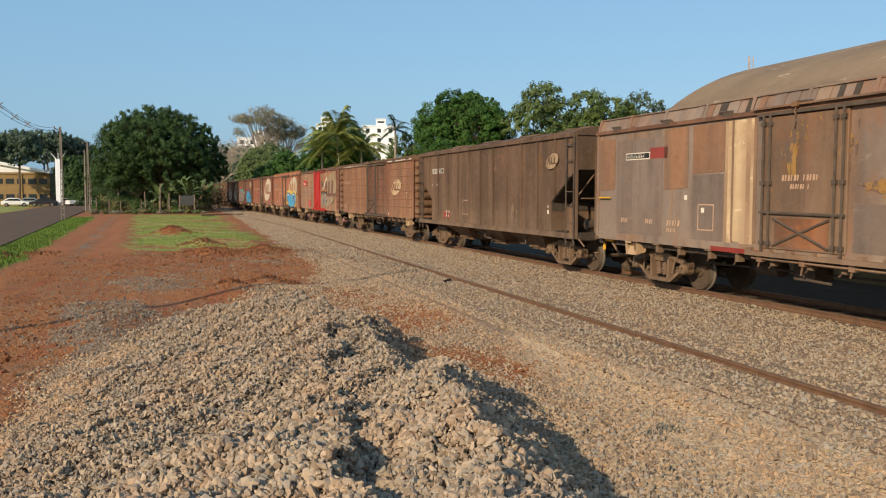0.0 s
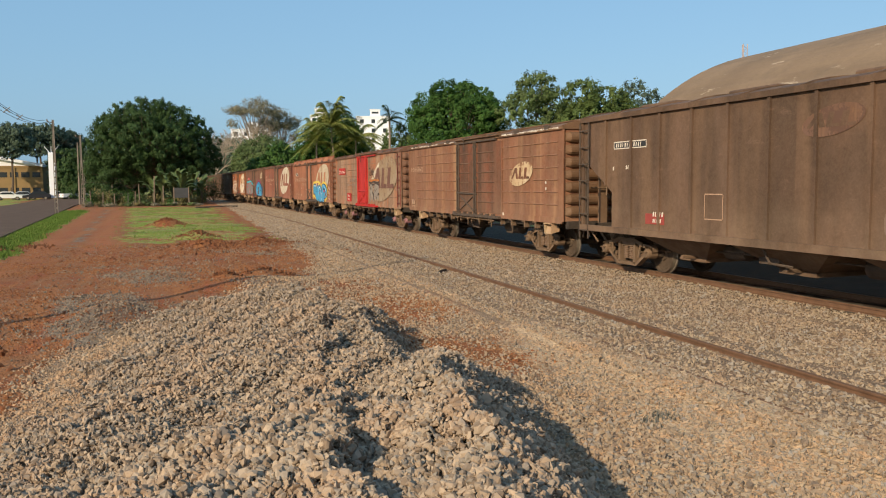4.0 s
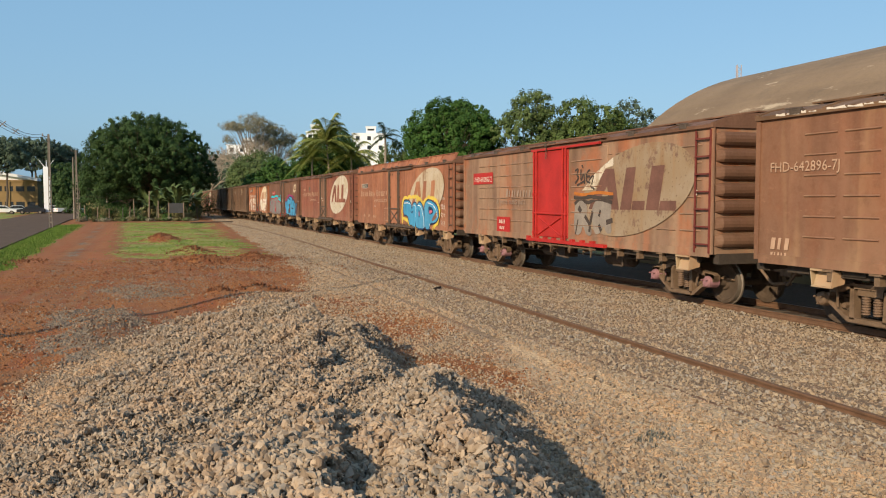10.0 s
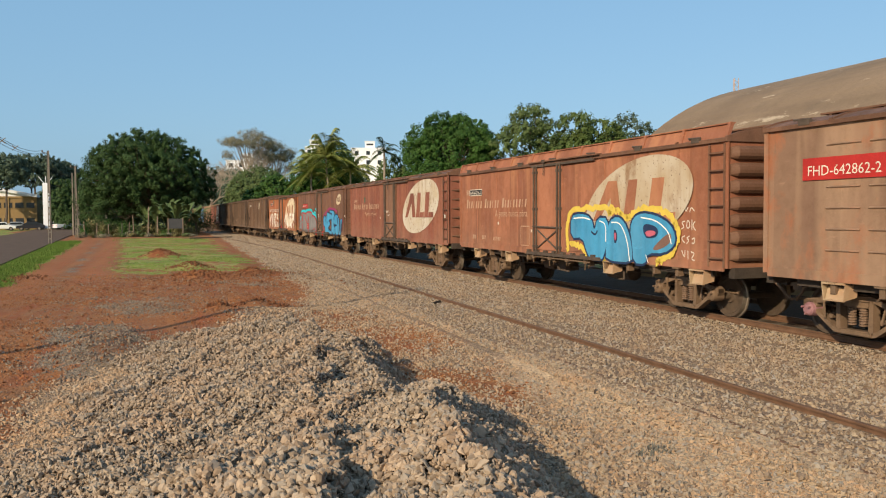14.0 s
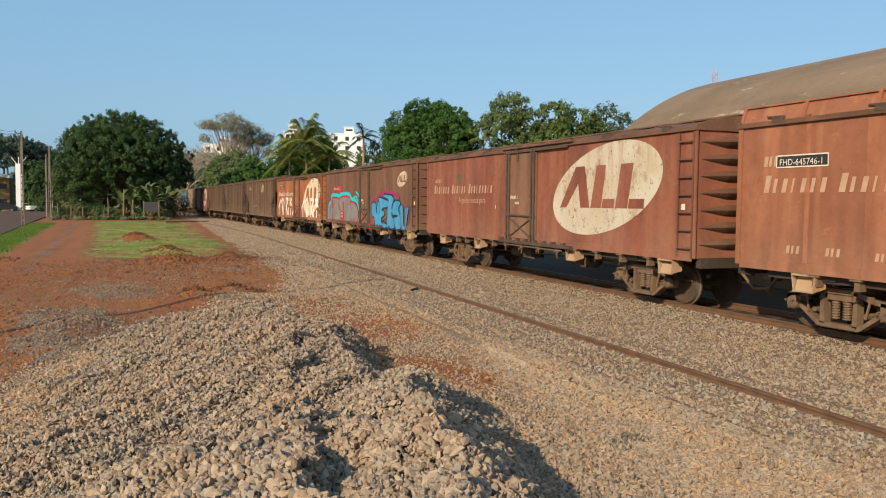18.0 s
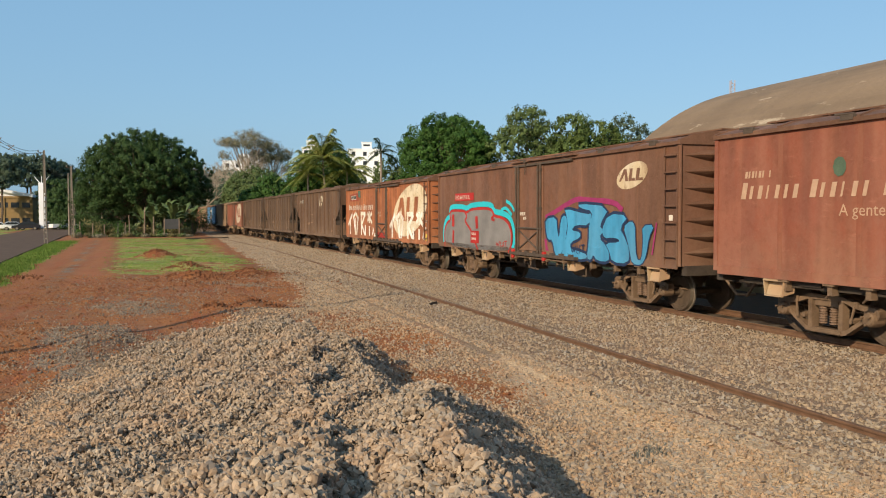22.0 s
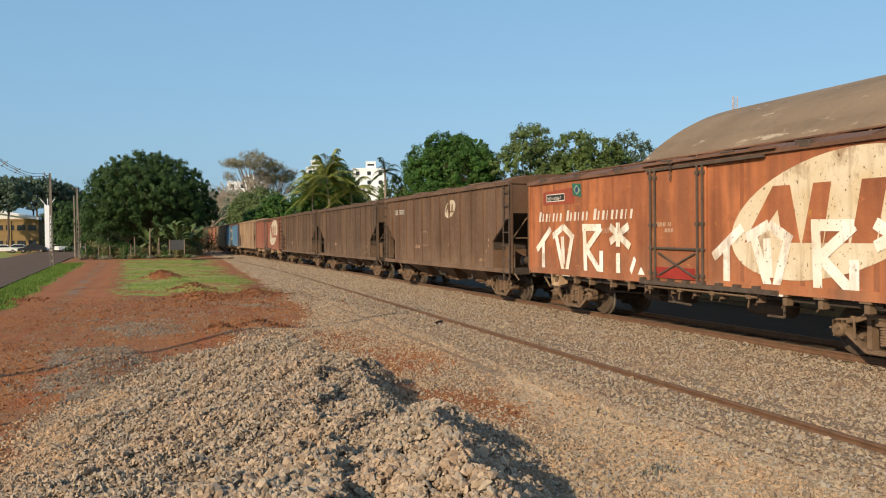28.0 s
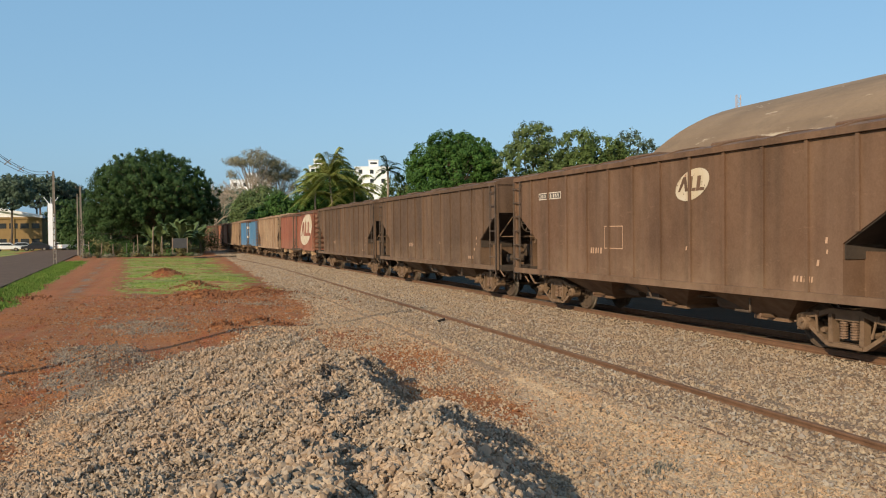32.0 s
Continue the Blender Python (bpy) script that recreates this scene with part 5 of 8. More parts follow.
VERT = ([(0.0, 0.7), (0.12, 0.74), (0.13, 0.51), (0.15, 0.35), (0.17, 0.71), (0.2, 0.77), (0.23, 0.73), (0.23, 0.49), (0.19, 0.14), (0.14, 0.04), (0.11, 0.06), (0.08, 0.34), (0.03, 0.33), (0.01, 0.48)],
        [(0.2, 0.89), (0.42, 0.78), (0.47, 0.8), (0.44, 0.6), (0.32, 0.61), (0.27, 0.51), (0.36, 0.49), (0.36, 0.39), (0.27, 0.32), (0.26, 0.2), (0.35, 0.17), (0.43, 0.12), (0.41, 0.04), (0.25, 0.04), (0.17, 0.04), (0.21, 0.31), (0.24, 0.53), (0.23, 0.75)],
        [(0.34, 0.96), (0.62, 0.9), (0.53, 0.6), (0.57, 0.53), (0.53, 0.41), (0.59, 0.29), (0.62, 0.16), (0.61, 0.04), (0.51, 0.04), (0.48, 0.14), (0.46, 0.04), (0.42, 0.06), (0.44, 0.33), (0.44, 0.62), (0.48, 0.83), (0.35, 0.89)],
        [(0.61, 0.79), (0.77, 0.76), (0.7, 0.57), (0.74, 0.44), (0.78, 0.24), (0.77, 0.04), (0.64, 0.04), (0.62, 0.2), (0.58, 0.33), (0.7, 0.35), (0.69, 0.41), (0.63, 0.42), (0.58, 0.4), (0.55, 0.52)],
        [(0.73, 0.59), (0.79, 0.69), (0.82, 0.61), (0.82, 0.44), (0.83, 0.12), (0.87, 0.1), (0.88, 0.41), (0.87, 0.61), (0.96, 0.63), (0.92, 0.45), (0.9, 0.17), (0.87, 0.04), (0.8, 0.04), (0.78, 0.22), (0.76, 0.4)])
for q, w_ in (([(0.0, 0.73), (0.1, 0.82), (0.2, 0.93), (0.33, 1.05), (0.42, 1.01), (0.65, 0.98), (0.72, 0.84)], 0.13), ([(0.97, 0.66), (0.955, 0.42), (0.94, 0.2)], 0.05), ([(0.0, 0.34), (0.02, 0.1), (0.1, 0.05)], 0.13)):
    decal(w, "spray_glow", spray(bx, q, w_), MAGENTA, o6, "soft magenta spray edge")
for k, q in enumerate(VERT):
    decal(w, "spray_outline", ribbon(mapped([rounded(q, True, 1)], *bx)[0], 0.14 if k < 4 else 0.06, True), NAVY, o6 - 0.004 - 0.0005 * k)
for k, q in enumerate(VERT):
    decal(w, "spray_letter", mapped([rounded(q, True, 1)], *bx), BLUE, o6 - 0.0075 - 0.0004 * k, "sky-blue spray-painted letter")
for line, w_ in (([(0.27, 0.25), (0.285, 0.12), (0.295, 0.22), (0.305, 0.13), (0.315, 0.26)], 0.035), ([(0.335, 0.25), (0.325, 0.14), (0.34, 0.13)], 0.03), ([(0.36, 0.28), (0.35, 0.21), (0.365, 0.19), (0.35, 0.13)], 0.03), ([(0.37, 0.27), (0.4, 0.28)], 0.03), ([(0.385, 0.27), (0.385, 0.14)], 0.03), ([(0.24, 0.12), (0.245, 0.11)], 0.03)):
    decal(w, "spray_tag", spray(bx, line, w_), NAVY, o6 - 0.011)
gx = (6.5, 0.65, 1.0, 2.5)
RIM = [(0.01, 0.0), (0.0, 0.38), (0.04, 0.56), (0.11, 0.63), (0.09, 0.8), (0.14, 0.86), (0.32, 0.84), (0.37, 0.80), (0.43, 0.88), (0.72, 0.89), (0.75, 0.72), (0.84, 0.70), (0.92, 0.62), (0.97, 0.42), (0.97, 0.15), (0.93, 0.0)]
decal(w, "spray_glow", spray(gx, [(u + (0.03 if u > 0.9 else -0.015 if u < 0.05 else 0), v + (0.09 if v > 0.5 else 0.02)) for u, v in RIM], 0.17), CYAN, o6)
decal(w, "spray_stroke", spray(gx, [(0.84, 0.84), (0.9, 0.9), (0.97, 0.74)], 0.1), CYAN, o6 - 0.001)
decal(w, "spray_stroke", spray(gx, [(0.9, 1.02), (0.96, 0.96), (1.0, 0.82)], 0.1), CYAN, o6 - 0.001)
decal(w, "spray_letter", mapped([rounded(RIM)], *gx), GREY, o6 - 0.004, "silver-grey spray-painted letters")
decal(w, "spray_outline", spray(gx, RIM, 0.085), RED, o6 - 0.008)
for line, w_ in (([(0.15, 0.76), (0.155, 0.6), (0.15, 0.48)], 0.22), ([(0.155, 0.40), (0.15, 0.1)], 0.15), ([(0.34, 0.82), (0.375, 0.7), (0.33, 0.62), (0.42, 0.45), (0.47, 0.25), (0.53, 0.0)], 0.085), ([(0.51, 0.72), (0.52, 0.45)], 0.2), ([(0.75, 0.73), (0.71, 0.66), (0.76, 0.64)], 0.085)):
    decal(w, "spray_stroke", spray(gx, line, w_), RED, o6 - 0.012)
for line in ([(0.78, 0.2), (0.79, 0.1), (0.8, 0.18), (0.81, 0.1), (0.825, 0.22)], [(0.84, 0.2), (0.83, 0.12), (0.85, 0.11)], [(0.88, 0.2), (0.86, 0.17), (0.88, 0.14), (0.86, 0.11)], [(0.885, 0.21), (0.915, 0.22)], [(0.9, 0.21), (0.9, 0.11)]):
    decal(w, "spray_tag", spray(gx, line, 0.03), RED, o6 - 0.014)
decal(w, "red_plate", [[(5.5, 2.86), (3.8, 2.86), (3.8, 2.6), (5.5, 2.6)]], RED, ON)
lettering(w, None, "FHD-640763-3L", 5.45, 2.65, 0.2, WHITE, ON - 0.004)
decal(w, "red_square", [[(4.0, 1.6), (3.3, 1.6), (3.3, 1.2), (4.0, 1.2)]], RED, o6 - 0.016)
decal(w, "small_lettering", bars_text(3.9, 1.46, 6, 0.08) + bars_text(3.9, 1.3, 6, 0.08), WHITE, o6 - 0.02)
decal(w, "door_lettering", bars_text(0.2, 2.1, 6, 0.09, 0.15) + bars_text(0.0, 1.98, 4, 0.08, 0.15), WHITE, ON - 0.05)
decal(w, "reflector", [[(-6.75, 2.1), (-6.88, 2.1), (-6.88, 1.98), (-6.75, 1.98)]], WHITE, ON)

for y in (0.62, -1.32):
    part("door_lock", fix(bar(bevelled(boxes((-HALF - 0.13, -HALF - 0.03, y - 0.06, y + 0.06, 0.86, 1.12)), 0.02), (-HALF - 0.1, y - 0.12, 0.92), (-HALF - 0.1, y + 0.14, 1.04), 0.025)), RED, w, "red-painted door lock")

# ---- orange boxcar with white strokes
w = boxcar(114.35, 13.1, P_ORANGE, E_BROWN, "orange rusted boxcar with white brush letters and a cream oval", pivot=4.9, darts=True, door_w=1.85, door_at=-0.3, z1=3.5)
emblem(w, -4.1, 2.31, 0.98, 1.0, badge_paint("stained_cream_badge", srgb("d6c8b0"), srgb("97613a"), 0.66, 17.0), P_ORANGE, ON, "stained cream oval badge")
TORI = ([(0.02, 0.51), (0.19, 0.9)], [(0.1, 0.69), (0.1, 0.04)], [(0.21, 0.76), (0.33, 0.93), (0.44, 0.73)], [(0.25, 0.78), (0.33, 0.1)], [(0.42, 0.72), (0.36, 0.05)], [(0.32, 0.76), (0.33, 0.28)], [(0.3, 0.07), (0.4, 0.08)], [(0.55, 0.91), (0.56, 0.03)], [(0.53, 0.91), (0.71, 0.9), (0.57, 0.55), (0.72, 0.05)], [(0.71, 0.53), (0.71, 0.03)], [(0.86, 0.97), (0.86, 0.6)], [(0.86, 0.5), (0.86, 0.03)], [(0.79, 0.92), (0.96, 0.6)], [(0.95, 0.92), (0.79, 0.67)])
BRUSH = badge_paint("worn_white_brush_paint", srgb("e9e4dd"), srgb("97613a"), 0.72, 6.0)
TORI = [[(u, max(v, 0.13)) for u, v in pair] for q in TORI for pair in zip(q, q[1:])]
for k, line in enumerate(TORI):
    decal(w, "brush_stroke", stroke(mapped([line], 6.2, 1.25, 0.86, 2.36)[0], 0.17), BRUSH, ON - 0.008 - 0.0006 * k, "white brush stroke")
    decal(w, "brush_stroke", stroke(mapped([line], -1.3, -6.1, 0.86, 2.3)[0], 0.19), BRUSH, ON - 0.008 - 0.0006 * k, "white brush stroke")
for line, m_ in (([(0.98, 0.44), (0.95, 0.27), (1.0, 0.2)], BRUSH), ([(1.04, 0.37), (1.02, 0.26), (1.05, 0.15)], LEMON)):
    decal(w, "brush_stroke", ribbon(mapped([line], -1.3, -6.1, 0.86, 2.3)[0], 0.14), m_, ON - 0.008, "short brush stroke")
decal(w, "white_square", mapped([[(u, v), (u + 0.018, v), (u + 0.018, v + 0.06), (u, v + 0.06)] for u, v in ((1.02, 0.68), (1.055, 0.7), (1.01, 0.5))], -1.3, -6.1, 0.86, 2.3), WHITE, ON - 0.006)
decal(w, "brush_mark", mapped([[(0, 0.3), (0.3, 1), (0.45, 0.8), (0.15, 0.1)], [(0.5, 0.0), (0.75, 0.5), (1.0, 0.1)]], 1.5, 0.9, 1.1, 1.55), CHALK, ON)
decal(w, "operator_lettering", name_bars(5.98, 1.28, 2.4, 0.27), WHITE, ON)
lettering(w, None, "A gente nunca pára", 3.6, 2.08, 0.27, FADED, ON)
decal(w, "red_patch", [[(5.7, 3.2), (4.0, 3.25), (4.0, 2.85), (5.7, 2.85)]], plain("red_patch_paint", srgb("8c4534"), 0.85, 0, 0.3, 2), ON)
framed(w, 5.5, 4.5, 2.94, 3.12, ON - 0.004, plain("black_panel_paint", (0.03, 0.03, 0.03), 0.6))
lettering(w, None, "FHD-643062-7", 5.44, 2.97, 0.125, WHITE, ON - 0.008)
decal(w, "green_flag", [[(4.1, 3.36), (3.66, 3.32), (3.62, 2.98), (4.05, 3.06)]], plain("teal_green_flag", srgb("2b5f52"), 0.8, 0, 0.3, 5), ON - 0.004)
decal(w, "flag_rhombus", [[(4.03, 3.2), (3.86, 3.31), (3.67, 3.16), (3.85, 3.05)]], plain("faded_flag_rhombus", srgb("7d8f78"), 0.8, 0, 0.35, 6), ON - 0.006)
decal(w, "flag_disc", [oval(3.85, 3.18, 0.075, 0.075, 0, 14)], plain("flag_blue", srgb("2c3f66"), 0.8), ON - 0.008)
decal(w, "door_lettering", bars_text(0.4, 2.2, 9, 0.09, 0.15) + bars_text(0.1, 2.08, 6, 0.08, 0.15), FADED, ON - 0.05)
decal(w, "red_panel", [[(0.5, 1.35), (-0.9, 1.35), (-0.9, 1.12), (0.5, 1.12)]], plain("red_door_patch", srgb("8e2f28"), 0.8), ON - 0.05)

# ---- hoppers that follow
for y0, paint, label in ((128.95, P_HOP2, "brown ribbed hopper wagon with a cream oval badge"), (143.85, P_HOP3, "brown ribbed hopper wagon with faded marks"), (158.5, P_HOP3, "dusty brown ribbed hopper wagon")):
    w = hopper(y0, 13.5, paint, label, 13)
    if y0 < 130:
        emblem(w, -1.6, 3.0, 0.24, 0.3, CREAM, P_HOP2, -HALF - 0.012)
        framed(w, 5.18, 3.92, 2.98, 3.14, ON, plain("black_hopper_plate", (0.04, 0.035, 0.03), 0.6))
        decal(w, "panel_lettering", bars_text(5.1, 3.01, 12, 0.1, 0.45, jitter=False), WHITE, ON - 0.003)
        decal(w, "square_outline", stroke([(1.74, 2.2), (0.95, 2.2), (0.95, 1.68), (1.74, 1.68), (1.74, 2.2)], 0.02), FADED, ON)
    decal(w, "small_lettering", bars_text(-5.0, 1.85, 1, 0.1) + bars_text(-5.02, 1.68, 1, 0.07) + bars_text(-4.82, 1.48, 1, 0.1) + bars_text(2.4, 1.55, 5, 0.14) + bars_text(-1.38, 1.68, 1, 0.08) + bars_text(-4.3, 1.2, 6, 0.1), FADED, ON)

w = boxcar(173.8, 14.0, P_RED, E_BROWN, "faded red boxcar with a cream oval badge", door_w=1.7)
emblem(w, -4.0, 2.42, 0.95, 1.0, CREAM, P_RED, ON)
hopper(188.4, 13.4, P_WHITISH, "pale dirty hopper wagon with dark streaks", 10)
w = boxcar(203.1, 13.6, P_BLUE, E_BROWN, "blue boxcar with a white square mark")
decal(w, "white_square", stroke([(1.0, 2.9), (-1.2, 2.9), (-1.2, 1.9), (1.0, 1.9), (1.0, 2.9)], 0.22), WHITE, -HALF - 0.08)
hopper(217.8, 13.4, P_WHITISH, "grey ribbed hopper wagon", 10)
boxcar(232.5, 13.6, P_BROWN, E_BROWN, "plain brown boxcar far along the train")
hopper(247.2, 13.4, P_HOP, "dark brown ribbed hopper wagon", 10)
boxcar(261.9, 13.6, P_TAN, E_BROWN, "dusty tan boxcar far along the train")
hopper(276.6, 13.4, P_HOP2, "brown ribbed hopper wagon", 10)


# ---------------------------------------------------------------- ground
def lump(x, y, cx, cy, rx, ry, h):
    return h * np.exp(-((x - cx) / rx) ** 2 - ((y - cy) / ry) ** 2)


def ridge(x, y, pts, left, right, top):
    """A dumped row of ballast: a crest line, a gentle left flank and a steep right one."""
    ys, xs, hs = (np.array(v, float) for v in zip(*pts))
    cx, h = np.interp(y, ys, xs), np.interp(y, ys, hs)
    ends = np.clip((y - ys[0] + 0.9) / 0.9, 0, 1) * np.clip((ys[-1] + 0.9 - y) / 0.9, 0, 1)
    d = x - cx
    k = np.where(d < 0, -d / left, d / right)
    return h * ends * np.clip(1 - k, 0, 1) ** top


def wave(x, y, f, seed):
    return (np.sin(x * f + seed) * np.cos(y * f * 0.83 + seed * 2.1) + 0.6 * np.sin(x * f * 2.3 + y * f * 1.7 + seed * 3.3) + 0.4 * np.cos(x * f * 4.1 - y * f * 3.3 + seed))


def height(x, y):
    x, y = np.asarray(x, float), np.asarray(y, float)
    z = np.full(np.broadcast(x, y).shape, -0.12)
    z = z + 0.02 * wave(x, y, 0.5, 1.0) * (np.abs(y) < 120)
    near = np.clip((60 - np.hypot(x, y)) / 50, 0, 1)
    # dumped ballast: two rows with a filled trough between, and small tips beyond
    jog = 0.10 * np.sin(2.3 * y + 0.6) + 0.06 * np.sin(5.3 * y + 1.0) + 0.03 * np.sin(11.0 * y)
    a = ridge(x - jog, y, ((0.6, 0.7, 0.2), (2.0, 0.85, 0.6), (3.0, 0.9, 0.72), (4.5, 0.92, 0.72), (5.2, 0.98, 0.66), (5.9, 1.05, 0.66), (6.9, 1.17, 0.62), (7.6, 1.3, 0.66), (9.2, 1.55, 0.66), (11.0, 1.8, 0.66), (12.2, 1.95, 0.62), (13.3, 1.8, 0.56), (14.0, 1.7, 0.48)), 3.1, 0.55, 1.0)
    b = ridge(x + 0.7 * jog, y, ((0.6, 1.3, 0.2), (2.2, 1.42, 0.6), (3.4, 1.5, 0.62), (4.3, 1.62, 0.72), (5.0, 1.76, 0.88), (5.76, 1.92, 0.88), (6.5, 2.12, 0.74), (7.35, 2.36, 0.62), (7.9, 2.5, 0.38)), 1.9, 1.05, 1.0)
    c = lump(x, y, 2.68, 11.25, 0.36, 0.42, 0.36) + lump(x, y, 2.42, 10.15, 0.42, 0.4, 0.34) + lump(x, y, 2.2, 9.3, 0.4, 0.4, 0.2)
    fill = (0.34 + 0.22 * np.clip((y - 4.8) / 2.2, 0, 1)) * np.clip((14.2 - y) / 3.2, 0, 1) * np.clip((y + 1.5) / 2, 0, 1) * band(x - 0.07 * np.clip(y - 6.5, 0, 9), 0.6, 2.25, 0.7)
    m = np.maximum(np.maximum(np.maximum(a, b), fill), c + 0.3 * fill)
    rough = 0.042 * wave(x, y, 2.6, 0.4) + 0.02 * wave(x, y, 6.1, 2.0) + 0.005 * wave(x, y, 13.0, 5.0)
    z = z + m + rough * np.clip(m * 4, 0, 1) + 0.3 * rough * near
    stand = lump(x, y, 0.0, 0.0, 3.2, 3.0, 0.45)
    z = np.maximum(z, -0.12 + stand)
    # soil heaps behind
    z = z + lump(x, y, 0.9, 30.5, 1.0, 0.5, 0.28) + lump(x, y, -0.5, 47.0, 0.85, 0.7, 0.46) + lump(x, y, 0.8, 36.2, 0.65, 0.5, 0.3) + lump(x, y, 3.0, 32.4, 0.5, 0.4, 0.22) + lump(x, y, 1.3, 18.2, 1.7, 1.5, 0.2) + lump(x, y, -1.1, 14.6, 0.55, 1.7, 0.2) + lump(x, y, -1.75, 16.8, 0.4, 0.7, 0.1) + lump(x, y, -0.55, 20.6, 0.6, 0.8, 0.15) + lump(x, y, 1.9, 19.4, 0.5, 0.22, 0.2) + lump(x, y, 1.0, 18.9, 0.25, 0.2, 0.17) + lump(x, y, 3.0, 31.0, 1.2, 0.5, 0.15) + lump(x, y, -6.0, 30.8, 0.5, 0.35, 0.26)
    # the siding lies sunk to its rail heads
    sx = np.where(y < 40, 6.07 - 0.002 * y, 5.99 - 0.0009 * (y - 40) ** 2)
    z = np.maximum(z, np.where(np.abs(x - sx - 0.55) < 0.45, -0.075, -1) * (y < 92) - (y >= 92))
    z = np.maximum(z, np.where(np.abs(x - sx + 0.55) < 0.6, -0.068, -1) * (y < 92) - (y >= 92))
    # ballast shoulder of the main line and the sunken siding
    lx = np.interp(y, LINE_Y, LINE_X) + HALF
    z = np.maximum(z, np.clip(-0.10 + 0.0 * lx - np.clip(np.abs(x - lx) - 1.6, 0, 9) * 0.25, -0.3, 0))
    return z


def axis(*spans):
    out = []
    for a, b, step in spans:
        out += list(np.arange(a, b, step))
    return np.array(out + [spans[-1][1]])


def grid_mesh(name, xs, ys, zf, material):
    gx, gy = np.meshgrid(xs, ys)
    gz = zf(gx, gy)
    co = np.stack([gx, gy, gz], -1).reshape(-1, 3)
    nx, ny = len(xs), len(ys)
    i = (np.arange(ny - 1)[:, None] * nx + np.arange(nx - 1)[None]).ravel()
    quads = np.stack([i, i + 1, i + nx + 1, i + nx], -1)
    me = bpy.data.meshes.new(name)
    me.vertices.add(len(co)), me.loops.add(quads.size), me.polygons.add(len(quads))
    me.vertices.foreach_set("co", co.ravel())
    me.loops.foreach_set("vertex_index", quads.ravel())
    me.polygons.foreach_set("loop_start", np.arange(len(quads)) * 4)
    me.update()
    me.shade_smooth()
    me.materials.append(material)
    return me, co


def band(v, lo, hi, soft):
    return np.clip((v - lo) / soft + 0.5, 0, 1) * np.clip((hi - v) / soft + 0.5, 0, 1)


def cover(x, y):
    """How much ballast, grass, grey stone, cinder and sand lies at a place."""
    n = 0.5 * wave(x, y, 0.9, 3.0) + 0.3 * wave(x, y, 3.1, 1.0)
    n2 = 0.5 * wave(x, y, 0.45, 7.0) + 0.4 * wave(x, y, 1.7, 4.0)
    lx = np.interp(y, LINE_Y, LINE_X) + HALF
    n = n + 0.25 * wave(x, y, 6.3, 2.0)
    edge = np.interp(y, (0, 8.5, 9.8, 12, 12.6, 14.6, 18.6, 19.2, 24, 45, 80, 140), (-2.3, -1.8, -1.7, -1.3, -0.5, 0.4, 1.9, 2.9, 4.0, 4.4, 5.0, 4.2)) + 0.25 * n
    stone = band(x, edge, lx + 4.5, 0.7)
    # red soil showing through between the heaps and the siding
    red = band(x, 2.7 + 0.0 * y, 4.9, 1.0) * band(y, 8.2, 18.5, 2.5) * np.clip(0.85 + 0.7 * n2, 0, 1)
    red = np.maximum(red, band(x, 1.9, 4.4, 1.0) * band(y, 14.5, 19.5, 2.0) * np.clip(0.75 + 0.5 * n2, 0, 1))
    stone = stone * (1 - 0.8 * red)
    right = -0.6 - 0.048 * y
    left = -3.8 - 0.047 * y
    kerb = -4.9 - 0.06 * y
    front = 32.6 + 1.5 * n + 1.2 * n2 + 1.8 * np.exp(-((x - 1.6) / 1.3) ** 2)
    grass = band(x, right + 0.8 * n + 0.7 * n2, np.interp(y, (30, 33, 40, 46, 60, 78, 95), (3.9, 3.8, 3.5, 3.5, 3.0, 3.3, 2.0)) + 0.7 * n + 0.6 * n2, 1.1) * np.clip((y - front) / 1.6 + 0.5, 0, 1) * np.clip((92 - y) / 6, 0, 1)
    grass = grass * (1 - 0.9 * np.exp(-((x + 0.5) / 0.9) ** 2 - ((y - 46.8) / 1.2) ** 2)) * np.clip(0.72 + 0.5 * n2 + 0.3 * n, 0.08, 1)
    strip = band(x, kerb, left + 0.25 * n, 0.5) * np.clip((y - 24 - n) / 4, 0, 1) * np.clip((84 - y) / 6, 0, 1)
    far = band(x, -300, kerb - 8.5, 1.0) + 0.8 * np.clip((y - 108) / 3, 0, 1) * band(x, -9 - 0.03 * y, 2.0, 2) + band(x, lx + 6, 400, 2)
    grass = np.clip(grass + strip + far, 0, 1)
    pile = np.clip(1.3 * band(x - 0.12 * (14 - y), -1.85, -0.45, 0.6) * band(y, 9.6, 17.6, 1.2) * np.clip(0.8 + n, 0.2, 1) + band(x, -1.3, 0.2, 0.7) * band(y, 19.2, 22.2, 1.2) * np.clip(0.9 + n, 0, 1), 0, 1)
    pile = np.clip(pile + 0.75 * band(x, -2.5, 3.6, 1.5) * band(y, 13.5, 31.0, 3.0) * np.clip(wave(x, y, 0.75, 2.2) * 0.5 + wave(x, y, 2.1, 8.0) * 0.35 - 0.05, 0, 1), 0, 1)
    lx0 = np.interp(y, LINE_Y, LINE_X) + HALF
    rut = band(x, (left + right) / 2 - 0.4, (left + right) / 2 + 0.5, 0.6) * band(y, 24, 85, 8) * np.clip(0.7 + 0.6 * n, 0, 1)
    track = np.clip(band(x, 4.6, 6.9, 1.2) * band(y, 24, 90, 10) * np.clip(0.3 + 0.6 * n2, 0, 0.7), 0, 1)
    # band under and behind the train where its shade is painted in
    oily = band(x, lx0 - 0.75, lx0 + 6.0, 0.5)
    sand = band(x, 3.2 + 0.1 * y, 5.75, 0.9) * band(y, 0, 12, 4) * np.clip(0.85 + 0.3 * n2, 0, 1)
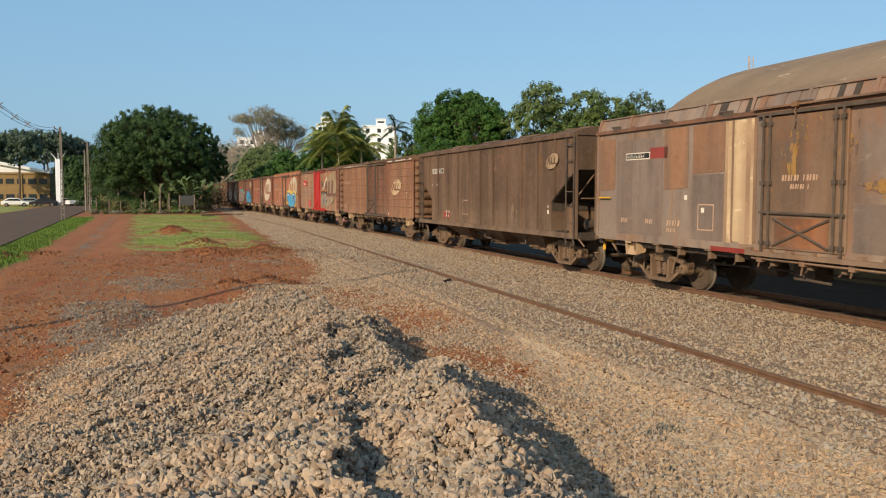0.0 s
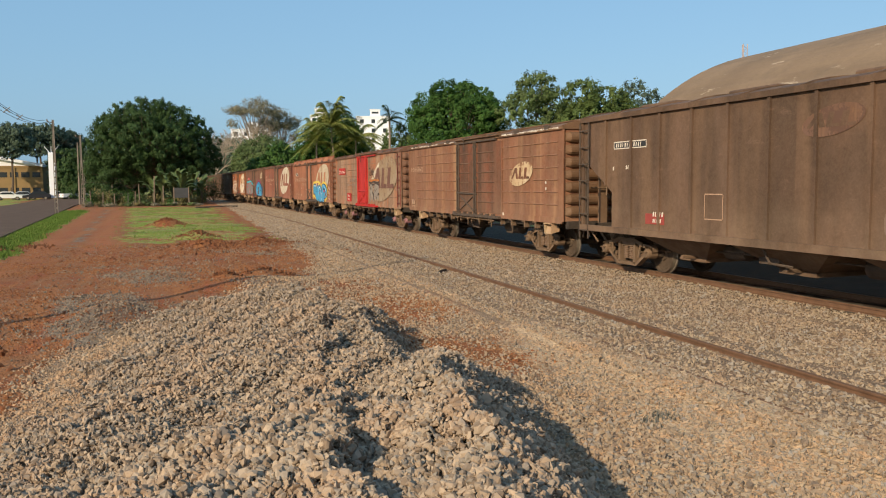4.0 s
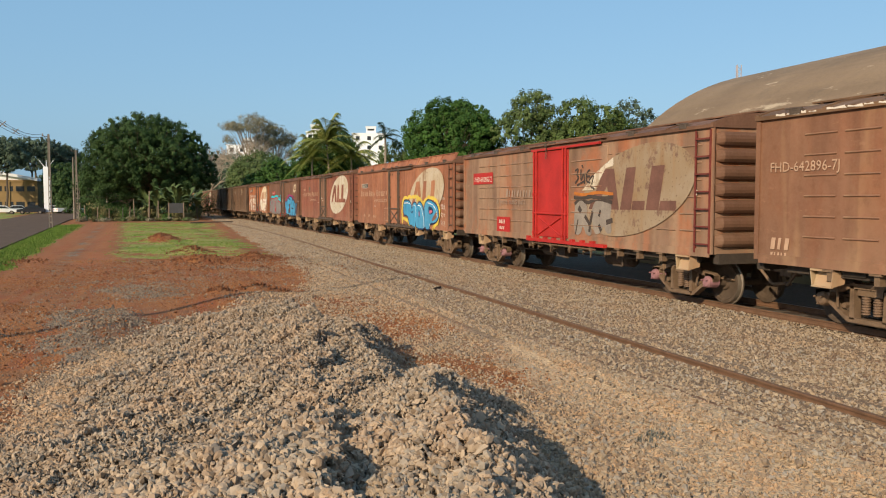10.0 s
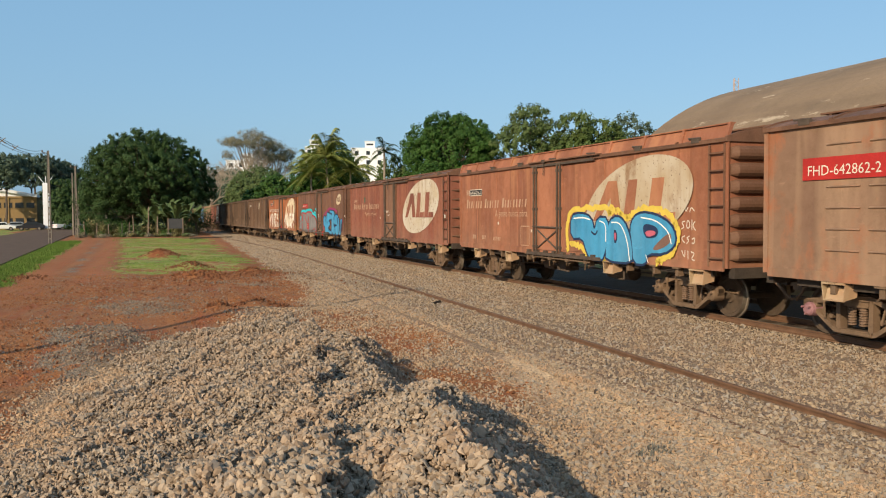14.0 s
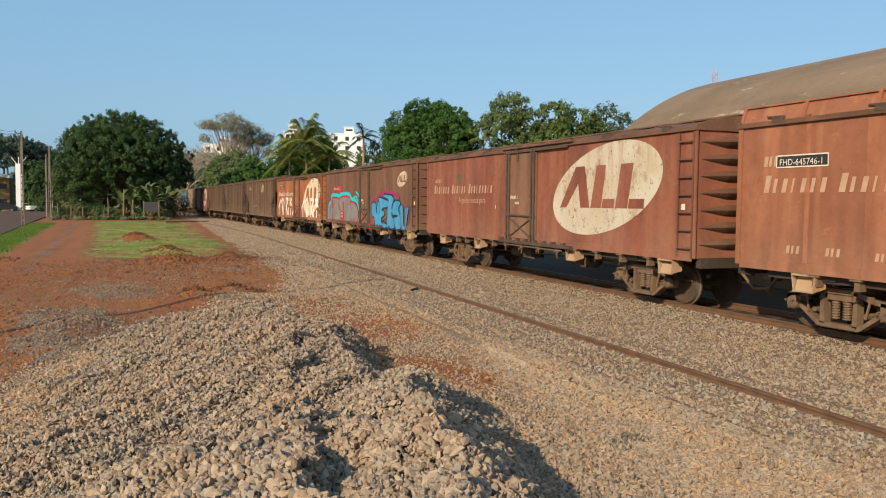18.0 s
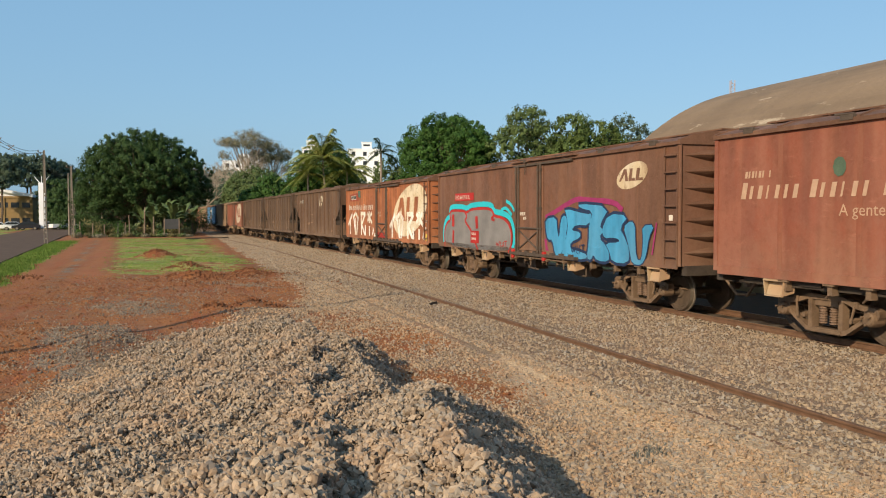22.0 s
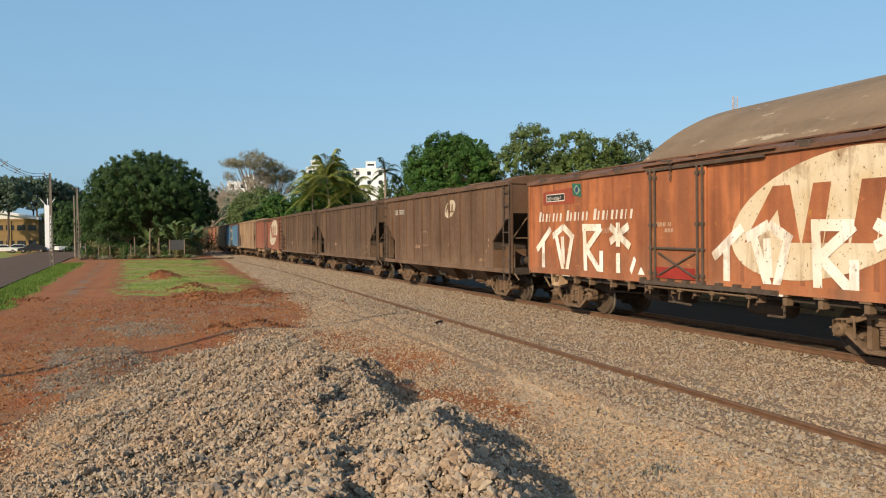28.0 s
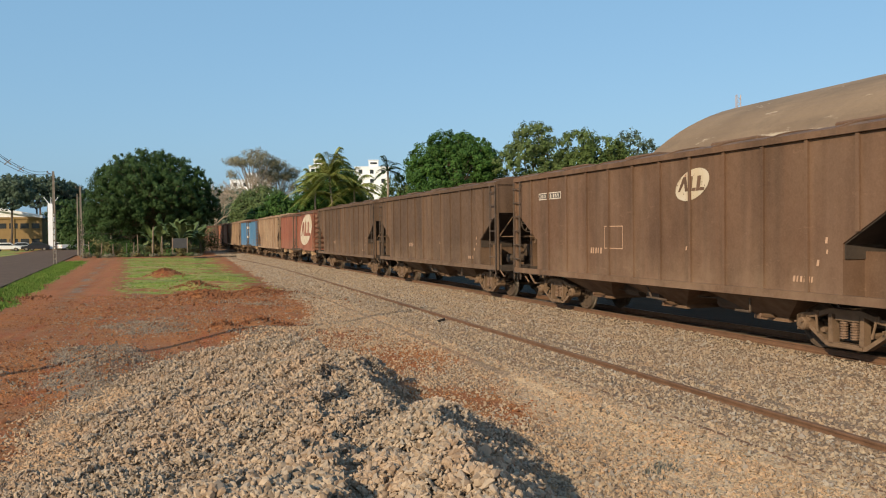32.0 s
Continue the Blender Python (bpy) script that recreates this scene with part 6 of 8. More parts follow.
    sand = np.maximum(sand, 0.4 * band(x, -6 - 0.02 * y, -2.3, 0.8) * band(y, 6, 20, 5) * np.clip(0.5 + 0.6 * n2, 0, 1))
    wheel = (band(x, left + 0.3, (left + right) / 2 - 0.45, 0.5) + band(x, (left + right) / 2 + 0.5, right - 0.1, 0.5)) * band(y, 27, 90, 8) * np.clip(0.8 + 0.4 * n2, 0, 1)
    return stone, grass, np.clip(pile + 0.68 * rut, 0, 1), track, sand, oily, wheel


def ground_material():
    m = Mat("ground_cover", 0.95)
    big, mid, fine = m.noise(0.35, 4), m.noise(2.2, 6), m.noise(26, 4)
    soil = m.mix(m.ramp(mid, 0.35, 0.65), srgb("824b2a"), srgb("925d37"))
    soil = m.mix(m.ramp(big, 0.40, 0.62, 0, 0.6), soil, srgb("8d5e37"))
    soil = m.mix(m.ramp(m.noise(0.8, 4), 0.52, 0.66, 0, 0.7), soil, srgb("8f4d2a"))
    soil = m.mix(m.ramp(m.noise(1.7, 5, 0.65), 0.48, 0.64, 0, 0.55), soil, srgb("86684d"))
    soil = m.mix(m.ramp(fine, 0.55, 0.75, 0, 0.6), soil, srgb("7e4f38"))
    soil = m.mix(m.ramp(m.noise(9, 5, 0.7), 0.56, 0.68, 0, 0.7), soil, srgb("7c5a44"))
    soil = m.mix(m.ramp(m.noise(2.6, 6, 0.72), 0.55, 0.66, 0, 0.5), soil, srgb("62402a"))
    lane = m.noise(1.0, 4, 0.6, m.scaled((2.0, 0.10, 1.0), (0, 0, 0), None))
    soil = m.mix(m.ramp(lane, 0.5, 0.62, 0, 0.7), soil, srgb("9a643a"))
    soil = m.mix(m.ramp(lane, 0.46, 0.36, 0, 0.6), soil, srgb("8f4c2a"))
    soil = m.mix(m.math("MULTIPLY", m.attr("wheel"), m.ramp(mid, 0.25, 0.6, 0.3, 0.85)), soil, srgb("a0603a"))
    cells = m.voronoi(26)
    tint = m.voronoi(26, None, "F1", "Color")
    sep = m.t.nodes.new("ShaderNodeSeparateColor")
    m.t.links.new(tint, sep.inputs[0])
    stone = m.mix(m.ramp(sep.outputs[0], 0, 1), srgb("7a6755"), srgb("957f68"))
    stone = m.mix(m.ramp(mid, 0.45, 0.75, 0, 0.5), stone, srgb("a07452"))
    stone = m.mix(m.ramp(cells, 0.42, 0.68, 0, 0.6), stone, srgb("5e4d40"))
    col = m.mix(m.ramp(m.math("ADD", m.attr("stone"), m.math("MULTIPLY", m.math("SUBTRACT", fine, 0.5), 0.9)), 0.4, 0.6), soil, stone)
    sandy = m.mix(m.ramp(mid, 0.35, 0.65), srgb("b29678"), srgb("c2a786"))
    sandy = m.mix(m.ramp(fine, 0.5, 0.7, 0, 0.6), sandy, srgb("8f7356"))
    col = m.mix(m.ramp(m.math("ADD", m.attr("sand"), m.math("MULTIPLY", m.math("SUBTRACT", m.noise(7, 5), 0.5), 1.1)), 0.4, 0.7), col, sandy)
    dark = m.mix(m.ramp(sep.outputs[1], 0, 1), srgb("7a6b5a"), srgb("a08f7a"))
    dark = m.mix(m.ramp(cells, 0.35, 0.62, 0, 0.7), dark, srgb("4c443e"))
    col = m.mix(m.ramp(m.math("ADD", m.attr("dark_stone"), m.math("MULTIPLY", m.math("SUBTRACT", fine, 0.5), 1.0)), 0.45, 0.65), col, dark)
    col = m.mix(m.math("MULTIPLY", m.attr("cinder"), m.ramp(mid, 0.3, 0.6)), col, srgb("6a5442"))
    # darker ground under heaps paints shade into the gaps between stones
    col = m.mix(m.math("MULTIPLY", m.attr("heap"), 0.75), col, srgb("6e5d4e"))
    # the train's shade put into the ground colour as dark brown
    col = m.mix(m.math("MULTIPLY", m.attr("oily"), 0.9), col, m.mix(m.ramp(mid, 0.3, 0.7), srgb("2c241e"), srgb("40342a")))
    turf = m.mix(m.ramp(m.noise(1.1, 5), 0.35, 0.65), srgb("64792b"), srgb("889642"))
    turf = m.mix(m.ramp(big, 0.42, 0.62, 0, 0.85), turf, srgb("a4905c"))
    turf = m.mix(m.ramp(fine, 0.5, 0.7, 0, 0.5), turf, srgb("4a5522"))
    col = m.mix(m.ramp(m.math("ADD", m.attr("grass"), m.math("MULTIPLY", m.math("SUBTRACT", m.noise(2.2, 6, 0.7), 0.5), 2.2)), 0.42, 0.62), col, turf)
    m.color(col)
    h = m.math("ADD", m.math("MULTIPLY", m.math("SUBTRACT", 0.6, cells), 0.8), m.math("MULTIPLY", fine, 0.5))
    h = m.math("ADD", h, m.math("MULTIPLY", m.noise(5, 5, 0.7), 1.2))
    m.bump(h, 0.7, 0.03)
    return m.m


GROUND = ground_material()
xs = axis((-3000, -300, 450), (-300, -60, 30), (-60, -14, 3), (-14, -4, 0.4), (-4, 7, 0.1), (7, 16, 0.4), (16, 60, 4), (60, 300, 30), (300, 3000, 450))
ys = axis((-400, -30, 40), (-30, 2, 2), (2, 15, 0.1), (15, 34, 0.25), (34, 95, 0.45), (95, 260, 8), (260, 4200, 330))


def bed(x, y):
    """The ground's own surface: under a heap it lies below the loose top stones."""
    z = height(x, y)
    return z - 0.05 * np.clip(z * 8, 0, 1) * (np.hypot(x, y) < 17)


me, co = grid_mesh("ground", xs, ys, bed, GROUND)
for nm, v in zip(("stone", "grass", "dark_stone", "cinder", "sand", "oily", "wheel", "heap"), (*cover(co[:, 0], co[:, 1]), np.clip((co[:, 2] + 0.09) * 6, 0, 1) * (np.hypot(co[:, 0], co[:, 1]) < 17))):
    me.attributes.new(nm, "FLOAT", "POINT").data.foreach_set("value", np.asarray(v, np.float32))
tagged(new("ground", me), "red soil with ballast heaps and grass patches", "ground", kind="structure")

# asphalt road along the left
ASPHALT = plain("worn_asphalt", (0.115, 0.078, 0.058), 1.0, 0, 0.25, 1.2)
ASPHALT.node_tree.nodes["Principled BSDF"].inputs["Specular IOR Level"].default_value = 0.1
bm = bmesh.new()
def road_edge(y):
    return -4.9 - 0.06 * y if y < 100 else -10.9 - 0.035 * (y - 100) - 0.0006 * (y - 100) ** 2
rows = []
for y in np.arange(-60, 230, 5):
    a = road_edge(y)
    rows.append([bm.verts.new((a + dx, y, -0.04 + dz)) for dx, dz in ((0.0, -0.15), (0.0, 0.0), (-3.8, 0.05), (-7.6, 0.0), (-7.6, -0.15))])
for p, q in zip(rows, rows[1:]):
    for k in range(4):
        bm.faces.new((p[k], p[k + 1], q[k + 1], q[k]))
tagged(part("road", fix(bm), ASPHALT), "worn dark asphalt road beside the grass verge", "road", kind="structure")


# ---------------------------------------------------------------- tracks
RAIL_SEC = ((-0.055, -0.13), (0.055, -0.13), (0.055, -0.115), (0.012, -0.10), (0.010, -0.035), (0.032, -0.028), (0.032, -0.004), (0.024, 0.0), (-0.024, 0.0), (-0.032, -0.004), (-0.032, -0.028), (-0.010, -0.035), (-0.012, -0.10), (-0.055, -0.115))


def rail(mid, off, y0, y1, z, name, label, step=3.0, head=None):
    bm = bmesh.new()
    prev = None
    for y in np.arange(y0, y1 + 0.1, step):
        x = mid(y) + off
        ring = [bm.verts.new((x + a, y, z + b)) for a, b in RAIL_SEC]
        if prev:
            n = len(ring)
            for k in range(n):
                f = bm.faces.new((prev[k], prev[(k + 1) % n], ring[(k + 1) % n], ring[k]))
                f.material_index = 1 if head and k in (7,) else 0
        prev = ring
    ob = part(name, fix(bm), RAIL_RUST)
    if head:
        ob.data.materials.append(head)
    return tagged(ob, label, "rail", kind="structure")


for s in (-0.53, 0.53):
    rail(line_x, s, -130, 320, RAIL_Z, "rail_main", "rusty running rail with a polished head", head=TREAD)
rail(siding_x, 0.53, -30, 92, 0.0, "rail_siding", "rusty disused siding rail in ballast")
rail(siding_x, -0.53, -30, 92, -0.0635, "rail_siding", "rusty siding rail nearly buried in gravel")

SLEEPER = plain("grey_sleeper_timber", (0.10, 0.08, 0.06), 0.9, 0, 0.35, 6)
me = bpy.data.meshes.new("sleeper")
bm = bevelled(boxes((-1.0, 1.0, -0.11, 0.11, -0.16, 0.0)), 0.012)
bm.to_mesh(me), bm.free()
me.materials.append(SLEEPER)
track_bed = tagged(new("sleeper_row"), "dark timber sleepers bedded in ballast", "sleepers", kind="structure")
for k in range(200):
    y = 2 + k * 0.62
    s = new("sleeper", me)
    s.parent = track_bed
    s.location = (line_x(y), y, RAIL_Z - 0.125)


# ---------------------------------------------------------------- loose ballast
def stones(name, label, material, pts, sizes, sink=0.25, seed=1, facets=False):
    """Many broken stones as one mesh; each is a sharp-edged, knocked-about block."""
    rng = np.random.default_rng(seed)
    if not facets:
        v = np.array([(1, 0, 0), (-1, 0, 0), (0, 1, 0), (0, -1, 0), (0, 0, 1), (0, 0, -1)], float) * 1.05
        f = np.array([(0, 2, 4), (2, 1, 4), (1, 3, 4), (3, 0, 4), (2, 0, 5), (1, 2, 5), (3, 1, 5), (0, 3, 5)])
    else:
        g = (1 + 5 ** 0.5) / 2
        v = np.array([(-1, g, 0), (1, g, 0), (-1, -g, 0), (1, -g, 0), (0, -1, g), (0, 1, g), (0, -1, -g), (0, 1, -g), (g, 0, -1), (g, 0, 1), (-g, 0, -1), (-g, 0, 1)]) * 0.55
        f = np.array([(0, 11, 5), (0, 5, 1), (0, 1, 7), (0, 7, 10), (0, 10, 11), (1, 5, 9), (5, 11, 4), (11, 10, 2), (10, 7, 6), (7, 1, 8), (3, 9, 4), (3, 4, 2), (3, 2, 6), (3, 6, 8), (3, 8, 9), (4, 9, 5), (2, 4, 11), (6, 2, 10), (8, 6, 7), (9, 8, 1)])
    nv, nf = len(v), f.shape[1]
    n = len(pts)
    q = rng.normal(size=(n, 4))
    q /= np.linalg.norm(q, axis=1, keepdims=True)
    a, b, c, d = q.T
    R = np.stack([1 - 2 * (c * c + d * d), 2 * (b * c - a * d), 2 * (b * d + a * c), 2 * (b * c + a * d), 1 - 2 * (b * b + d * d), 2 * (c * d - a * b), 2 * (b * d - a * c), 2 * (c * d + a * b), 1 - 2 * (b * b + c * c)], -1).reshape(n, 3, 3)
    w = (v[None] + rng.uniform(-0.32, 0.32, (n, nv, 3))) * rng.uniform(0.34, 1.42, (n, 1, 3)) * (sizes / 2)[:, None, None]
    co = np.einsum("nij,nkj->nki", R, w) + pts[:, None, :]
    co[..., 2] += (sizes * (0.5 - sink))[:, None]
    me = bpy.data.meshes.new(name)
    tri = (f[None] + nv * np.arange(n)[:, None, None]).reshape(-1, nf)
    me.vertices.add(n * nv), me.loops.add(tri.size), me.polygons.add(len(tri))
    me.vertices.foreach_set("co", co.ravel().astype(np.float32))
    me.loops.foreach_set("vertex_index", tri.ravel())
    me.polygons.foreach_set("loop_start", np.arange(len(tri)) * nf)
    me.update()
    me.shade_flat()
    me.materials.append(material)
    return tagged(new(name, me), label, "gravel", kind="stuff")


def strew(n, x0, x1, y0, y1, keep, seed, near_bias=0.0):
    rng = np.random.default_rng(seed)
    x, y = rng.uniform(x0, x1, n), y0 + (y1 - y0) * rng.uniform(0, 1, n) ** (1 + near_bias)
    st, gr, dk, tr, sd = cover(x, y)[:5]
    ok = rng.uniform(0, 1, n) < keep(x, y, st, gr, dk, sd)
    x, y = x[ok], y[ok]
    return np.stack([x, y, height(x, y)], -1)


BALLAST = stone_mat("beige_ballast_stone", srgb("736353"), srgb("a89580"), srgb("8c8276"))
BALLAST_GREY = stone_mat("grey_ballast_stone", srgb("726254"), srgb("9b8a74"), srgb("90877c"))
BALLAST_FLAT = stone_mat("dusty_trodden_stone", srgb("8c755e"), srgb("aa9074"), srgb("978977"))
BALLAST_BLUE = stone_mat("blue_grey_stone", srgb("66594d"), srgb("8c7c6b"), srgb("645d56"))


def sizes(pts, lo, hi, seed):
    r = np.random.default_rng(seed)
    return lo + (hi - lo) * r.uniform(0, 1, len(pts)) ** 1.5


pts = strew(285000, -2.6, 5.2, 3.3, 15.0, lambda x, y, s, g, d, sd: s * (1 - 0.5 * sd) * np.clip(0.45 + 0.35 * (x < 1.2) + (height(x, y) + 0.05) * 2.4, 0.35, 1), 11, 0.45)
on_heap = pts[:, 2] > 0.0
close = pts[:, 1] < 5.8
pts[:, 2] += np.random.default_rng(5).uniform(-0.05, 0.028, len(pts)) * on_heap * np.where(close, 0.85, 0.6)
stones("ballast_heap", "heaped beige crushed ballast stones", BALLAST, pts[close & on_heap], sizes(pts[close & on_heap], 0.022, 0.06, 3), 0.12, 4, True)
stones("ballast_heap", "heaped beige crushed ballast stones farther off", BALLAST, pts[~close & on_heap], sizes(pts[~close & on_heap], 0.021, 0.052, 3), 0.12, 14)
stones("trodden_stone", "small dusty stones trodden into flat ground", BALLAST_FLAT, pts[~on_heap], sizes(pts[~on_heap], 0.018, 0.05, 33), 0.42, 34)
pts = strew(14000, -4.0, 6.0, -4.6, 3.8, lambda x, y, s, g, d, sd: s * np.clip((4.8 - np.hypot(x - 1.0, np.minimum(y, 0))) / 2.2, 0, 1), 17)
stones("loose_ballast", "loose ballast stones round the standing place", BALLAST, pts, sizes(pts, 0.03, 0.08, 18), 0.3, 19)
pts = strew(125000, 2.6, 10.7, 4.0, 52.0, lambda x, y, s, g, d, sd: s * 0.9 * (1 - 0.6 * sd), 12, 0.8)
pts = pts[(np.abs(pts[:, 0] - 6.58) > 0.08) & (pts[:, 0] < np.interp(pts[:, 1], LINE_Y, LINE_X) + HALF - 0.55)]
stones("ballast_bed", "grey crushed ballast between the tracks", BALLAST_GREY, pts, sizes(pts, 0.026, 0.062, 5) * np.clip(0.6 + pts[:, 1] / 40, 1, 1.7), 0.35, 6)
pts = strew(9000, 2.6, 6.0, 3.6, 14.0, lambda x, y, s, g, d, sd: sd * 0.8, 14, 0.4)
stones("sunken_stone", "small stones sunk in dusty sand", BALLAST, pts, sizes(pts, 0.025, 0.06, 15), 0.62, 16)
pts = strew(60000, -3.0, 4.8, 9.0, 34.0, lambda x, y, s, g, d, sd: np.clip(0.98 * d + 0.06 * (1 - g), 0, 1) * (s < 0.8), 13)
stones("scattered_stone", "scattered grey stones on red soil", BALLAST_BLUE, pts, sizes(pts, 0.022, 0.06, 7), 0.35, 8)
pts = strew(46000, -2.5, 5.2, 14.8, 30.0, lambda x, y, s, g, d, sd: s * 0.9, 41, 0.4)
stones("trodden_stone", "small dusty stones behind the heaps", BALLAST_FLAT, pts, sizes(pts, 0.025, 0.065, 42), 0.4, 43)
pts = strew(60000, 3.0, 9.6, 51.0, 100.0, lambda x, y, s, g, d, sd: s * 0.9, 44, 0.3)
pts = pts[pts[:, 0] < np.interp(pts[:, 1], LINE_Y, LINE_X) + HALF - 0.55]
stones("ballast_bed", "grey brown ballast far along the tracks", BALLAST_GREY, pts, sizes(pts, 0.05, 0.11, 45), 0.4, 46)
pts = strew(90000, -5.0, 4.6, 9.0, 33.0, lambda x, y, s, g, d, sd: np.clip(1 - s - g, 0, 1) * np.clip(0.4 + 0.5 * wave(x, y, 0.8, 4.0) + 0.3 * wave(x, y, 2.9, 1.0), 0.05, 1), 47)
stones("soil_pebble", "fine brown pebbles trodden into red soil", stone_mat("brown_pebble", srgb("784829"), srgb("94633d"), srgb("85705c")), pts, sizes(pts, 0.014, 0.045, 48), 0.45, 49)
# broken lumps of soil
CLOD = plain("red_soil_clod", srgb("70482f"), 0.95, 0, 0.35, 9)
pts = strew(16000, -4.2, 4.4, 9.0, 33.0, lambda x, y, s, g, d, sd: np.clip(1 - s - g, 0, 1) * np.clip(0.3 + 0.5 * wave(x, y, 1.3, 6.0), 0, 1), 21)
stones("soil_crumb", "small crumbs of red soil on the path", CLOD, pts, sizes(pts, 0.015, 0.06, 22), 0.4, 23)
rng = np.random.default_rng(9)
pts = np.concatenate([np.stack([rng.normal(cx, sx, k), rng.normal(cy, sy, k)], -1) for cx, cy, sx, sy, k in ((0.9, 30.3, 0.8, 0.5, 420), (-6.0, 30.8, 0.4, 0.28, 220), (3.2, 31.2, 1.0, 0.5, 260), (-0.5, 46.8, 0.5, 0.4, 260), (0.8, 36.1, 0.45, 0.35, 260), (3.0, 32.3, 0.35, 0.3, 160), (1.5, 27, 2.2, 2.0, 420), (1.9, 19.4, 0.45, 0.15, 110), (1.0, 18.9, 0.2, 0.15, 60), (-2.6, 12, 0.5, 3.0, 160), (-5.2, 33, 0.4, 0.6, 160), (3.0, 31, 1.0, 0.4, 200))])
pts = np.stack([pts[:, 0], pts[:, 1], height(pts[:, 0], pts[:, 1])], -1)
stones("soil_clod", "broken red-brown soil clods on bare ground", CLOD, pts, rng.uniform(0.03, 0.12, len(pts)) ** 1.0, 0.4, 10)


# ---------------------------------------------------------------- trees
def leaf_mat(name, a, b, c, gloss=0.6):
    m = Mat(name, gloss)
    r = m.island()
    col = m.mix(m.ramp(r, 0, 0.7), a, b)
    col = m.mix(m.ramp(r, 0.85, 1.0), col, c)
    col = m.mix(m.ramp(m.noise(0.5, 3), 0.35, 0.65, 0, 0.6), col, tuple(v * 0.65 for v in a))
    m.color(col)
    m.b.inputs["Specular IOR Level"].default_value = 0.15
    return m.m


LEAF_DARK = leaf_mat("dark_mango_leaf", (0.03, 0.06, 0.018), (0.046, 0.088, 0.026), (0.075, 0.108, 0.036))
LEAF_GREEN = leaf_mat("fresh_green_leaf", (0.032, 0.08, 0.016), (0.052, 0.115, 0.022), (0.085, 0.14, 0.035))
LEAF_OLIVE = leaf_mat("olive_green_leaf", (0.068, 0.108, 0.036), (0.11, 0.15, 0.052), (0.16, 0.18, 0.075))
# distance haze mixed into the leaf colour, paler and bluer
LEAF_HAZE = leaf_mat("haze_tinted_leaf", (0.07, 0.10, 0.07), (0.09, 0.13, 0.085), (0.12, 0.16, 0.11))
LEAF_PALM = leaf_mat("palm_leaf", (0.2, 0.25, 0.06), (0.35, 0.37, 0.1), (0.6, 0.5, 0.2))
LEAF_DRY = leaf_mat("dry_brown_leaf", (0.17, 0.165, 0.11), (0.23, 0.21, 0.145), (0.28, 0.25, 0.16))
LEAF_SCRUB2 = leaf_mat("yellow_olive_leaf", (0.06, 0.098, 0.028), (0.10, 0.14, 0.04), (0.16, 0.185, 0.06))
LEAF_SCRUB = leaf_mat("dusty_scrub_leaf", (0.11, 0.115, 0.045), (0.18, 0.16, 0.065), (0.28, 0.21, 0.11))
LEAF_BANANA = leaf_mat("banana_leaf", (0.08, 0.12, 0.045), (0.12, 0.16, 0.06), (0.2, 0.2, 0.09))
BARK = plain("grey_brown_bark", (0.10, 0.075, 0.055), 0.9, 0, 0.35, 5)
BARK_TWIG = plain("grey_twig_bark", (0.27, 0.225, 0.18), 0.9, 0, 0.25, 5)
BARK_PALE = plain("pale_dry_bark", (0.26, 0.21, 0.17), 0.9, 0, 0.25, 5)


def leaves_mesh(name, centres, normals, size, material, rng, aspect=0.6):
    """Many bent leaf clumps as one mesh: each a folded quad pair."""
    n = len(centres)
    t = rng.normal(size=(n, 3))
    nrm = normals + rng.normal(size=(n, 3)) * 0.3
    nrm /= np.linalg.norm(nrm, axis=1, keepdims=True) + 1e-9
    u = np.cross(nrm, t)
    u /= np.linalg.norm(u, axis=1, keepdims=True) + 1e-9
    w = np.cross(nrm, u)
    s = size * rng.uniform(0.6, 1.3, (n, 1))
    fold = nrm * s * rng.uniform(0.1, 0.35, (n, 1))
    c = centres
    q = np.stack([c - u * s, c - w * s * aspect - fold, c + u * s, c + w * s * aspect - fold], 1)
    me = bpy.data.meshes.new(name)
    k = np.arange(n)[:, None] * 4
    tri = np.concatenate([k + [0, 1, 2], k + [0, 2, 3]], 1).reshape(-1, 3)
    me.vertices.add(n * 4), me.loops.add(tri.size), me.polygons.add(len(tri))
    me.vertices.foreach_set("co", q.ravel().astype(np.float32))
    me.loops.foreach_set("vertex_index", tri.ravel())
    me.polygons.foreach_set("loop_start", np.arange(len(tri)) * 3)
    me.update()
    me.shade_flat()
    me.materials.append(material)
    return me


def limb(bm, a, b, r0, r1, bend, rng, segs=4, sides=7):
    """A tapered, crooked limb; gives back its points."""
    a, b = np.array(a, float), np.array(b, float)
    pts = [a + (b - a) * k / segs + (rng.normal(size=3) * bend if 0 < k < segs else 0) for k in range(segs + 1)]
    for k in range(segs):
        bar(bm, pts[k], pts[k + 1], r0 + (r1 - r0) * k / segs, sides, r0 + (r1 - r0) * (k + 1) / segs)
    return pts


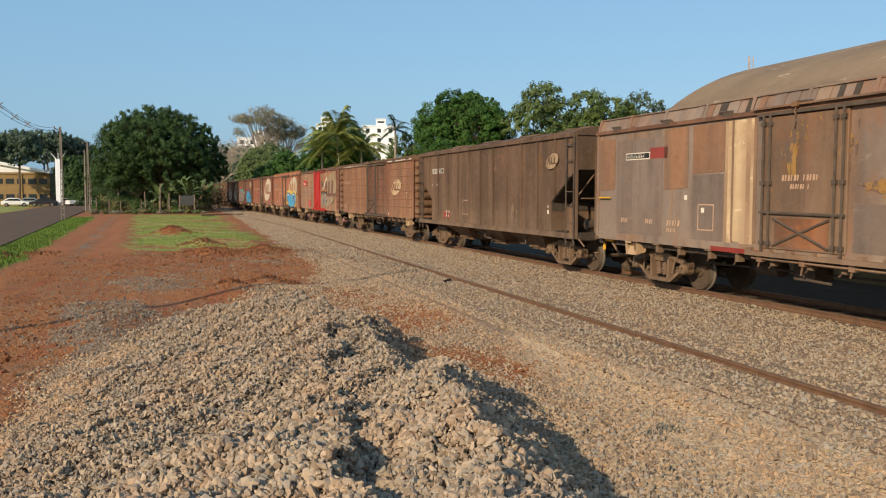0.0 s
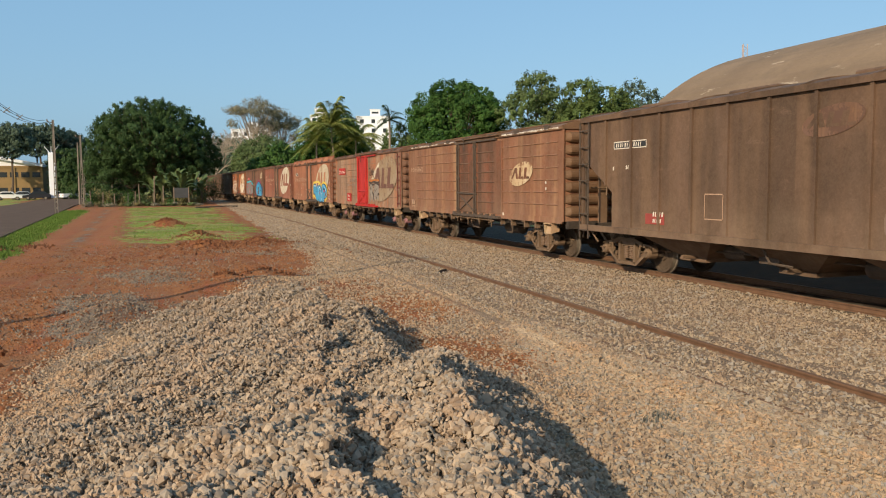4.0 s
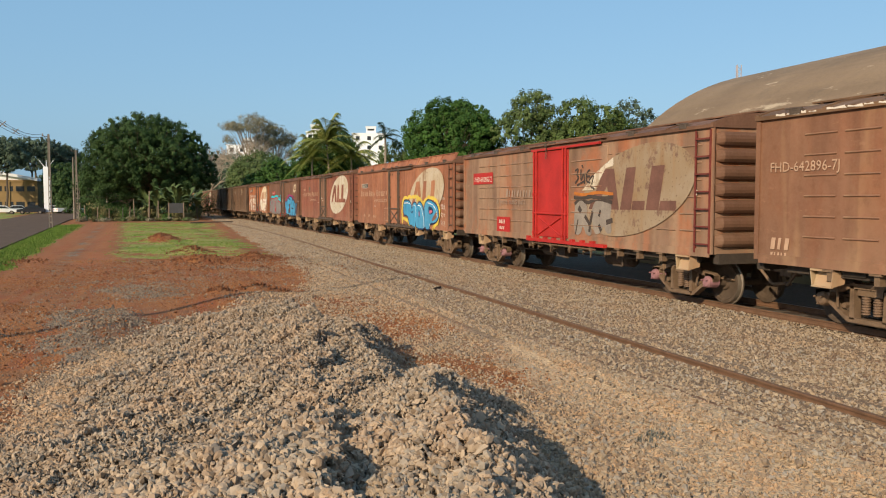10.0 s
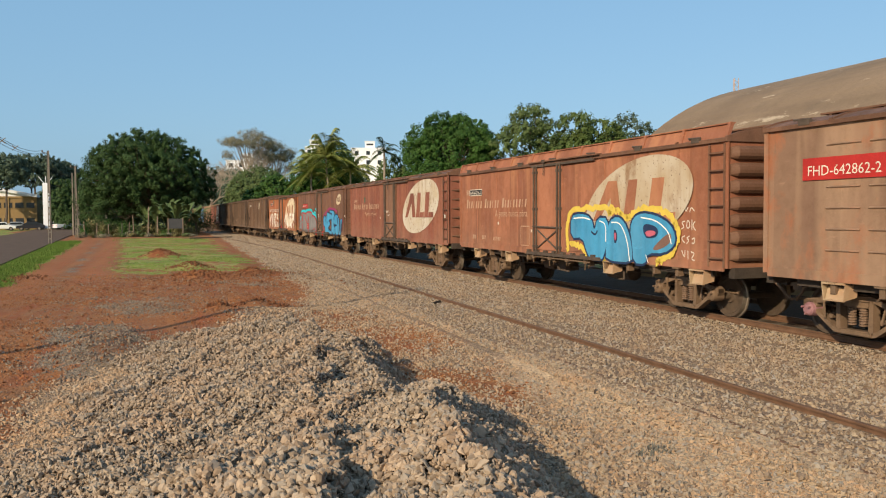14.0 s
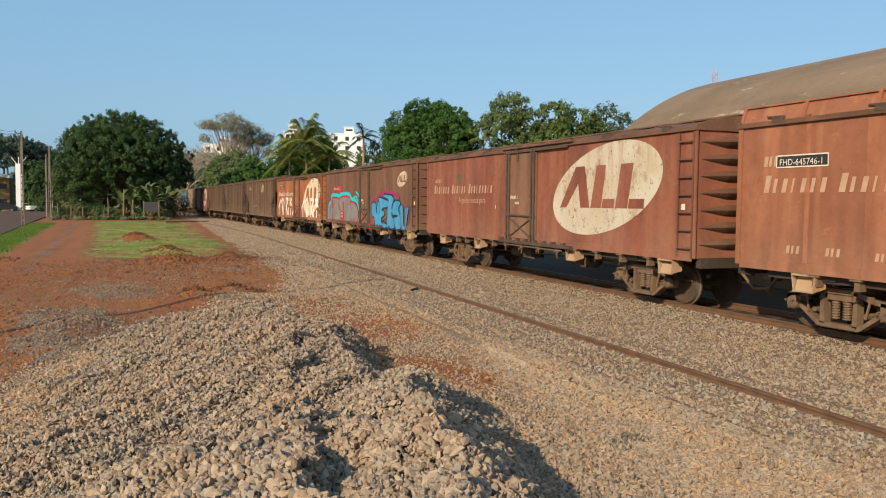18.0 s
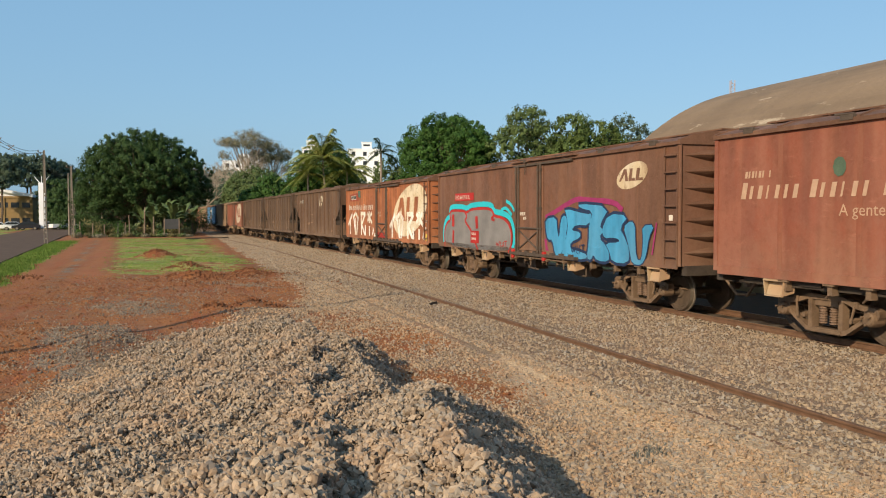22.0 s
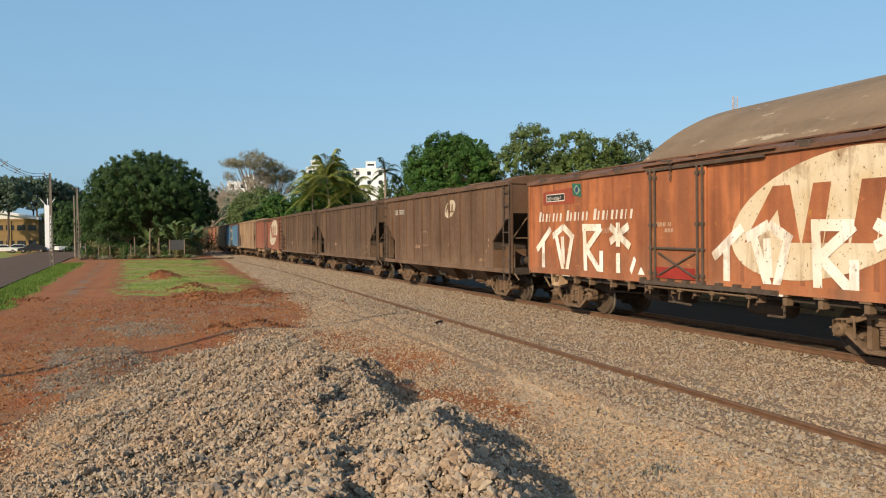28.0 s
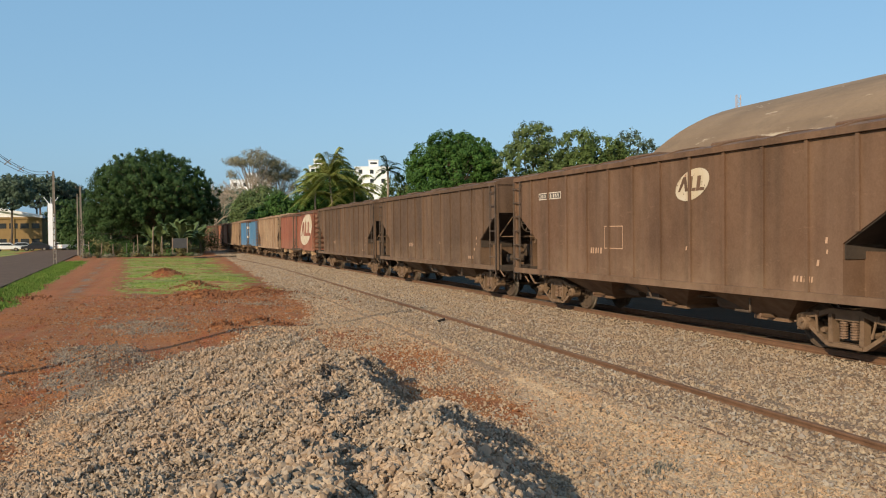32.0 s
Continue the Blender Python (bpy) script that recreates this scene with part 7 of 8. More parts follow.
def crown_tree(name, x, y, z, lobes, trunk_h, trunk_r, leaf, material, count, seed, label, bark=None, group="trees along the line", fill=0.35, tuft=24, swell=0.2):
    """A broad-leaved tree: trunk, limbs into each lobe and leaf clumps over uneven lobes. lobes: (dx, dy, dz, rx, ry, rz)."""
    count, leaf = int(count * 1.8), leaf * 0.74
    rng = np.random.default_rng(seed)
    tree = thing(name, label, "tree", group)
    tree.location = (x, y, z)
    bm = bmesh.new()
    top = (rng.normal() * 0.2, rng.normal() * 0.2, trunk_h)
    limb(bm, (0, 0, -0.3), top, trunk_r, trunk_r * 0.75, 0.08, rng)
    for dx, dy, dz, rx, ry, rz in lobes:
        p = limb(bm, top, (dx * 0.75, dy * 0.75, dz - rz * 0.15), trunk_r * 0.5, trunk_r * 0.12, 0.25, rng, 4, 6)
        for k in range(3):
            e = np.array((dx, dy, dz)) + rng.normal(size=3) * np.array((rx, ry, rz)) * 0.45
            limb(bm, p[2 + k % 2], e, trunk_r * 0.16, trunk_r * 0.04, 0.15, rng, 3, 5)
    part("trunk", bm, bark or BARK, tree)
    vol = np.array([l[3] * l[4] + l[3] * l[5] + l[4] * l[5] for l in lobes])
    cs, ns = [], []
    for l, share in zip(lobes, vol / vol.sum()):
        n = int(count * share)
        sub = max(16, int(n / tuft))
        d = rng.normal(size=(sub, 3))
        d /= np.linalg.norm(d, axis=1, keepdims=True)
        rad = 1 - fill * rng.uniform(0, 1, (sub, 1)) ** 1.5
        hub = np.array(l[:3]) + d * np.array(l[3:]) * rad
        i = rng.integers(0, sub, n)
        off = rng.normal(size=(n, 3))
        off /= np.linalg.norm(off, axis=1, keepdims=True)
        blob = swell * min(l[3:]) * rng.uniform(0.6, 1.5, sub)[i][:, None]
        cs.append(hub[i] + off * blob * rng.uniform(0.15, 1.0, (n, 1)) ** 0.6)
        ns.append(off * 0.7 + d[i] * 0.6)
    cs, ns = np.concatenate(cs), np.concatenate(ns)
    crown = new("crown", leaves_mesh("crown", cs, ns, leaf, material, rng))
    crown.parent = tree
    return tree


def bare_tree(x, y, z, h, seed, label, spread=0.5, depth=6, leaf=None):
    rng = np.random.default_rng(seed)
    tree = thing("bare_tree", label, "tree", "trees along the line")
    tree.location = (x, y, z)
    bm = bmesh.new()
    tips = []

    def grow(p, d, length, r, level):
        e = p + d * length
        bar(bm, p, e, r, 5 if level < 3 else 3, r * 0.7)
        if level >= depth:
            tips.append(e)
            return
        for k in range(3 if level > 0 else 4):
            nd = d + rng.normal(size=3) * spread * (1.25 if level == 0 else 1.0) + np.array((0, 0, 0.10))
            grow(e, nd / np.linalg.norm(nd), length * rng.uniform(0.66, 0.84) * (0.8 if level == 0 else 1.0), r * 0.6, level + 1)

    grow(np.zeros(3), np.array((0, 0, 1.0)), h * 0.3, h * 0.022, 0)
    part("trunk", bm, BARK_TWIG, tree, "bare branching limbs and twigs")
    if leaf:
        tips = np.array(tips)
        c = np.repeat(tips, 2, 0)
        c = c + rng.normal(size=c.shape) * 0.4
        crown = new("crown", leaves_mesh("crown", c, rng.normal(size=c.shape), 0.085, leaf, rng))
        crown.parent = tree
    return tree


def palm(name, x, y, z, h, fronds, length, seed, label, material=None, lean=0.3, trunk_r=0.14):
    rng = np.random.default_rng(seed)
    tree = thing(name, label, "palm tree", "palms behind the train")
    tree.location = (x, y, z)
    bm = bmesh.new()
    top = np.array((rng.normal() * lean, rng.normal() * lean, h))
    limb(bm, (0, 0, -0.2), top, trunk_r, trunk_r * 0.7, 0.06, rng, 6, 8)
    part("trunk", bm, BARK_PALE, tree)
    for k in range(fronds):
        a = k * 2.4 + rng.normal() * 0.2
        rise = rng.uniform(0.0, 1.9) if k % 4 else rng.uniform(-0.5, 0.2)
        out = np.array((math.cos(a), math.sin(a), 0))
        side = np.array((-math.sin(a), math.cos(a), 0))
        bm = bmesh.new()
        pts = []
        for j in range(8):
            u = j / 7
            pts.append(top + out * length * u * math.cos(min(1.2, rise * 0.75)) + np.array((0, 0, length * (rise * u - (0.5 + 0.42 * rise) * u * u))))
        for j in range(7):
            bar(bm, pts[j], pts[j + 1], 0.03 * (1 - j / 8), 3, 0.03 * (1 - (j + 1) / 8))
        for j in range(1, 49):
            u = j / 49
            i = min(6, int(u * 7))
            p = pts[i] + (pts[i + 1] - pts[i]) * (u * 7 - i)
            ll = length * 0.23 * math.sin(math.pi * min(1, 0.15 + u * 0.9)) + 0.1
            for sgn in (-1, 1):
                tip = p + side * sgn * ll * 0.85 + out * ll * 0.45 + np.array((0, 0, -ll * rng.uniform(0.1, 0.5)))
                w = out * 0.014 * length
                bm.faces.new([bm.verts.new(q) for q in (p - w, p + w, tip)])
        part("frond", bm, material or LEAF_PALM, tree)
    return tree


def dome(cz, rx, ry, rz, n, r, seed, low=-0.7):
    """Lobes of a broad crown: a full core under many rounded boughs spread evenly over a dome."""
    rng = np.random.default_rng(seed)
    out = [(0, 0, cz, rx * 0.72, ry * 0.72, rz * 0.74)]
    for k in range(n):
        v = 1 - (1 - low) * (k + 0.5) / n
        a = k * 2.39996 + rng.normal() * 0.12
        q = math.sqrt(1 - v * v)
        b = r * rng.uniform(0.8, 1.2)
        m = rng.uniform(0.94, 1.03)
        out.append(((rx - b * 0.7) * q * math.cos(a) * m, (ry - b * 0.7) * q * math.sin(a) * m, cz + (rz - b * 0.7) * v * m, b, b, b * 0.8))
    return out


# the big dark tree beside the line; its skirts reach the ground
crown_tree("mango_tree", -2.5, 108, -0.1, dome(6.7, 7.9, 6.5, 6.2, 62, 1.9, 21, -0.55) + [(-6.6, -1, 3.6, 2.2, 2.5, 2.6), (-4.6, -2, 2.6, 2.6, 2.5, 2.4), (-2, 1, 2.4, 3, 2.5, 1.9), (2.5, 2, 3.0, 2.6, 2.5, 1.9), (6.4, 0, 5.0, 1.8, 2, 1.4)], 2.4, 0.5, 0.135, LEAF_DARK, 95000, 21, "broad dense dark green mango tree", fill=0.2, tuft=60, swell=0.23)
# bright tree behind the train
crown_tree("broadleaf_tree", 31.6, 90, -0.1, dome(9.0, 5.9, 4.5, 5.2, 40, 1.7, 22, -0.6) + [(-4.0, -2, 5.2, 2.8, 3, 2.8), (4.2, -2, 5.6, 2.8, 3, 2.8), (7.2, -1, 5.0, 2.4, 2.5, 2.6)], 3.0, 0.35, 0.165, LEAF_GREEN, 48000, 22, "fresh green broad-leaved tree behind the train", fill=0.2, tuft=70, swell=0.3)
crown_tree("broadleaf_tree", 39.8, 86, -0.1, [(0, 0, 12.9, 2.3, 3, 2.1), (-1.7, 0, 11.2, 1.9, 3, 1.8), (1.7, 0, 11.0, 2.0, 3, 2.2), (-3.6, 0, 10.0, 1.8, 3, 1.5), (2.0, 0, 8.4, 2.8, 3, 2.8), (-1.6, -1, 6.6, 3.4, 3, 2.6), (0, -1, 4.5, 4.4, 3, 3)], 4.5, 0.3, 0.2, LEAF_OLIVE, 13000, 23, "tall olive green tree with an open crown")
crown_tree("broadleaf_tree", 46.0, 84, -0.1, [(-1.6, 0, 11.9, 2.2, 3, 2.0), (1.8, 0, 11.4, 2.6, 3, 1.9), (0, 0, 9.4, 3.6, 3, 2.8), (3.4, 0, 9.4, 2.4, 3, 2.6), (-2.6, 0, 8.4, 2.4, 3, 2.8), (0, -1, 6, 4.8, 3, 3.2)], 3.5, 0.3, 0.2, LEAF_SCRUB2, 15000, 24, "yellowish olive tree behind the wagons", fill=0.25)
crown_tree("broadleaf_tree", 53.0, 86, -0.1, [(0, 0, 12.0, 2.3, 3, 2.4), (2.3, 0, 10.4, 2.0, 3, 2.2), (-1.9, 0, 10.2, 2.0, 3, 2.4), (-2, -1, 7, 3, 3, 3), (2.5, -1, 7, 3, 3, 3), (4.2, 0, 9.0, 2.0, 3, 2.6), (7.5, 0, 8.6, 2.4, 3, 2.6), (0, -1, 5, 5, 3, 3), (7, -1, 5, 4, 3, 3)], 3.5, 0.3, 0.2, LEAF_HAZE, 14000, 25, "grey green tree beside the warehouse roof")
# the wood between, low under the palms
crown_tree("broadleaf_tree", 13.6, 132, -0.1, [(0, 0, 6.0, 4.2, 4, 3.9), (-2.8, 0, 5.2, 2.4, 3, 3.2), (3.0, 0, 5.2, 2.6, 3, 3.2), (0, -2, 3, 5, 2, 3)], 2, 0.3, 0.24, LEAF_OLIVE, 14000, 26, "round olive green tree beside the line", fill=0.2)
crown_tree("broadleaf_tree", 19.6, 108, -0.1, [(0, 0, 7.6, 3.2, 3, 3.8), (2.6, 0, 8.0, 2.2, 3, 2.6), (-2.4, 0, 7.4, 2.0, 3, 2.6), (3.4, 0, 5.0, 2.8, 3, 3.5), (-3.0, 0, 4.4, 2.6, 3, 3.4)], 2, 0.3, 0.24, LEAF_GREEN, 9000, 27, "green tree among the palms")
crown_tree("broadleaf_tree", 22.6, 116, -0.1, [(0, 0, 8.6, 2.6, 3, 4.0), (2.8, 0, 6.0, 2.4, 3, 3.4), (-2.6, 0, 5.6, 2.4, 3, 3.4)], 2, 0.3, 0.24, LEAF_DARK, 8000, 28, "dark tree behind the palms")
crown_tree("broadleaf_tree", 13.6, 112, -0.1, [(0, 0, 4.6, 2.6, 3, 3.2), (-2.6, 0, 3.4, 2.2, 3, 2.6)], 1.5, 0.2, 0.22, LEAF_GREEN, 5000, 29, "low green tree beside the palms")
crown_tree("broadleaf_tree", 26.4, 98, -0.1, [(0, 0, 6.2, 2.0, 3, 3.6), (-1.6, 0, 4.0, 2.0, 3, 2.6), (1.8, 0, 4.8, 2.0, 3, 3.2)], 1.5, 0.2, 0.22, LEAF_OLIVE, 6000, 30, "olive tree below the slender palm")
rng = np.random.default_rng(77)
for x, y, h, r, seed, lab in ((13.9, 150, 18.0, 4.6, 31, "pale nearly leafless tree with an umbrella of twigs"), (18.6, 153, 16.2, 3.4, 36, "thin grey tree with a sparse twiggy crown")):
    crowns = [(0.2, 0, h - 1.3, r * 0.62, 3, 1.0)] + [(r * 0.78 * math.cos(a), r * 0.6 * math.sin(a), h - 2.0 - 1.5 * rng.uniform(0, 1), r * 0.42, 2, 0.8) for a in np.arange(0.3, 6.3, 0.7)] + [(r * 0.8 * s, 0, h - 5.0, r * 0.3, 1.5, 0.9) for s in (-1, 1)]
    crown_tree("bare_tree", x, y, -0.1, crowns, h * 0.42, 0.34, 0.15, LEAF_DRY, 5200, seed, lab, BARK_TWIG, fill=0.5, tuft=26, swell=0.7)
bare_tree(15.6, 151, -0.1, 16.5, 39, "bare twigs rising through a dry crown", 0.42, 6)
bare_tree(7.6, 165, -0.1, 14.0, 33, "thin leafless tree far off", 0.46, 6)
palm("feather_palm", 18.9, 100, -0.1, 9.6, 34, 5.0, 41, "tall feathery palm with yellowing fronds")
palm("feather_palm", 21.6, 101, -0.1, 8.0, 28, 4.6, 42, "feathery palm with drooping fronds")
palm("feather_palm", 16.8, 101, -0.1, 7.6, 28, 4.4, 43, "short feathery palm with yellowing fronds")
palm("royal_palm", 24.5, 95, -0.1, 9.9, 15, 2.7, 44, "slender palm with a dark round head", LEAF_DARK, 0.1, 0.17)
# far wood that closes the view along the line
for k, (x, y, s) in enumerate(((-14, 190, 1.0), (-4, 205, 1.3), (6, 215, 1.35), (14, 206, 1.25), (20, 214, 1.2), (28, 190, 0.9), (40, 170, 0.8), (52, 150, 0.7), (64, 130, 0.8), (-22, 205, 1.0), (-9, 175, 0.8), (-16, 165, 0.8), (11.5, 192, 1.25), (14.5, 178, 1.05), (17.5, 186, 1.1), (9.8, 206, 1.3))):
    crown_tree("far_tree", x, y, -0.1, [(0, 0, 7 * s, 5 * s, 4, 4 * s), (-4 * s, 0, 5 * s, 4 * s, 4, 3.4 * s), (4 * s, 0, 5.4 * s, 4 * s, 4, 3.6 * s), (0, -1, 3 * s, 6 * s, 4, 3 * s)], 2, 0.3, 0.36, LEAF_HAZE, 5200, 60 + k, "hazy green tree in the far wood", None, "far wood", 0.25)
# tall trees in front of and behind the left building
for k, (x, y, h, r) in enumerate(((-38.5, 172, 14.0, 4.2), (-33.4, 186, 14.4, 4.0), (-27.6, 188, 14.6, 4.2), (-21.6, 190, 13.4, 4.2), (-32.5, 156, 12.6, 3.6), (-26.8, 157, 13.0, 3.4), (-24.0, 172, 14.2, 4.4), (-20.5, 176, 13.2, 3.4), (-45, 176, 13, 5), (-18.0, 160, 9.0, 3.4), (-15.5, 150, 7.6, 3.0))):
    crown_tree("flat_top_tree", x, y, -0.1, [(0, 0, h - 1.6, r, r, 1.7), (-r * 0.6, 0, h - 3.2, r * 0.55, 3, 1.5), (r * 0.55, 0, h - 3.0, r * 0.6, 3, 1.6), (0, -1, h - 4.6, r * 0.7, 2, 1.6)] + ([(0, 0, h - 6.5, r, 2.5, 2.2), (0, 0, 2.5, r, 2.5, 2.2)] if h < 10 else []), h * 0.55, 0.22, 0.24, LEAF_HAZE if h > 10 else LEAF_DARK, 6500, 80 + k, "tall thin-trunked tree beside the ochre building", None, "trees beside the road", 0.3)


# ---------------------------------------------------------------- buildings


def roof_concrete():
    """Old vault concrete: sooty courses along it, pale flaked spots, faint cross joints."""
    m = Mat("weathered_roof_concrete", 0.95)
    col = m.mix(m.ramp(m.noise(0.22, 4), 0.35, 0.65), srgb("766350"), srgb("8b7660"))
    long = m.noise(1.0, 4, 0.6, m.scaled((0.9, 0.06, 0.9), (2, 1, 0), None))
    col = m.mix(m.ramp(long, 0.45, 0.7, 0, 0.6), col, srgb("5f5144"))
    blot = m.noise(0.6, 6, 0.7)
    col = m.mix(m.ramp(blot, 0.52, 0.66, 0, 0.55), col, srgb("675a4c"))
    pale = m.noise(1.1, 6, 0.72, m.scaled((1, 0.35, 1), (7, 3, 1), None))
    col = m.mix(m.ramp(pale, 0.61, 0.66, 0, 0.8), col, srgb("b6a58e"))
    fine = m.noise(14, 4, 0.7)
    col = m.mix(m.ramp(fine, 0.45, 0.7, 0, 0.3), col, srgb("53463b"))
    return m.color(col).bump(fine, 0.3, 0.02).m


CONCRETE = roof_concrete()
PLASTER = plain("ochre_plaster", srgb("88714e"), 0.9, 0, 0.16, 0.8)
WHITEWALL = plain("white_tower_plaster", srgb("dcdee4"), 0.85, 0, 0.05, 0.4)
GLASS = plain("dark_window_glass", (0.03, 0.035, 0.04), 0.15, 0, 0.2, 1)

# barrel-vaulted warehouse behind the train
VX, VR, VZ = 23.4, 9.36, -2.16
hall = thing("warehouse", "old warehouse with a stained barrel-vault roof", "building")
bm = bmesh.new()
arc = [(VX + VR * math.sin(a), VZ + VR * math.cos(a)) for a in np.linspace(-0.95, 0.95, 33)]
inner = [(VX + (VR - 0.25) * math.sin(a), VZ + (VR - 0.25) * math.cos(a)) for a in np.linspace(0.95, -0.95, 33)]
prism(bm, [(x, -32, z) for x, z in arc + inner], (0, 1, 0), 59.0)
part("roof", fix(bm), CONCRETE, hall, "stained concrete vault")
bm = bmesh.new()
x0, x1, zt = arc[0][0] + 0.3, arc[-1][0] - 0.3, arc[0][1]
for a, b in (((x0, -32), (x0 + 0.25, 26.6)), ((x1 - 0.25, -32), (x1, 26.6)), ((x0, 26.3), (x1, 26.6)), ((x0, -32), (x1, -31.7))):
    box(bm, a[0], b[0], a[1], b[1], -0.2, zt - 0.1)
seg = [p for p in arc if abs(p[0] - VX) < abs(x0 - VX) + 0.1]
prism(bm, [(x, 26.35, z - 0.3) for x, z in seg] + [(x1, 26.35, zt - 0.15), (x0, 26.35, zt - 0.15)], (0, 1, 0), 0.2)
part("wall", fix(bm), PLASTER, hall)


def block(name, label, x, y, w, d, h, floors, cols, wall_mat, yaw=0.0, win=(1.2, 1.3)):
    """A plain building with window openings set into its front."""
    b = thing(name, label, "building")
    b.matrix_world = pose(x, y, -0.12, 0, 0, yaw)
    bm = boxes((-w / 2, w / 2, 0, d, 0, h), (-w / 2 - 0.15, w / 2 + 0.15, -0.15, d + 0.15, h, h + 0.35))
    part("wall", bm, wall_mat, b)
    fh, cw = h / floors, w / cols
    for i in range(floors):
        for j in range(cols):
            cx, cz = -w / 2 + (j + 0.5) * cw, (i + 0.55) * fh
            o = part("window", boxes((cx - win[0] / 2, cx + win[0] / 2, -0.02, 0.05, cz - win[1] / 2, cz + win[1] / 2)), GLASS, b)
            part("window_frame", boxes((cx - win[0] / 2 - 0.08, cx + win[0] / 2 + 0.08, -0.05, 0.02, cz - win[1] / 2 - 0.1, cz - win[1] / 2)), wall_mat, o)
    return b


for x, y, w, d, h, f, c, yaw, lab in ((61.5, 258, 11, 14, 23.8, 8, 3, -14, "white apartment tower far behind the palms"), (44.6, 264, 5, 14, 24.4, 8, 2, -10, "white apartment tower behind feathery palms"), (24.5, 278, 13, 14, 20.5, 7, 4, -6, "pale apartment block seen through bare trees")):
    b = block("apartment_tower", lab, x, y, w, d, h, f, c, WHITEWALL, yaw)
    part("lift_house", boxes((-1.0, 2.2, 1, 4, h + 0.35, h + 2.4), (-1.2, 2.4, 0.8, 4.2, h + 2.4, h + 2.6)), WHITEWALL, b)
    part("vent", boxes((-0.5, 1.7, 0.95, 1.0, h + 1.2, h + 1.8)), GLASS, b)

office = block("office_building", "two-storey ochre building with a white roof", -32.6, 166, 18.5, 16, 5.7, 2, 10, PLASTER, 0, (1.4, 0.95))
bm = bmesh.new()
prism(bm, [(-10.6, -0.7, 8.6), (-9.0, -0.7, 9.4), (9.6, -0.7, 5.85), (9.6, -0.7, 6.35), (-9.0, -0.7, 9.95), (-10.6, -0.7, 9.3)][::-1], (0, 1, 0), 17)
part("roof", fix(bm), WHITEWALL, office, "white sloping roof sheet")
bm = bmesh.new()
prism(bm, [(-9.2, 0.0, 6.0), (9.2, 0.0, 6.0), (-9.2, 0.0, 9.4)], (0, 1, 0), 16)
part("gable", fix(bm), WHITEWALL, office, "white gable wall")
for k in range(5):
    x = -9.2 + k * 4.6
    part("pilaster", boxes((x - 0.2, x + 0.2, -0.16, 0.0, 0, 5.7)), PLASTER, office)

# white pylon sign by the road
pylon = thing("pylon_sign", "tall plain white pylon sign beside the road", "sign")
pylon.location = (-19.55, 150, -0.1)
part("panel", bevelled(boxes((-0.48, 0.48, -0.25, 0.25, 0.3, 7.9)), 0.03), WHITEWALL, pylon)
part("base", boxes((-0.7, 0.7, -0.4, 0.4, -0.2, 0.3)), CONCRETE, pylon)
for s in (-1, 0, 1):
    part("prong", bar(bmesh.new(), (s * 0.3, 0, 7.85), (s * 1.1, 0, 9.0), 0.07, 6, 0.04), WHITEWALL, pylon)


# ---------------------------------------------------------------- poles, wires
POLE = plain("grey_concrete_pole", (0.20, 0.17, 0.14), 0.9, 0, 0.2, 2)
WOOD = plain("weathered_fence_wood", (0.20, 0.15, 0.11), 0.9, 0, 0.35, 5)
WIRE = plain("dark_cable", (0.05, 0.05, 0.05), 0.7, 0, 0.1, 5, 0)


def utility_pole(x, y, h, label, arm=True, r=0.14):
    p = thing("utility_pole", label, "utility pole", "poles along the road")
    p.location = (x, y, -0.15)
    part("post", bar(bmesh.new(), (0, 0, -0.3), (0, 0, h), r, 10, r * 0.6), POLE, p)
    if arm:
        part("crossarm", boxes((-0.9, 0.9, -0.06, 0.06, h - 0.6, h - 0.48)), WOOD, p)
        for dx in (-0.8, 0, 0.8):
            part("insulator", lathe(bmesh.new(), [(h - 0.48, 0.03), (h - 0.42, 0.07), (h - 0.36, 0.05), (h - 0.3, 0.06), (h - 0.26, 0.02)], "z", (dx, 0, 0), 8), POLE, p)
    return p


def h_pole(x, y, h, label):
    """A tapered concrete pole of H section: two flanges, a web with openings above the foot."""
    p = thing("utility_pole", label, "utility pole", "poles along the road")
    p.location = (x, y, -0.15)
    for s in (-1, 1):
        bm = bmesh.new()
        prism(bm, [(s * 0.14, -0.08, -0.3), (s * 0.09, -0.08, -0.3), (s * 0.04, -0.06, h), (s * 0.075, -0.06, h)], (0, 1, 0), 0.15)
        part("flange", fix(bm), POLE, p)
    for k in range(9):
        z = k * 0.5
        part("web_rung", boxes((-0.105, 0.105, -0.035, 0.035, z - 0.06, z + 0.06)), POLE, p)
    bm = bmesh.new()
    prism(bm, [(-0.1, -0.03, 4.2), (0.1, -0.03, 4.2), (0.07, -0.03, h - 0.02), (-0.07, -0.03, h - 0.02)], (0, 1, 0), 0.06)
    part("web", fix(bm), POLE, p)
    part("bracket", bar(bmesh.new(), (-0.45, 0, h - 0.15), (0.0, 0, h - 0.25), 0.03, 6), STEEL, p)
    part("insulator", lathe(bmesh.new(), [(h - 0.15, 0.03), (h - 0.1, 0.06), (h - 0.05, 0.04), (h, 0.05), (h + 0.04, 0.02)], "z", (-0.42, 0, 0), 8), POLE, p)
    return p


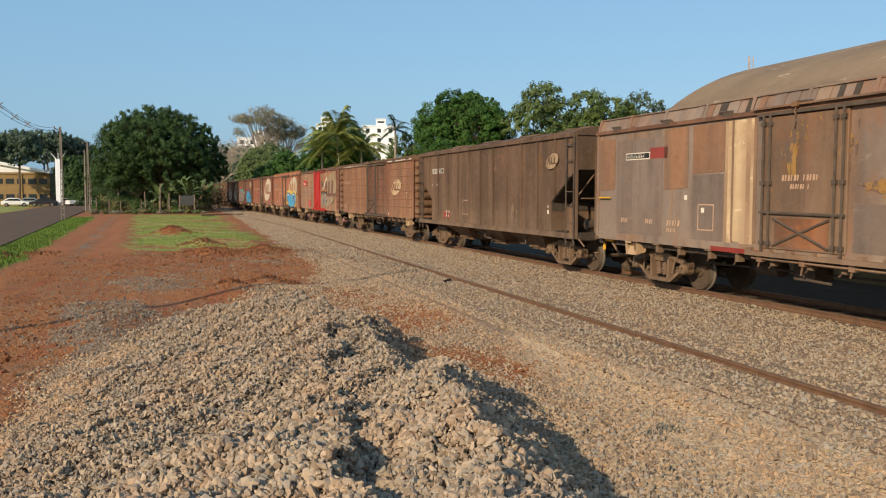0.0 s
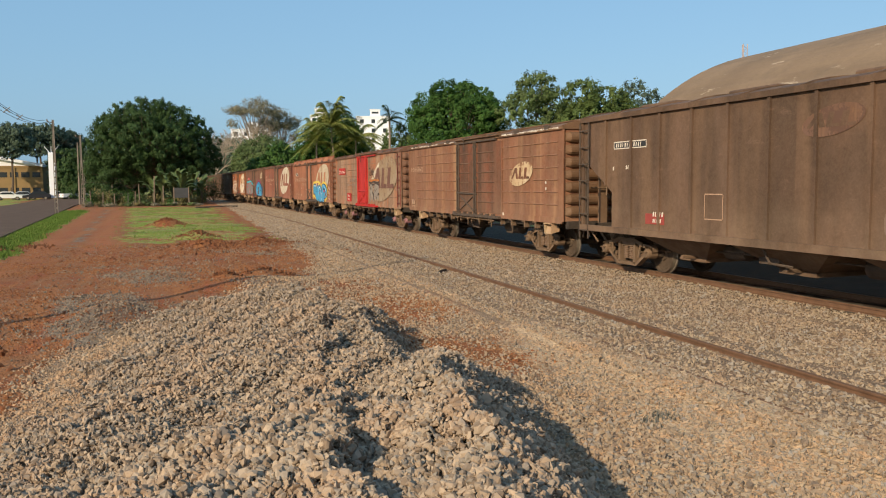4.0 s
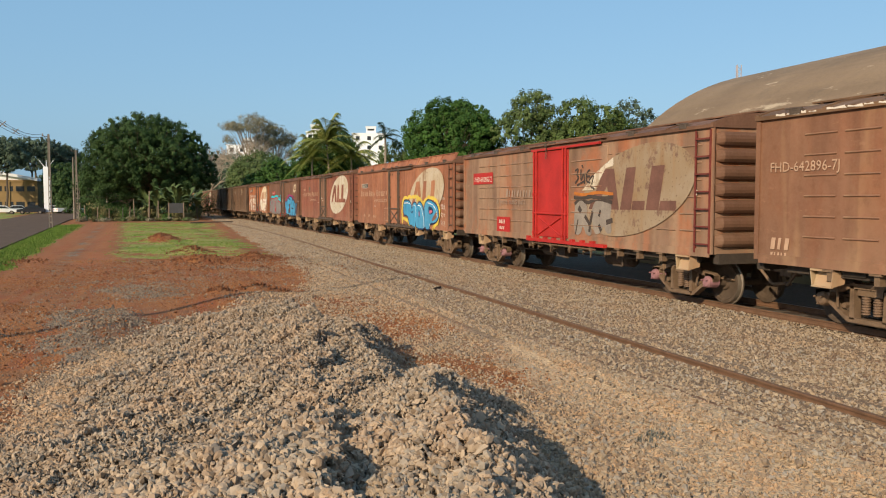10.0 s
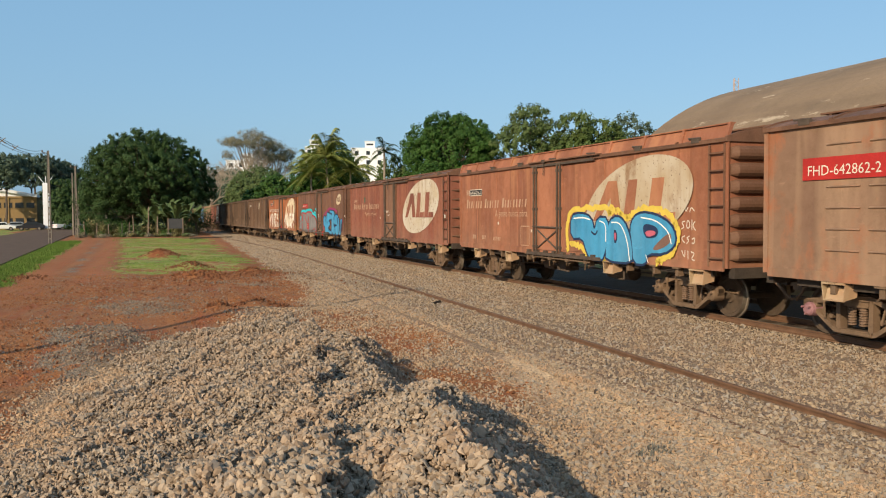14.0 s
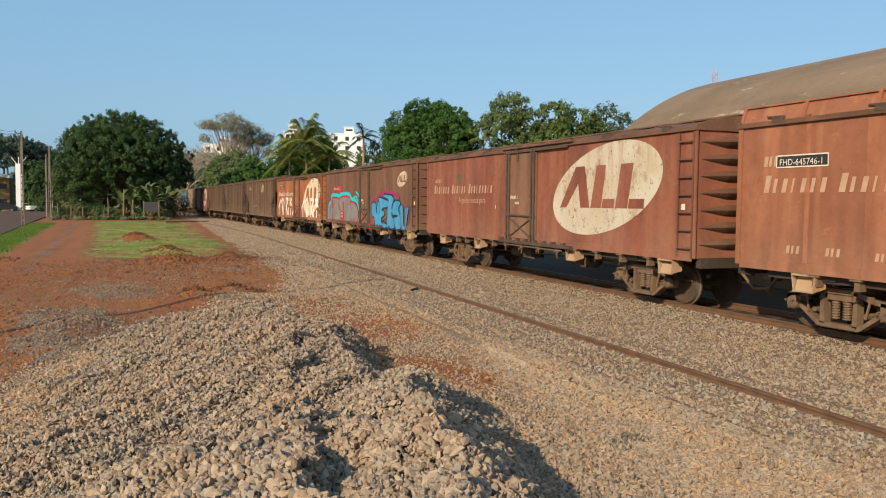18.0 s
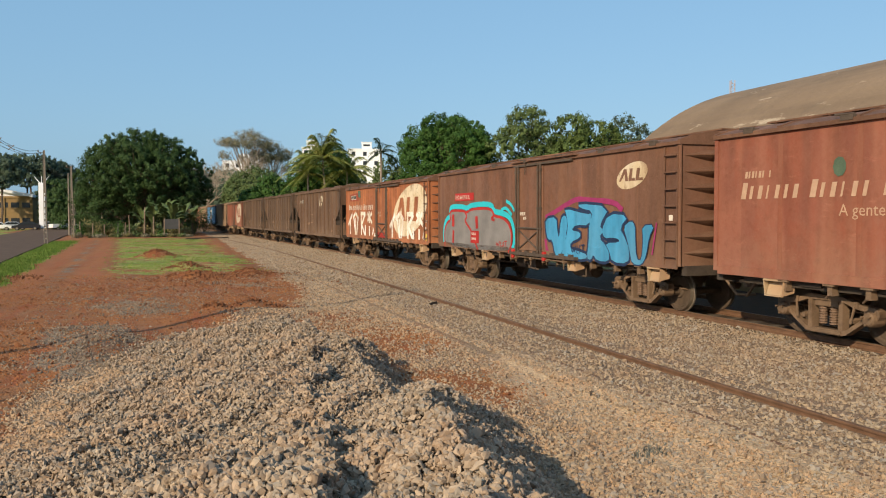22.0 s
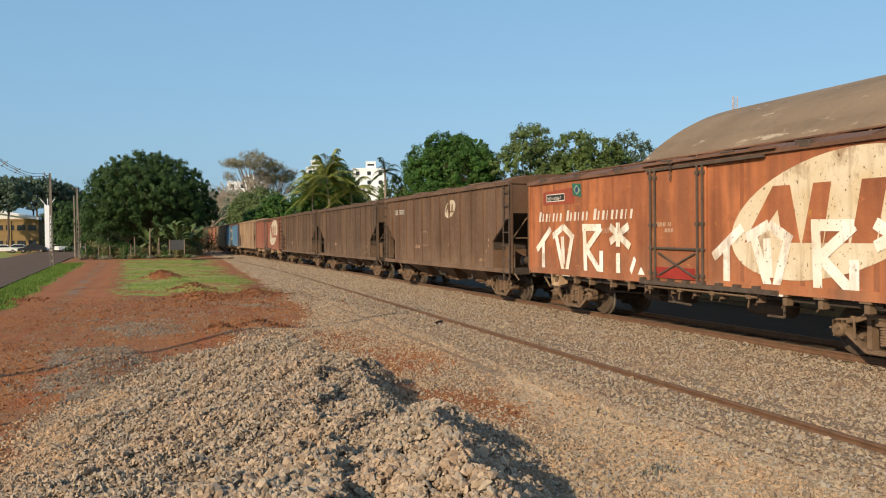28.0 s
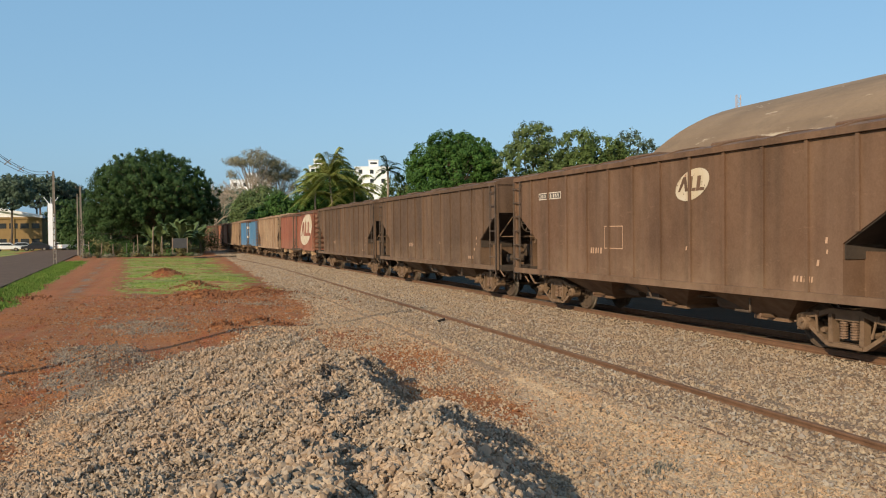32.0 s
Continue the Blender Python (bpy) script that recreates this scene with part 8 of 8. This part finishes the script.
h_pole(-7.38, 36.5, 6.79, "grey concrete pole with openings in its web")
h_pole(-9.3, 73, 7.68, "slim grey concrete pole on the grass verge")
h_pole(-9.2, 92, 7.55, "grey concrete pole where the verge ends")
utility_pole(-5.2, 12.75, 7.6, "tall slim grey pole that throws a long shadow", False, 0.10)
utility_pole(-11.0, 106.7, 7.5, "grey concrete pole beside the road", False, 0.13)
utility_pole(-10.6, 107.3, 5.2, "short grey pole beside a taller one", False, 0.10)
utility_pole(-8.1, 118, 4.6, "low wooden pole in the scrub", False, 0.12)
utility_pole(-13.6, 140, 6.4, "grey pole in front of the ochre building", False, 0.12)


def cable(name, label, a, b, sag, r=0.014, n=14):
    bm = bmesh.new()
    a, b = Vector(a), Vector(b)
    pts = [a.lerp(b, k / n) - Vector((0, 0, sag * 4 * (k / n) * (1 - k / n))) for k in range(n + 1)]
    rings = [[bm.verts.new(p + Vector((r * math.cos(k * math.pi / 2), 0, r * math.sin(k * math.pi / 2)))) for k in range(4)] for p in pts]
    for u, v in zip(rings, rings[1:]):
        for k in range(4):
            bm.faces.new((u[k], u[(k + 1) % 4], v[(k + 1) % 4], v[k]))
    return tagged(part(name, fix(bm), WIRE), label, "cable", "overhead cables")


SAG = 0.65
SPAN = (((-5.6, 12.75, 7.3), (-7.8, 36.5, 6.5), 0.5), ((-7.8, 36.5, 6.5), (-9.72, 73, 7.4), SAG), ((-9.72, 73, 7.4), (-11.3, 106.7, 7.2), 0.7))
for a, b, sag in SPAN:
    for dx, dz in ((0, 0.12), (0.16, -0.1), (-0.16, -0.1)):
        cable("power_cable", "sagging dark overhead power cable", (a[0] + dx, a[1], a[2] + dz), (b[0] + dx, b[1], b[2] + dz), sag)
for u in (0.04, 0.19, 0.34, 0.5):
    a, b, sag = SPAN[1]
    c = Vector(a).lerp(Vector(b), u) - Vector((0, 0, sag * 4 * u * (1 - u)))
    bm = bar(bmesh.new(), c + Vector((-0.17, 0, -0.15)), c + Vector((0.17, 0, 0.15)), 0.025, 5)
    tagged(part("cable_spacer", bar(bm, c + Vector((0.17, 0, -0.15)), c + Vector((-0.17, 0, 0.15)), 0.025, 5), POLE), "small grey spacer on the cables", "spacer", "cable spacers")

# lattice mast far behind the warehouse
MAST = plain("faded_red_white_mast", srgb("a8938c"), 0.8, 0, 0.2, 1)
mast = thing("radio_mast", "faded red and white lattice mast far away", "mast")
mast.location = (118.9, 150, -0.1)
for k, (dx, dy) in enumerate(((-0.5, -0.5), (0.5, -0.5), (0, 0.5))):
    part("mast_leg", bar(bmesh.new(), (dx, dy, 0), (dx, dy, 32), 0.09, 5), MAST, mast)
for k in range(26):
    part("mast_brace", bar(bmesh.new(), ((-0.5, 0.5)[k % 2], -0.5, 18 + k * 0.52), ((0.5, -0.5)[k % 2], -0.5, 18.5 + k * 0.52), 0.05, 4), MAST, mast)


# ---------------------------------------------------------------- fence, sign board, banana plants, scrub
def post(x, y, h, r=0.08, lean=0.0):
    ob = part("fence_post", bar(bmesh.new(), (0, 0, -0.3), (lean, 0, h), r * 0.75, 7, r * 0.6), WOOD)
    ob.location = (x, y, -0.1)
    tagged(ob, "weathered crooked wooden fence post", "fence post", "posts of the old fence")


for x, y, h, r, ln in ((-4.3, 95, 1.6, 0.07, 0.12), (-3.75, 95, 2.4, 0.08, -0.08), (-5.0, 95.5, 1.5, 0.08, 0.03), (-2.3, 96, 3.3, 0.11, 0.1), (-6.4, 96, 1.4, 0.08, 0), (-7.6, 96, 1.5, 0.08, 0.06), (-1.3, 96.5, 2.2, 0.1, 0.0), (-8.9, 97, 1.7, 0.09, -0.05)):
    post(x, y, h, r, ln)
board = thing("notice_board", "dark grey board on two posts, seen from behind", "sign")
board.location = (0.6, 94.6, -0.1)
part("panel", bevelled(boxes((-0.75, 0.75, -0.03, 0.03, 0.85, 1.95)), 0.01), plain("dull_grey_sheet", (0.05, 0.052, 0.055), 0.8, 0, 0.2, 2), board)
for s in (-1, 1):
    part("leg", boxes((s * 0.78 - 0.05, s * 0.78 + 0.05, -0.05, 0.05, -0.3, 2.05)), WOOD, board)


BANANA_STEM = plain("banana_stem", (0.07, 0.065, 0.035), 0.8, 0, 0.3, 3)


def banana(x, y, h, seed):
    """A clump of upright arching leaves on a soft stem."""
    rng = np.random.default_rng(seed)
    plant = thing("banana_plant", "banana plant with torn arching leaves", "plant", "banana plants by the fence")
    plant.location = (x, y, -0.1)
    part("stem", bar(bmesh.new(), (0, 0, -0.1), (0, 0, h * 0.5), 0.16, 8, 0.1), BANANA_STEM, plant)
    for k in range(12):
        a = k * 2.4 + rng.normal() * 0.3
        out, side = Vector((math.cos(a), math.sin(a), 0)), Vector((-math.sin(a), math.cos(a), 0))
        L = h * rng.uniform(0.5, 0.75)
        up = rng.uniform(0.9, 1.7)
        bm = bmesh.new()
        prev = None
        for j in range(7):
            u = j / 6
            c = Vector((0, 0, h * (0.34 + 0.014 * k))) + out * L * u * 0.7 + Vector((0, 0, L * (up * u - 0.85 * u * u)))
            w = 0.25 * math.sin(math.pi * min(1, 0.12 + 0.88 * u)) + 0.02
            row = [bm.verts.new(c - side * w - Vector((0, 0, w * 0.4))), bm.verts.new(c), bm.verts.new(c + side * w - Vector((0, 0, w * 0.4)))]
            if prev:
                bm.faces.new((prev[0], prev[1], row[1], row[0])), bm.faces.new((prev[1], prev[2], row[2], row[1]))
            prev = row
        part("leaf", bm, LEAF_BANANA, plant)


for k, (x, y, h) in enumerate(((-2.4, 98.5, 3.6), (-1.4, 97.2, 4.0), (-0.3, 98, 4.7), (0.7, 97.0, 4.4), (1.8, 98.5, 4.2), (2.9, 99, 3.9), (-0.1, 100.5, 4.6))):
    banana(x, y, h, 200 + k)


def bush(x, y, rx, rz, seed, material, count, label):
    rng = np.random.default_rng(seed)
    ob = thing("bush", label, "bush", "scrub by the fence")
    ob.location = (x, y, -0.12)
    bm = bmesh.new()
    for k in range(7):
        limb(bm, (0, 0, 0), (rng.normal() * rx * 0.6, rng.normal() * 0.5, rz * rng.uniform(0.6, 1.1)), 0.03, 0.008, 0.06, rng, 3, 4)
    part("stem", bm, BARK, ob)
    d = rng.normal(size=(count, 3))
    d /= np.linalg.norm(d, axis=1, keepdims=True)
    c = d * np.array((rx, rx * 0.7, rz * 0.75)) * rng.uniform(0.3, 1.05, (count, 1)) + np.array((0, 0, rz * 0.55))
    c[:, 2] = np.abs(c[:, 2])
    f = new("foliage", leaves_mesh("foliage", c, d, 0.10, material, rng))
    f.parent = ob


for k in range(3, 26):
    r = random.Random(500 + k)
    x = -10.3 + k * 0.52 + r.uniform(-0.3, 0.3)
    bush(x, 97.5 + r.uniform(-1.5, 2.5), r.uniform(0.7, 1.2), r.uniform(0.5, 1.7) if x > -6 else r.uniform(1.1, 2.0), 300 + k, (LEAF_SCRUB, LEAF_OLIVE, LEAF_SCRUB, LEAF_GREEN)[k % 4], 420, ("dusty brown scrub bush at the fence", "olive scrub bush at the fence", "dry brown scrub bush at the fence", "green bush at the old fence")[k % 4])
for k, (x, y, rx, rz) in enumerate(((3.2, 112, 1.6, 2.4), (5.0, 118, 1.8, 2.8), (2.6, 104, 1.1, 1.6), (-9.4, 120, 1.5, 2.4))):
    bush(x, y, rx, rz, 340 + k, LEAF_DARK, 900, "dark green bush under the big tree")


# ---------------------------------------------------------------- cars far down the road
TYRE = plain("black_tyre", (0.02, 0.02, 0.02), 0.9, 0, 0.2, 8)
CARGLASS = plain("tinted_car_glass", (0.02, 0.025, 0.03), 0.1, 0, 0.1, 2, 0)
LAMP = plain("red_lamp_lens", (0.35, 0.02, 0.02), 0.3, 0, 0.1, 8, 0)


def car(x, y, yaw, paint, label, pickup=False, L=4.3):
    ob = thing("pickup_truck" if pickup else "car", label, "car", "cars parked by the road")
    ob.matrix_world = pose(x, y, -0.12, 0, 0, yaw)
    h = L / 2
    if pickup:
        prof = [(-h, 0.4), (h, 0.4), (h, 0.95), (h * 0.55, 1.05), (h * 0.32, 1.75), (-h * 0.2, 1.78), (-h * 0.25, 1.05), (-h, 1.02)]
    else:
        prof = [(-h, 0.35), (h, 0.35), (h, 0.75), (h * 0.55, 0.92), (h * 0.22, 1.42), (-h * 0.45, 1.46), (-h * 0.85, 0.98), (-h, 0.9)]
    bm = bmesh.new()
    prism(bm, [(a, -0.85, b) for a, b in prof], (0, 1, 0), 1.7)
    part("body", bevelled(fix(bm), 0.06, 2), paint, ob)
    t = prof[3:7]
    lo, hi = min(t[0][1], t[-1][1]), t[1][1]
    for s in (-1, 1):
        yy = s * 0.86
        bm = bmesh.new()
        a = [(t[0][0] - 0.2, yy, lo + 0.05), (t[1][0] - 0.05, yy, hi - 0.1), (t[2][0] + 0.08, yy, hi - 0.1), (t[3][0] + 0.2, yy, lo + 0.08)]
        prism(bm, a, (0, s, 0), 0.015)
        part("side_window", fix(bm), CARGLASS, ob)
        for wx in (-h * 0.62, h * 0.62):
            wl = part("wheel", lathe(bmesh.new(), [(-0.1, 0.2), (-0.1, 0.31), (0.1, 0.31), (0.1, 0.2)], "y", (wx, s * 0.80, 0.32), 16), TYRE, ob)
            part("hubcap", lathe(bmesh.new(), [(s * 0.101, 0.19), (s * 0.115, 0.15)], "y", (wx, s * 0.80, 0.32), 12), POLE, wl)
        part("tail_lamp", boxes((-h - 0.02, -h + 0.05, s * 0.6 - 0.15, s * 0.6 + 0.15, 0.7, 0.85)), LAMP, ob)
    bm = bmesh.new()
    prism(bm, [(t[0][0] - 0.02, -0.7, lo + 0.06), (t[0][0] - 0.02, 0.7, lo + 0.06), (t[1][0] + 0.04, 0.62, hi - 0.08), (t[1][0] + 0.04, -0.62, hi - 0.08)], (1, 0, 0.5), 0.02)
    part("windscreen", fix(bm), CARGLASS, ob)


C_WHITE = plain("white_car_paint", (0.7, 0.7, 0.7), 0.3, 0, 0.03, 2, 0)
C_DARK = plain("black_car_paint", (0.025, 0.025, 0.03), 0.25, 0, 0.1, 2, 0)
C_SILVER = plain("silver_car_paint", (0.35, 0.37, 0.4), 0.35, 0.3, 0.05, 2, 0)
car(-26.2, 150, 4, C_WHITE, "white hatchback parked beside the road", L=4.2)
car(-22.0, 150, 184, C_DARK, "black saloon parked behind a white car", L=4.3)
car(-31.0, 151, 4, C_WHITE, "white car parked by the building", L=4.2)
car(-24.6, 155, 4, C_SILVER, "silver car half hidden behind a black one", L=4.2)
car(-18.6, 151, 160, C_SILVER, "silver grey car waiting on the road", L=4.2)
car(-16.1, 149, 30, C_WHITE, "white pickup truck on the road", True, 4.6)

# low dry weeds and litter of twigs along the foot of the scrub
for k in range(16):
    r = random.Random(700 + k)
    x = -8.6 + k * 0.72 + r.uniform(-0.3, 0.3)
    bush(x, 93.8 + r.uniform(-1.2, 1.0), r.uniform(0.4, 0.9), r.uniform(0.25, 0.6), 800 + k, (LEAF_DRY, LEAF_SCRUB, LEAF_OLIVE)[k % 3], 160, ("low dry brown weeds before the old fence", "low dusty scrub before the old fence", "low olive weeds before the old fence")[k % 3])


# ---------------------------------------------------------------- grass and weeds
def blades(name, label, pts, h, material, seed, spread=0.05):
    """Tufts of grass as one mesh of bent blades."""
    rng = np.random.default_rng(seed)
    n = len(pts)
    a = rng.uniform(0, math.tau, n)
    side = np.stack([np.cos(a), np.sin(a), 0 * a], -1)
    lean = rng.normal(size=(n, 3)) * 0.35
    lean[:, 2] = 1
    hh = h * rng.uniform(0.5, 1.4, (n, 1))
    w = spread * rng.uniform(0.6, 1.3, (n, 1))
    q = np.stack([pts - side * w, pts + side * w, pts + lean * hh], 1)
    me = bpy.data.meshes.new(name)
    me.vertices.add(n * 3), me.loops.add(n * 3), me.polygons.add(n)
    me.vertices.foreach_set("co", q.ravel().astype(np.float32))
    me.loops.foreach_set("vertex_index", np.arange(n * 3))
    me.polygons.foreach_set("loop_start", np.arange(n) * 3)
    me.update()
    me.materials.append(material)
    return tagged(new(name, me), label, "grass", kind="stuff")


BLADE = leaf_mat("grass_blade", (0.13, 0.20, 0.035), (0.20, 0.265, 0.055), (0.38, 0.34, 0.14), 0.8)
pts = strew(95000, -5.5, 5.0, 30, 95, lambda x, y, s, g, d, sd: g ** 2 * np.clip(0.5 + 0.35 * wave(x, y, 0.8, 9.0), 0.05, 1), 51, 0.6)
blades("grass_patch", "short patchy yellow-green grass beside the track", pts, 0.05, BLADE, 52, 0.02)
VERGE = leaf_mat("verge_grass_blade", (0.075, 0.135, 0.022), (0.12, 0.19, 0.032), (0.22, 0.22, 0.07), 0.8)
pts = strew(120000, -14.0, -4.6, 24, 90, lambda x, y, s, g, d, sd: g ** 2 * (x > -5.2 - 0.06 * y), 53, 0.5)
blades("verge_grass", "taller green grass on the road verge", pts, 0.10, VERGE, 54, 0.02)
rng = np.random.default_rng(55)
WEED = leaf_mat("grey_weed_leaf", (0.10, 0.10, 0.09), (0.14, 0.14, 0.12), (0.18, 0.17, 0.14), 0.9)
pts = np.stack([rng.normal(4.23, 0.11, 90), rng.normal(6.46, 0.08, 90)], -1)
pts = np.stack([pts[:, 0], pts[:, 1], height(pts[:, 0], pts[:, 1])], -1)
blades("weed", "small dry grey weed on the gravel", pts, 0.045, WEED, 56, 0.012)

# loose things on the ground
bm = bevelled(boxes((-0.02, 0.02, -0.26, 0.26, 0, 0.06)), 0.008)
ob = tagged(part("steel_plate", bm, DARK), "dark steel bar lying beside the siding rail", "steel bar")
ob.matrix_world = pose(6.22, 18.95, float(height(6.22, 18.95)) + 0.005, 0, 0, -38)
bm = bevelled(boxes((-0.09, 0.09, -2.4, 2.4, 0, 0.16)), 0.01)
ob = tagged(part("timber_beam", bm, SLEEPER), "dark timber beam lying near the fence", "timber")
ob.matrix_world = pose(3.9, 84, -0.12, 0, 0, -60)


# ---------------------------------------------------------------- movement
def motions():
    """The train rolls past; its wheels turn with the way it goes."""
    for wagon, y0 in moving:
        walk(wagon, [(t, on_line(y0 - run(t))) for t in RUN_T])
    turns = [(4 * k / 30, math.degrees(run(4 * k / 30) / WHEEL_R)) for k in range(241)]
    for ws, y in rolling:
        walk(ws, [(t, pose(0, y, WHEEL_R, a % 360.0)) for t, a in turns])


motions()
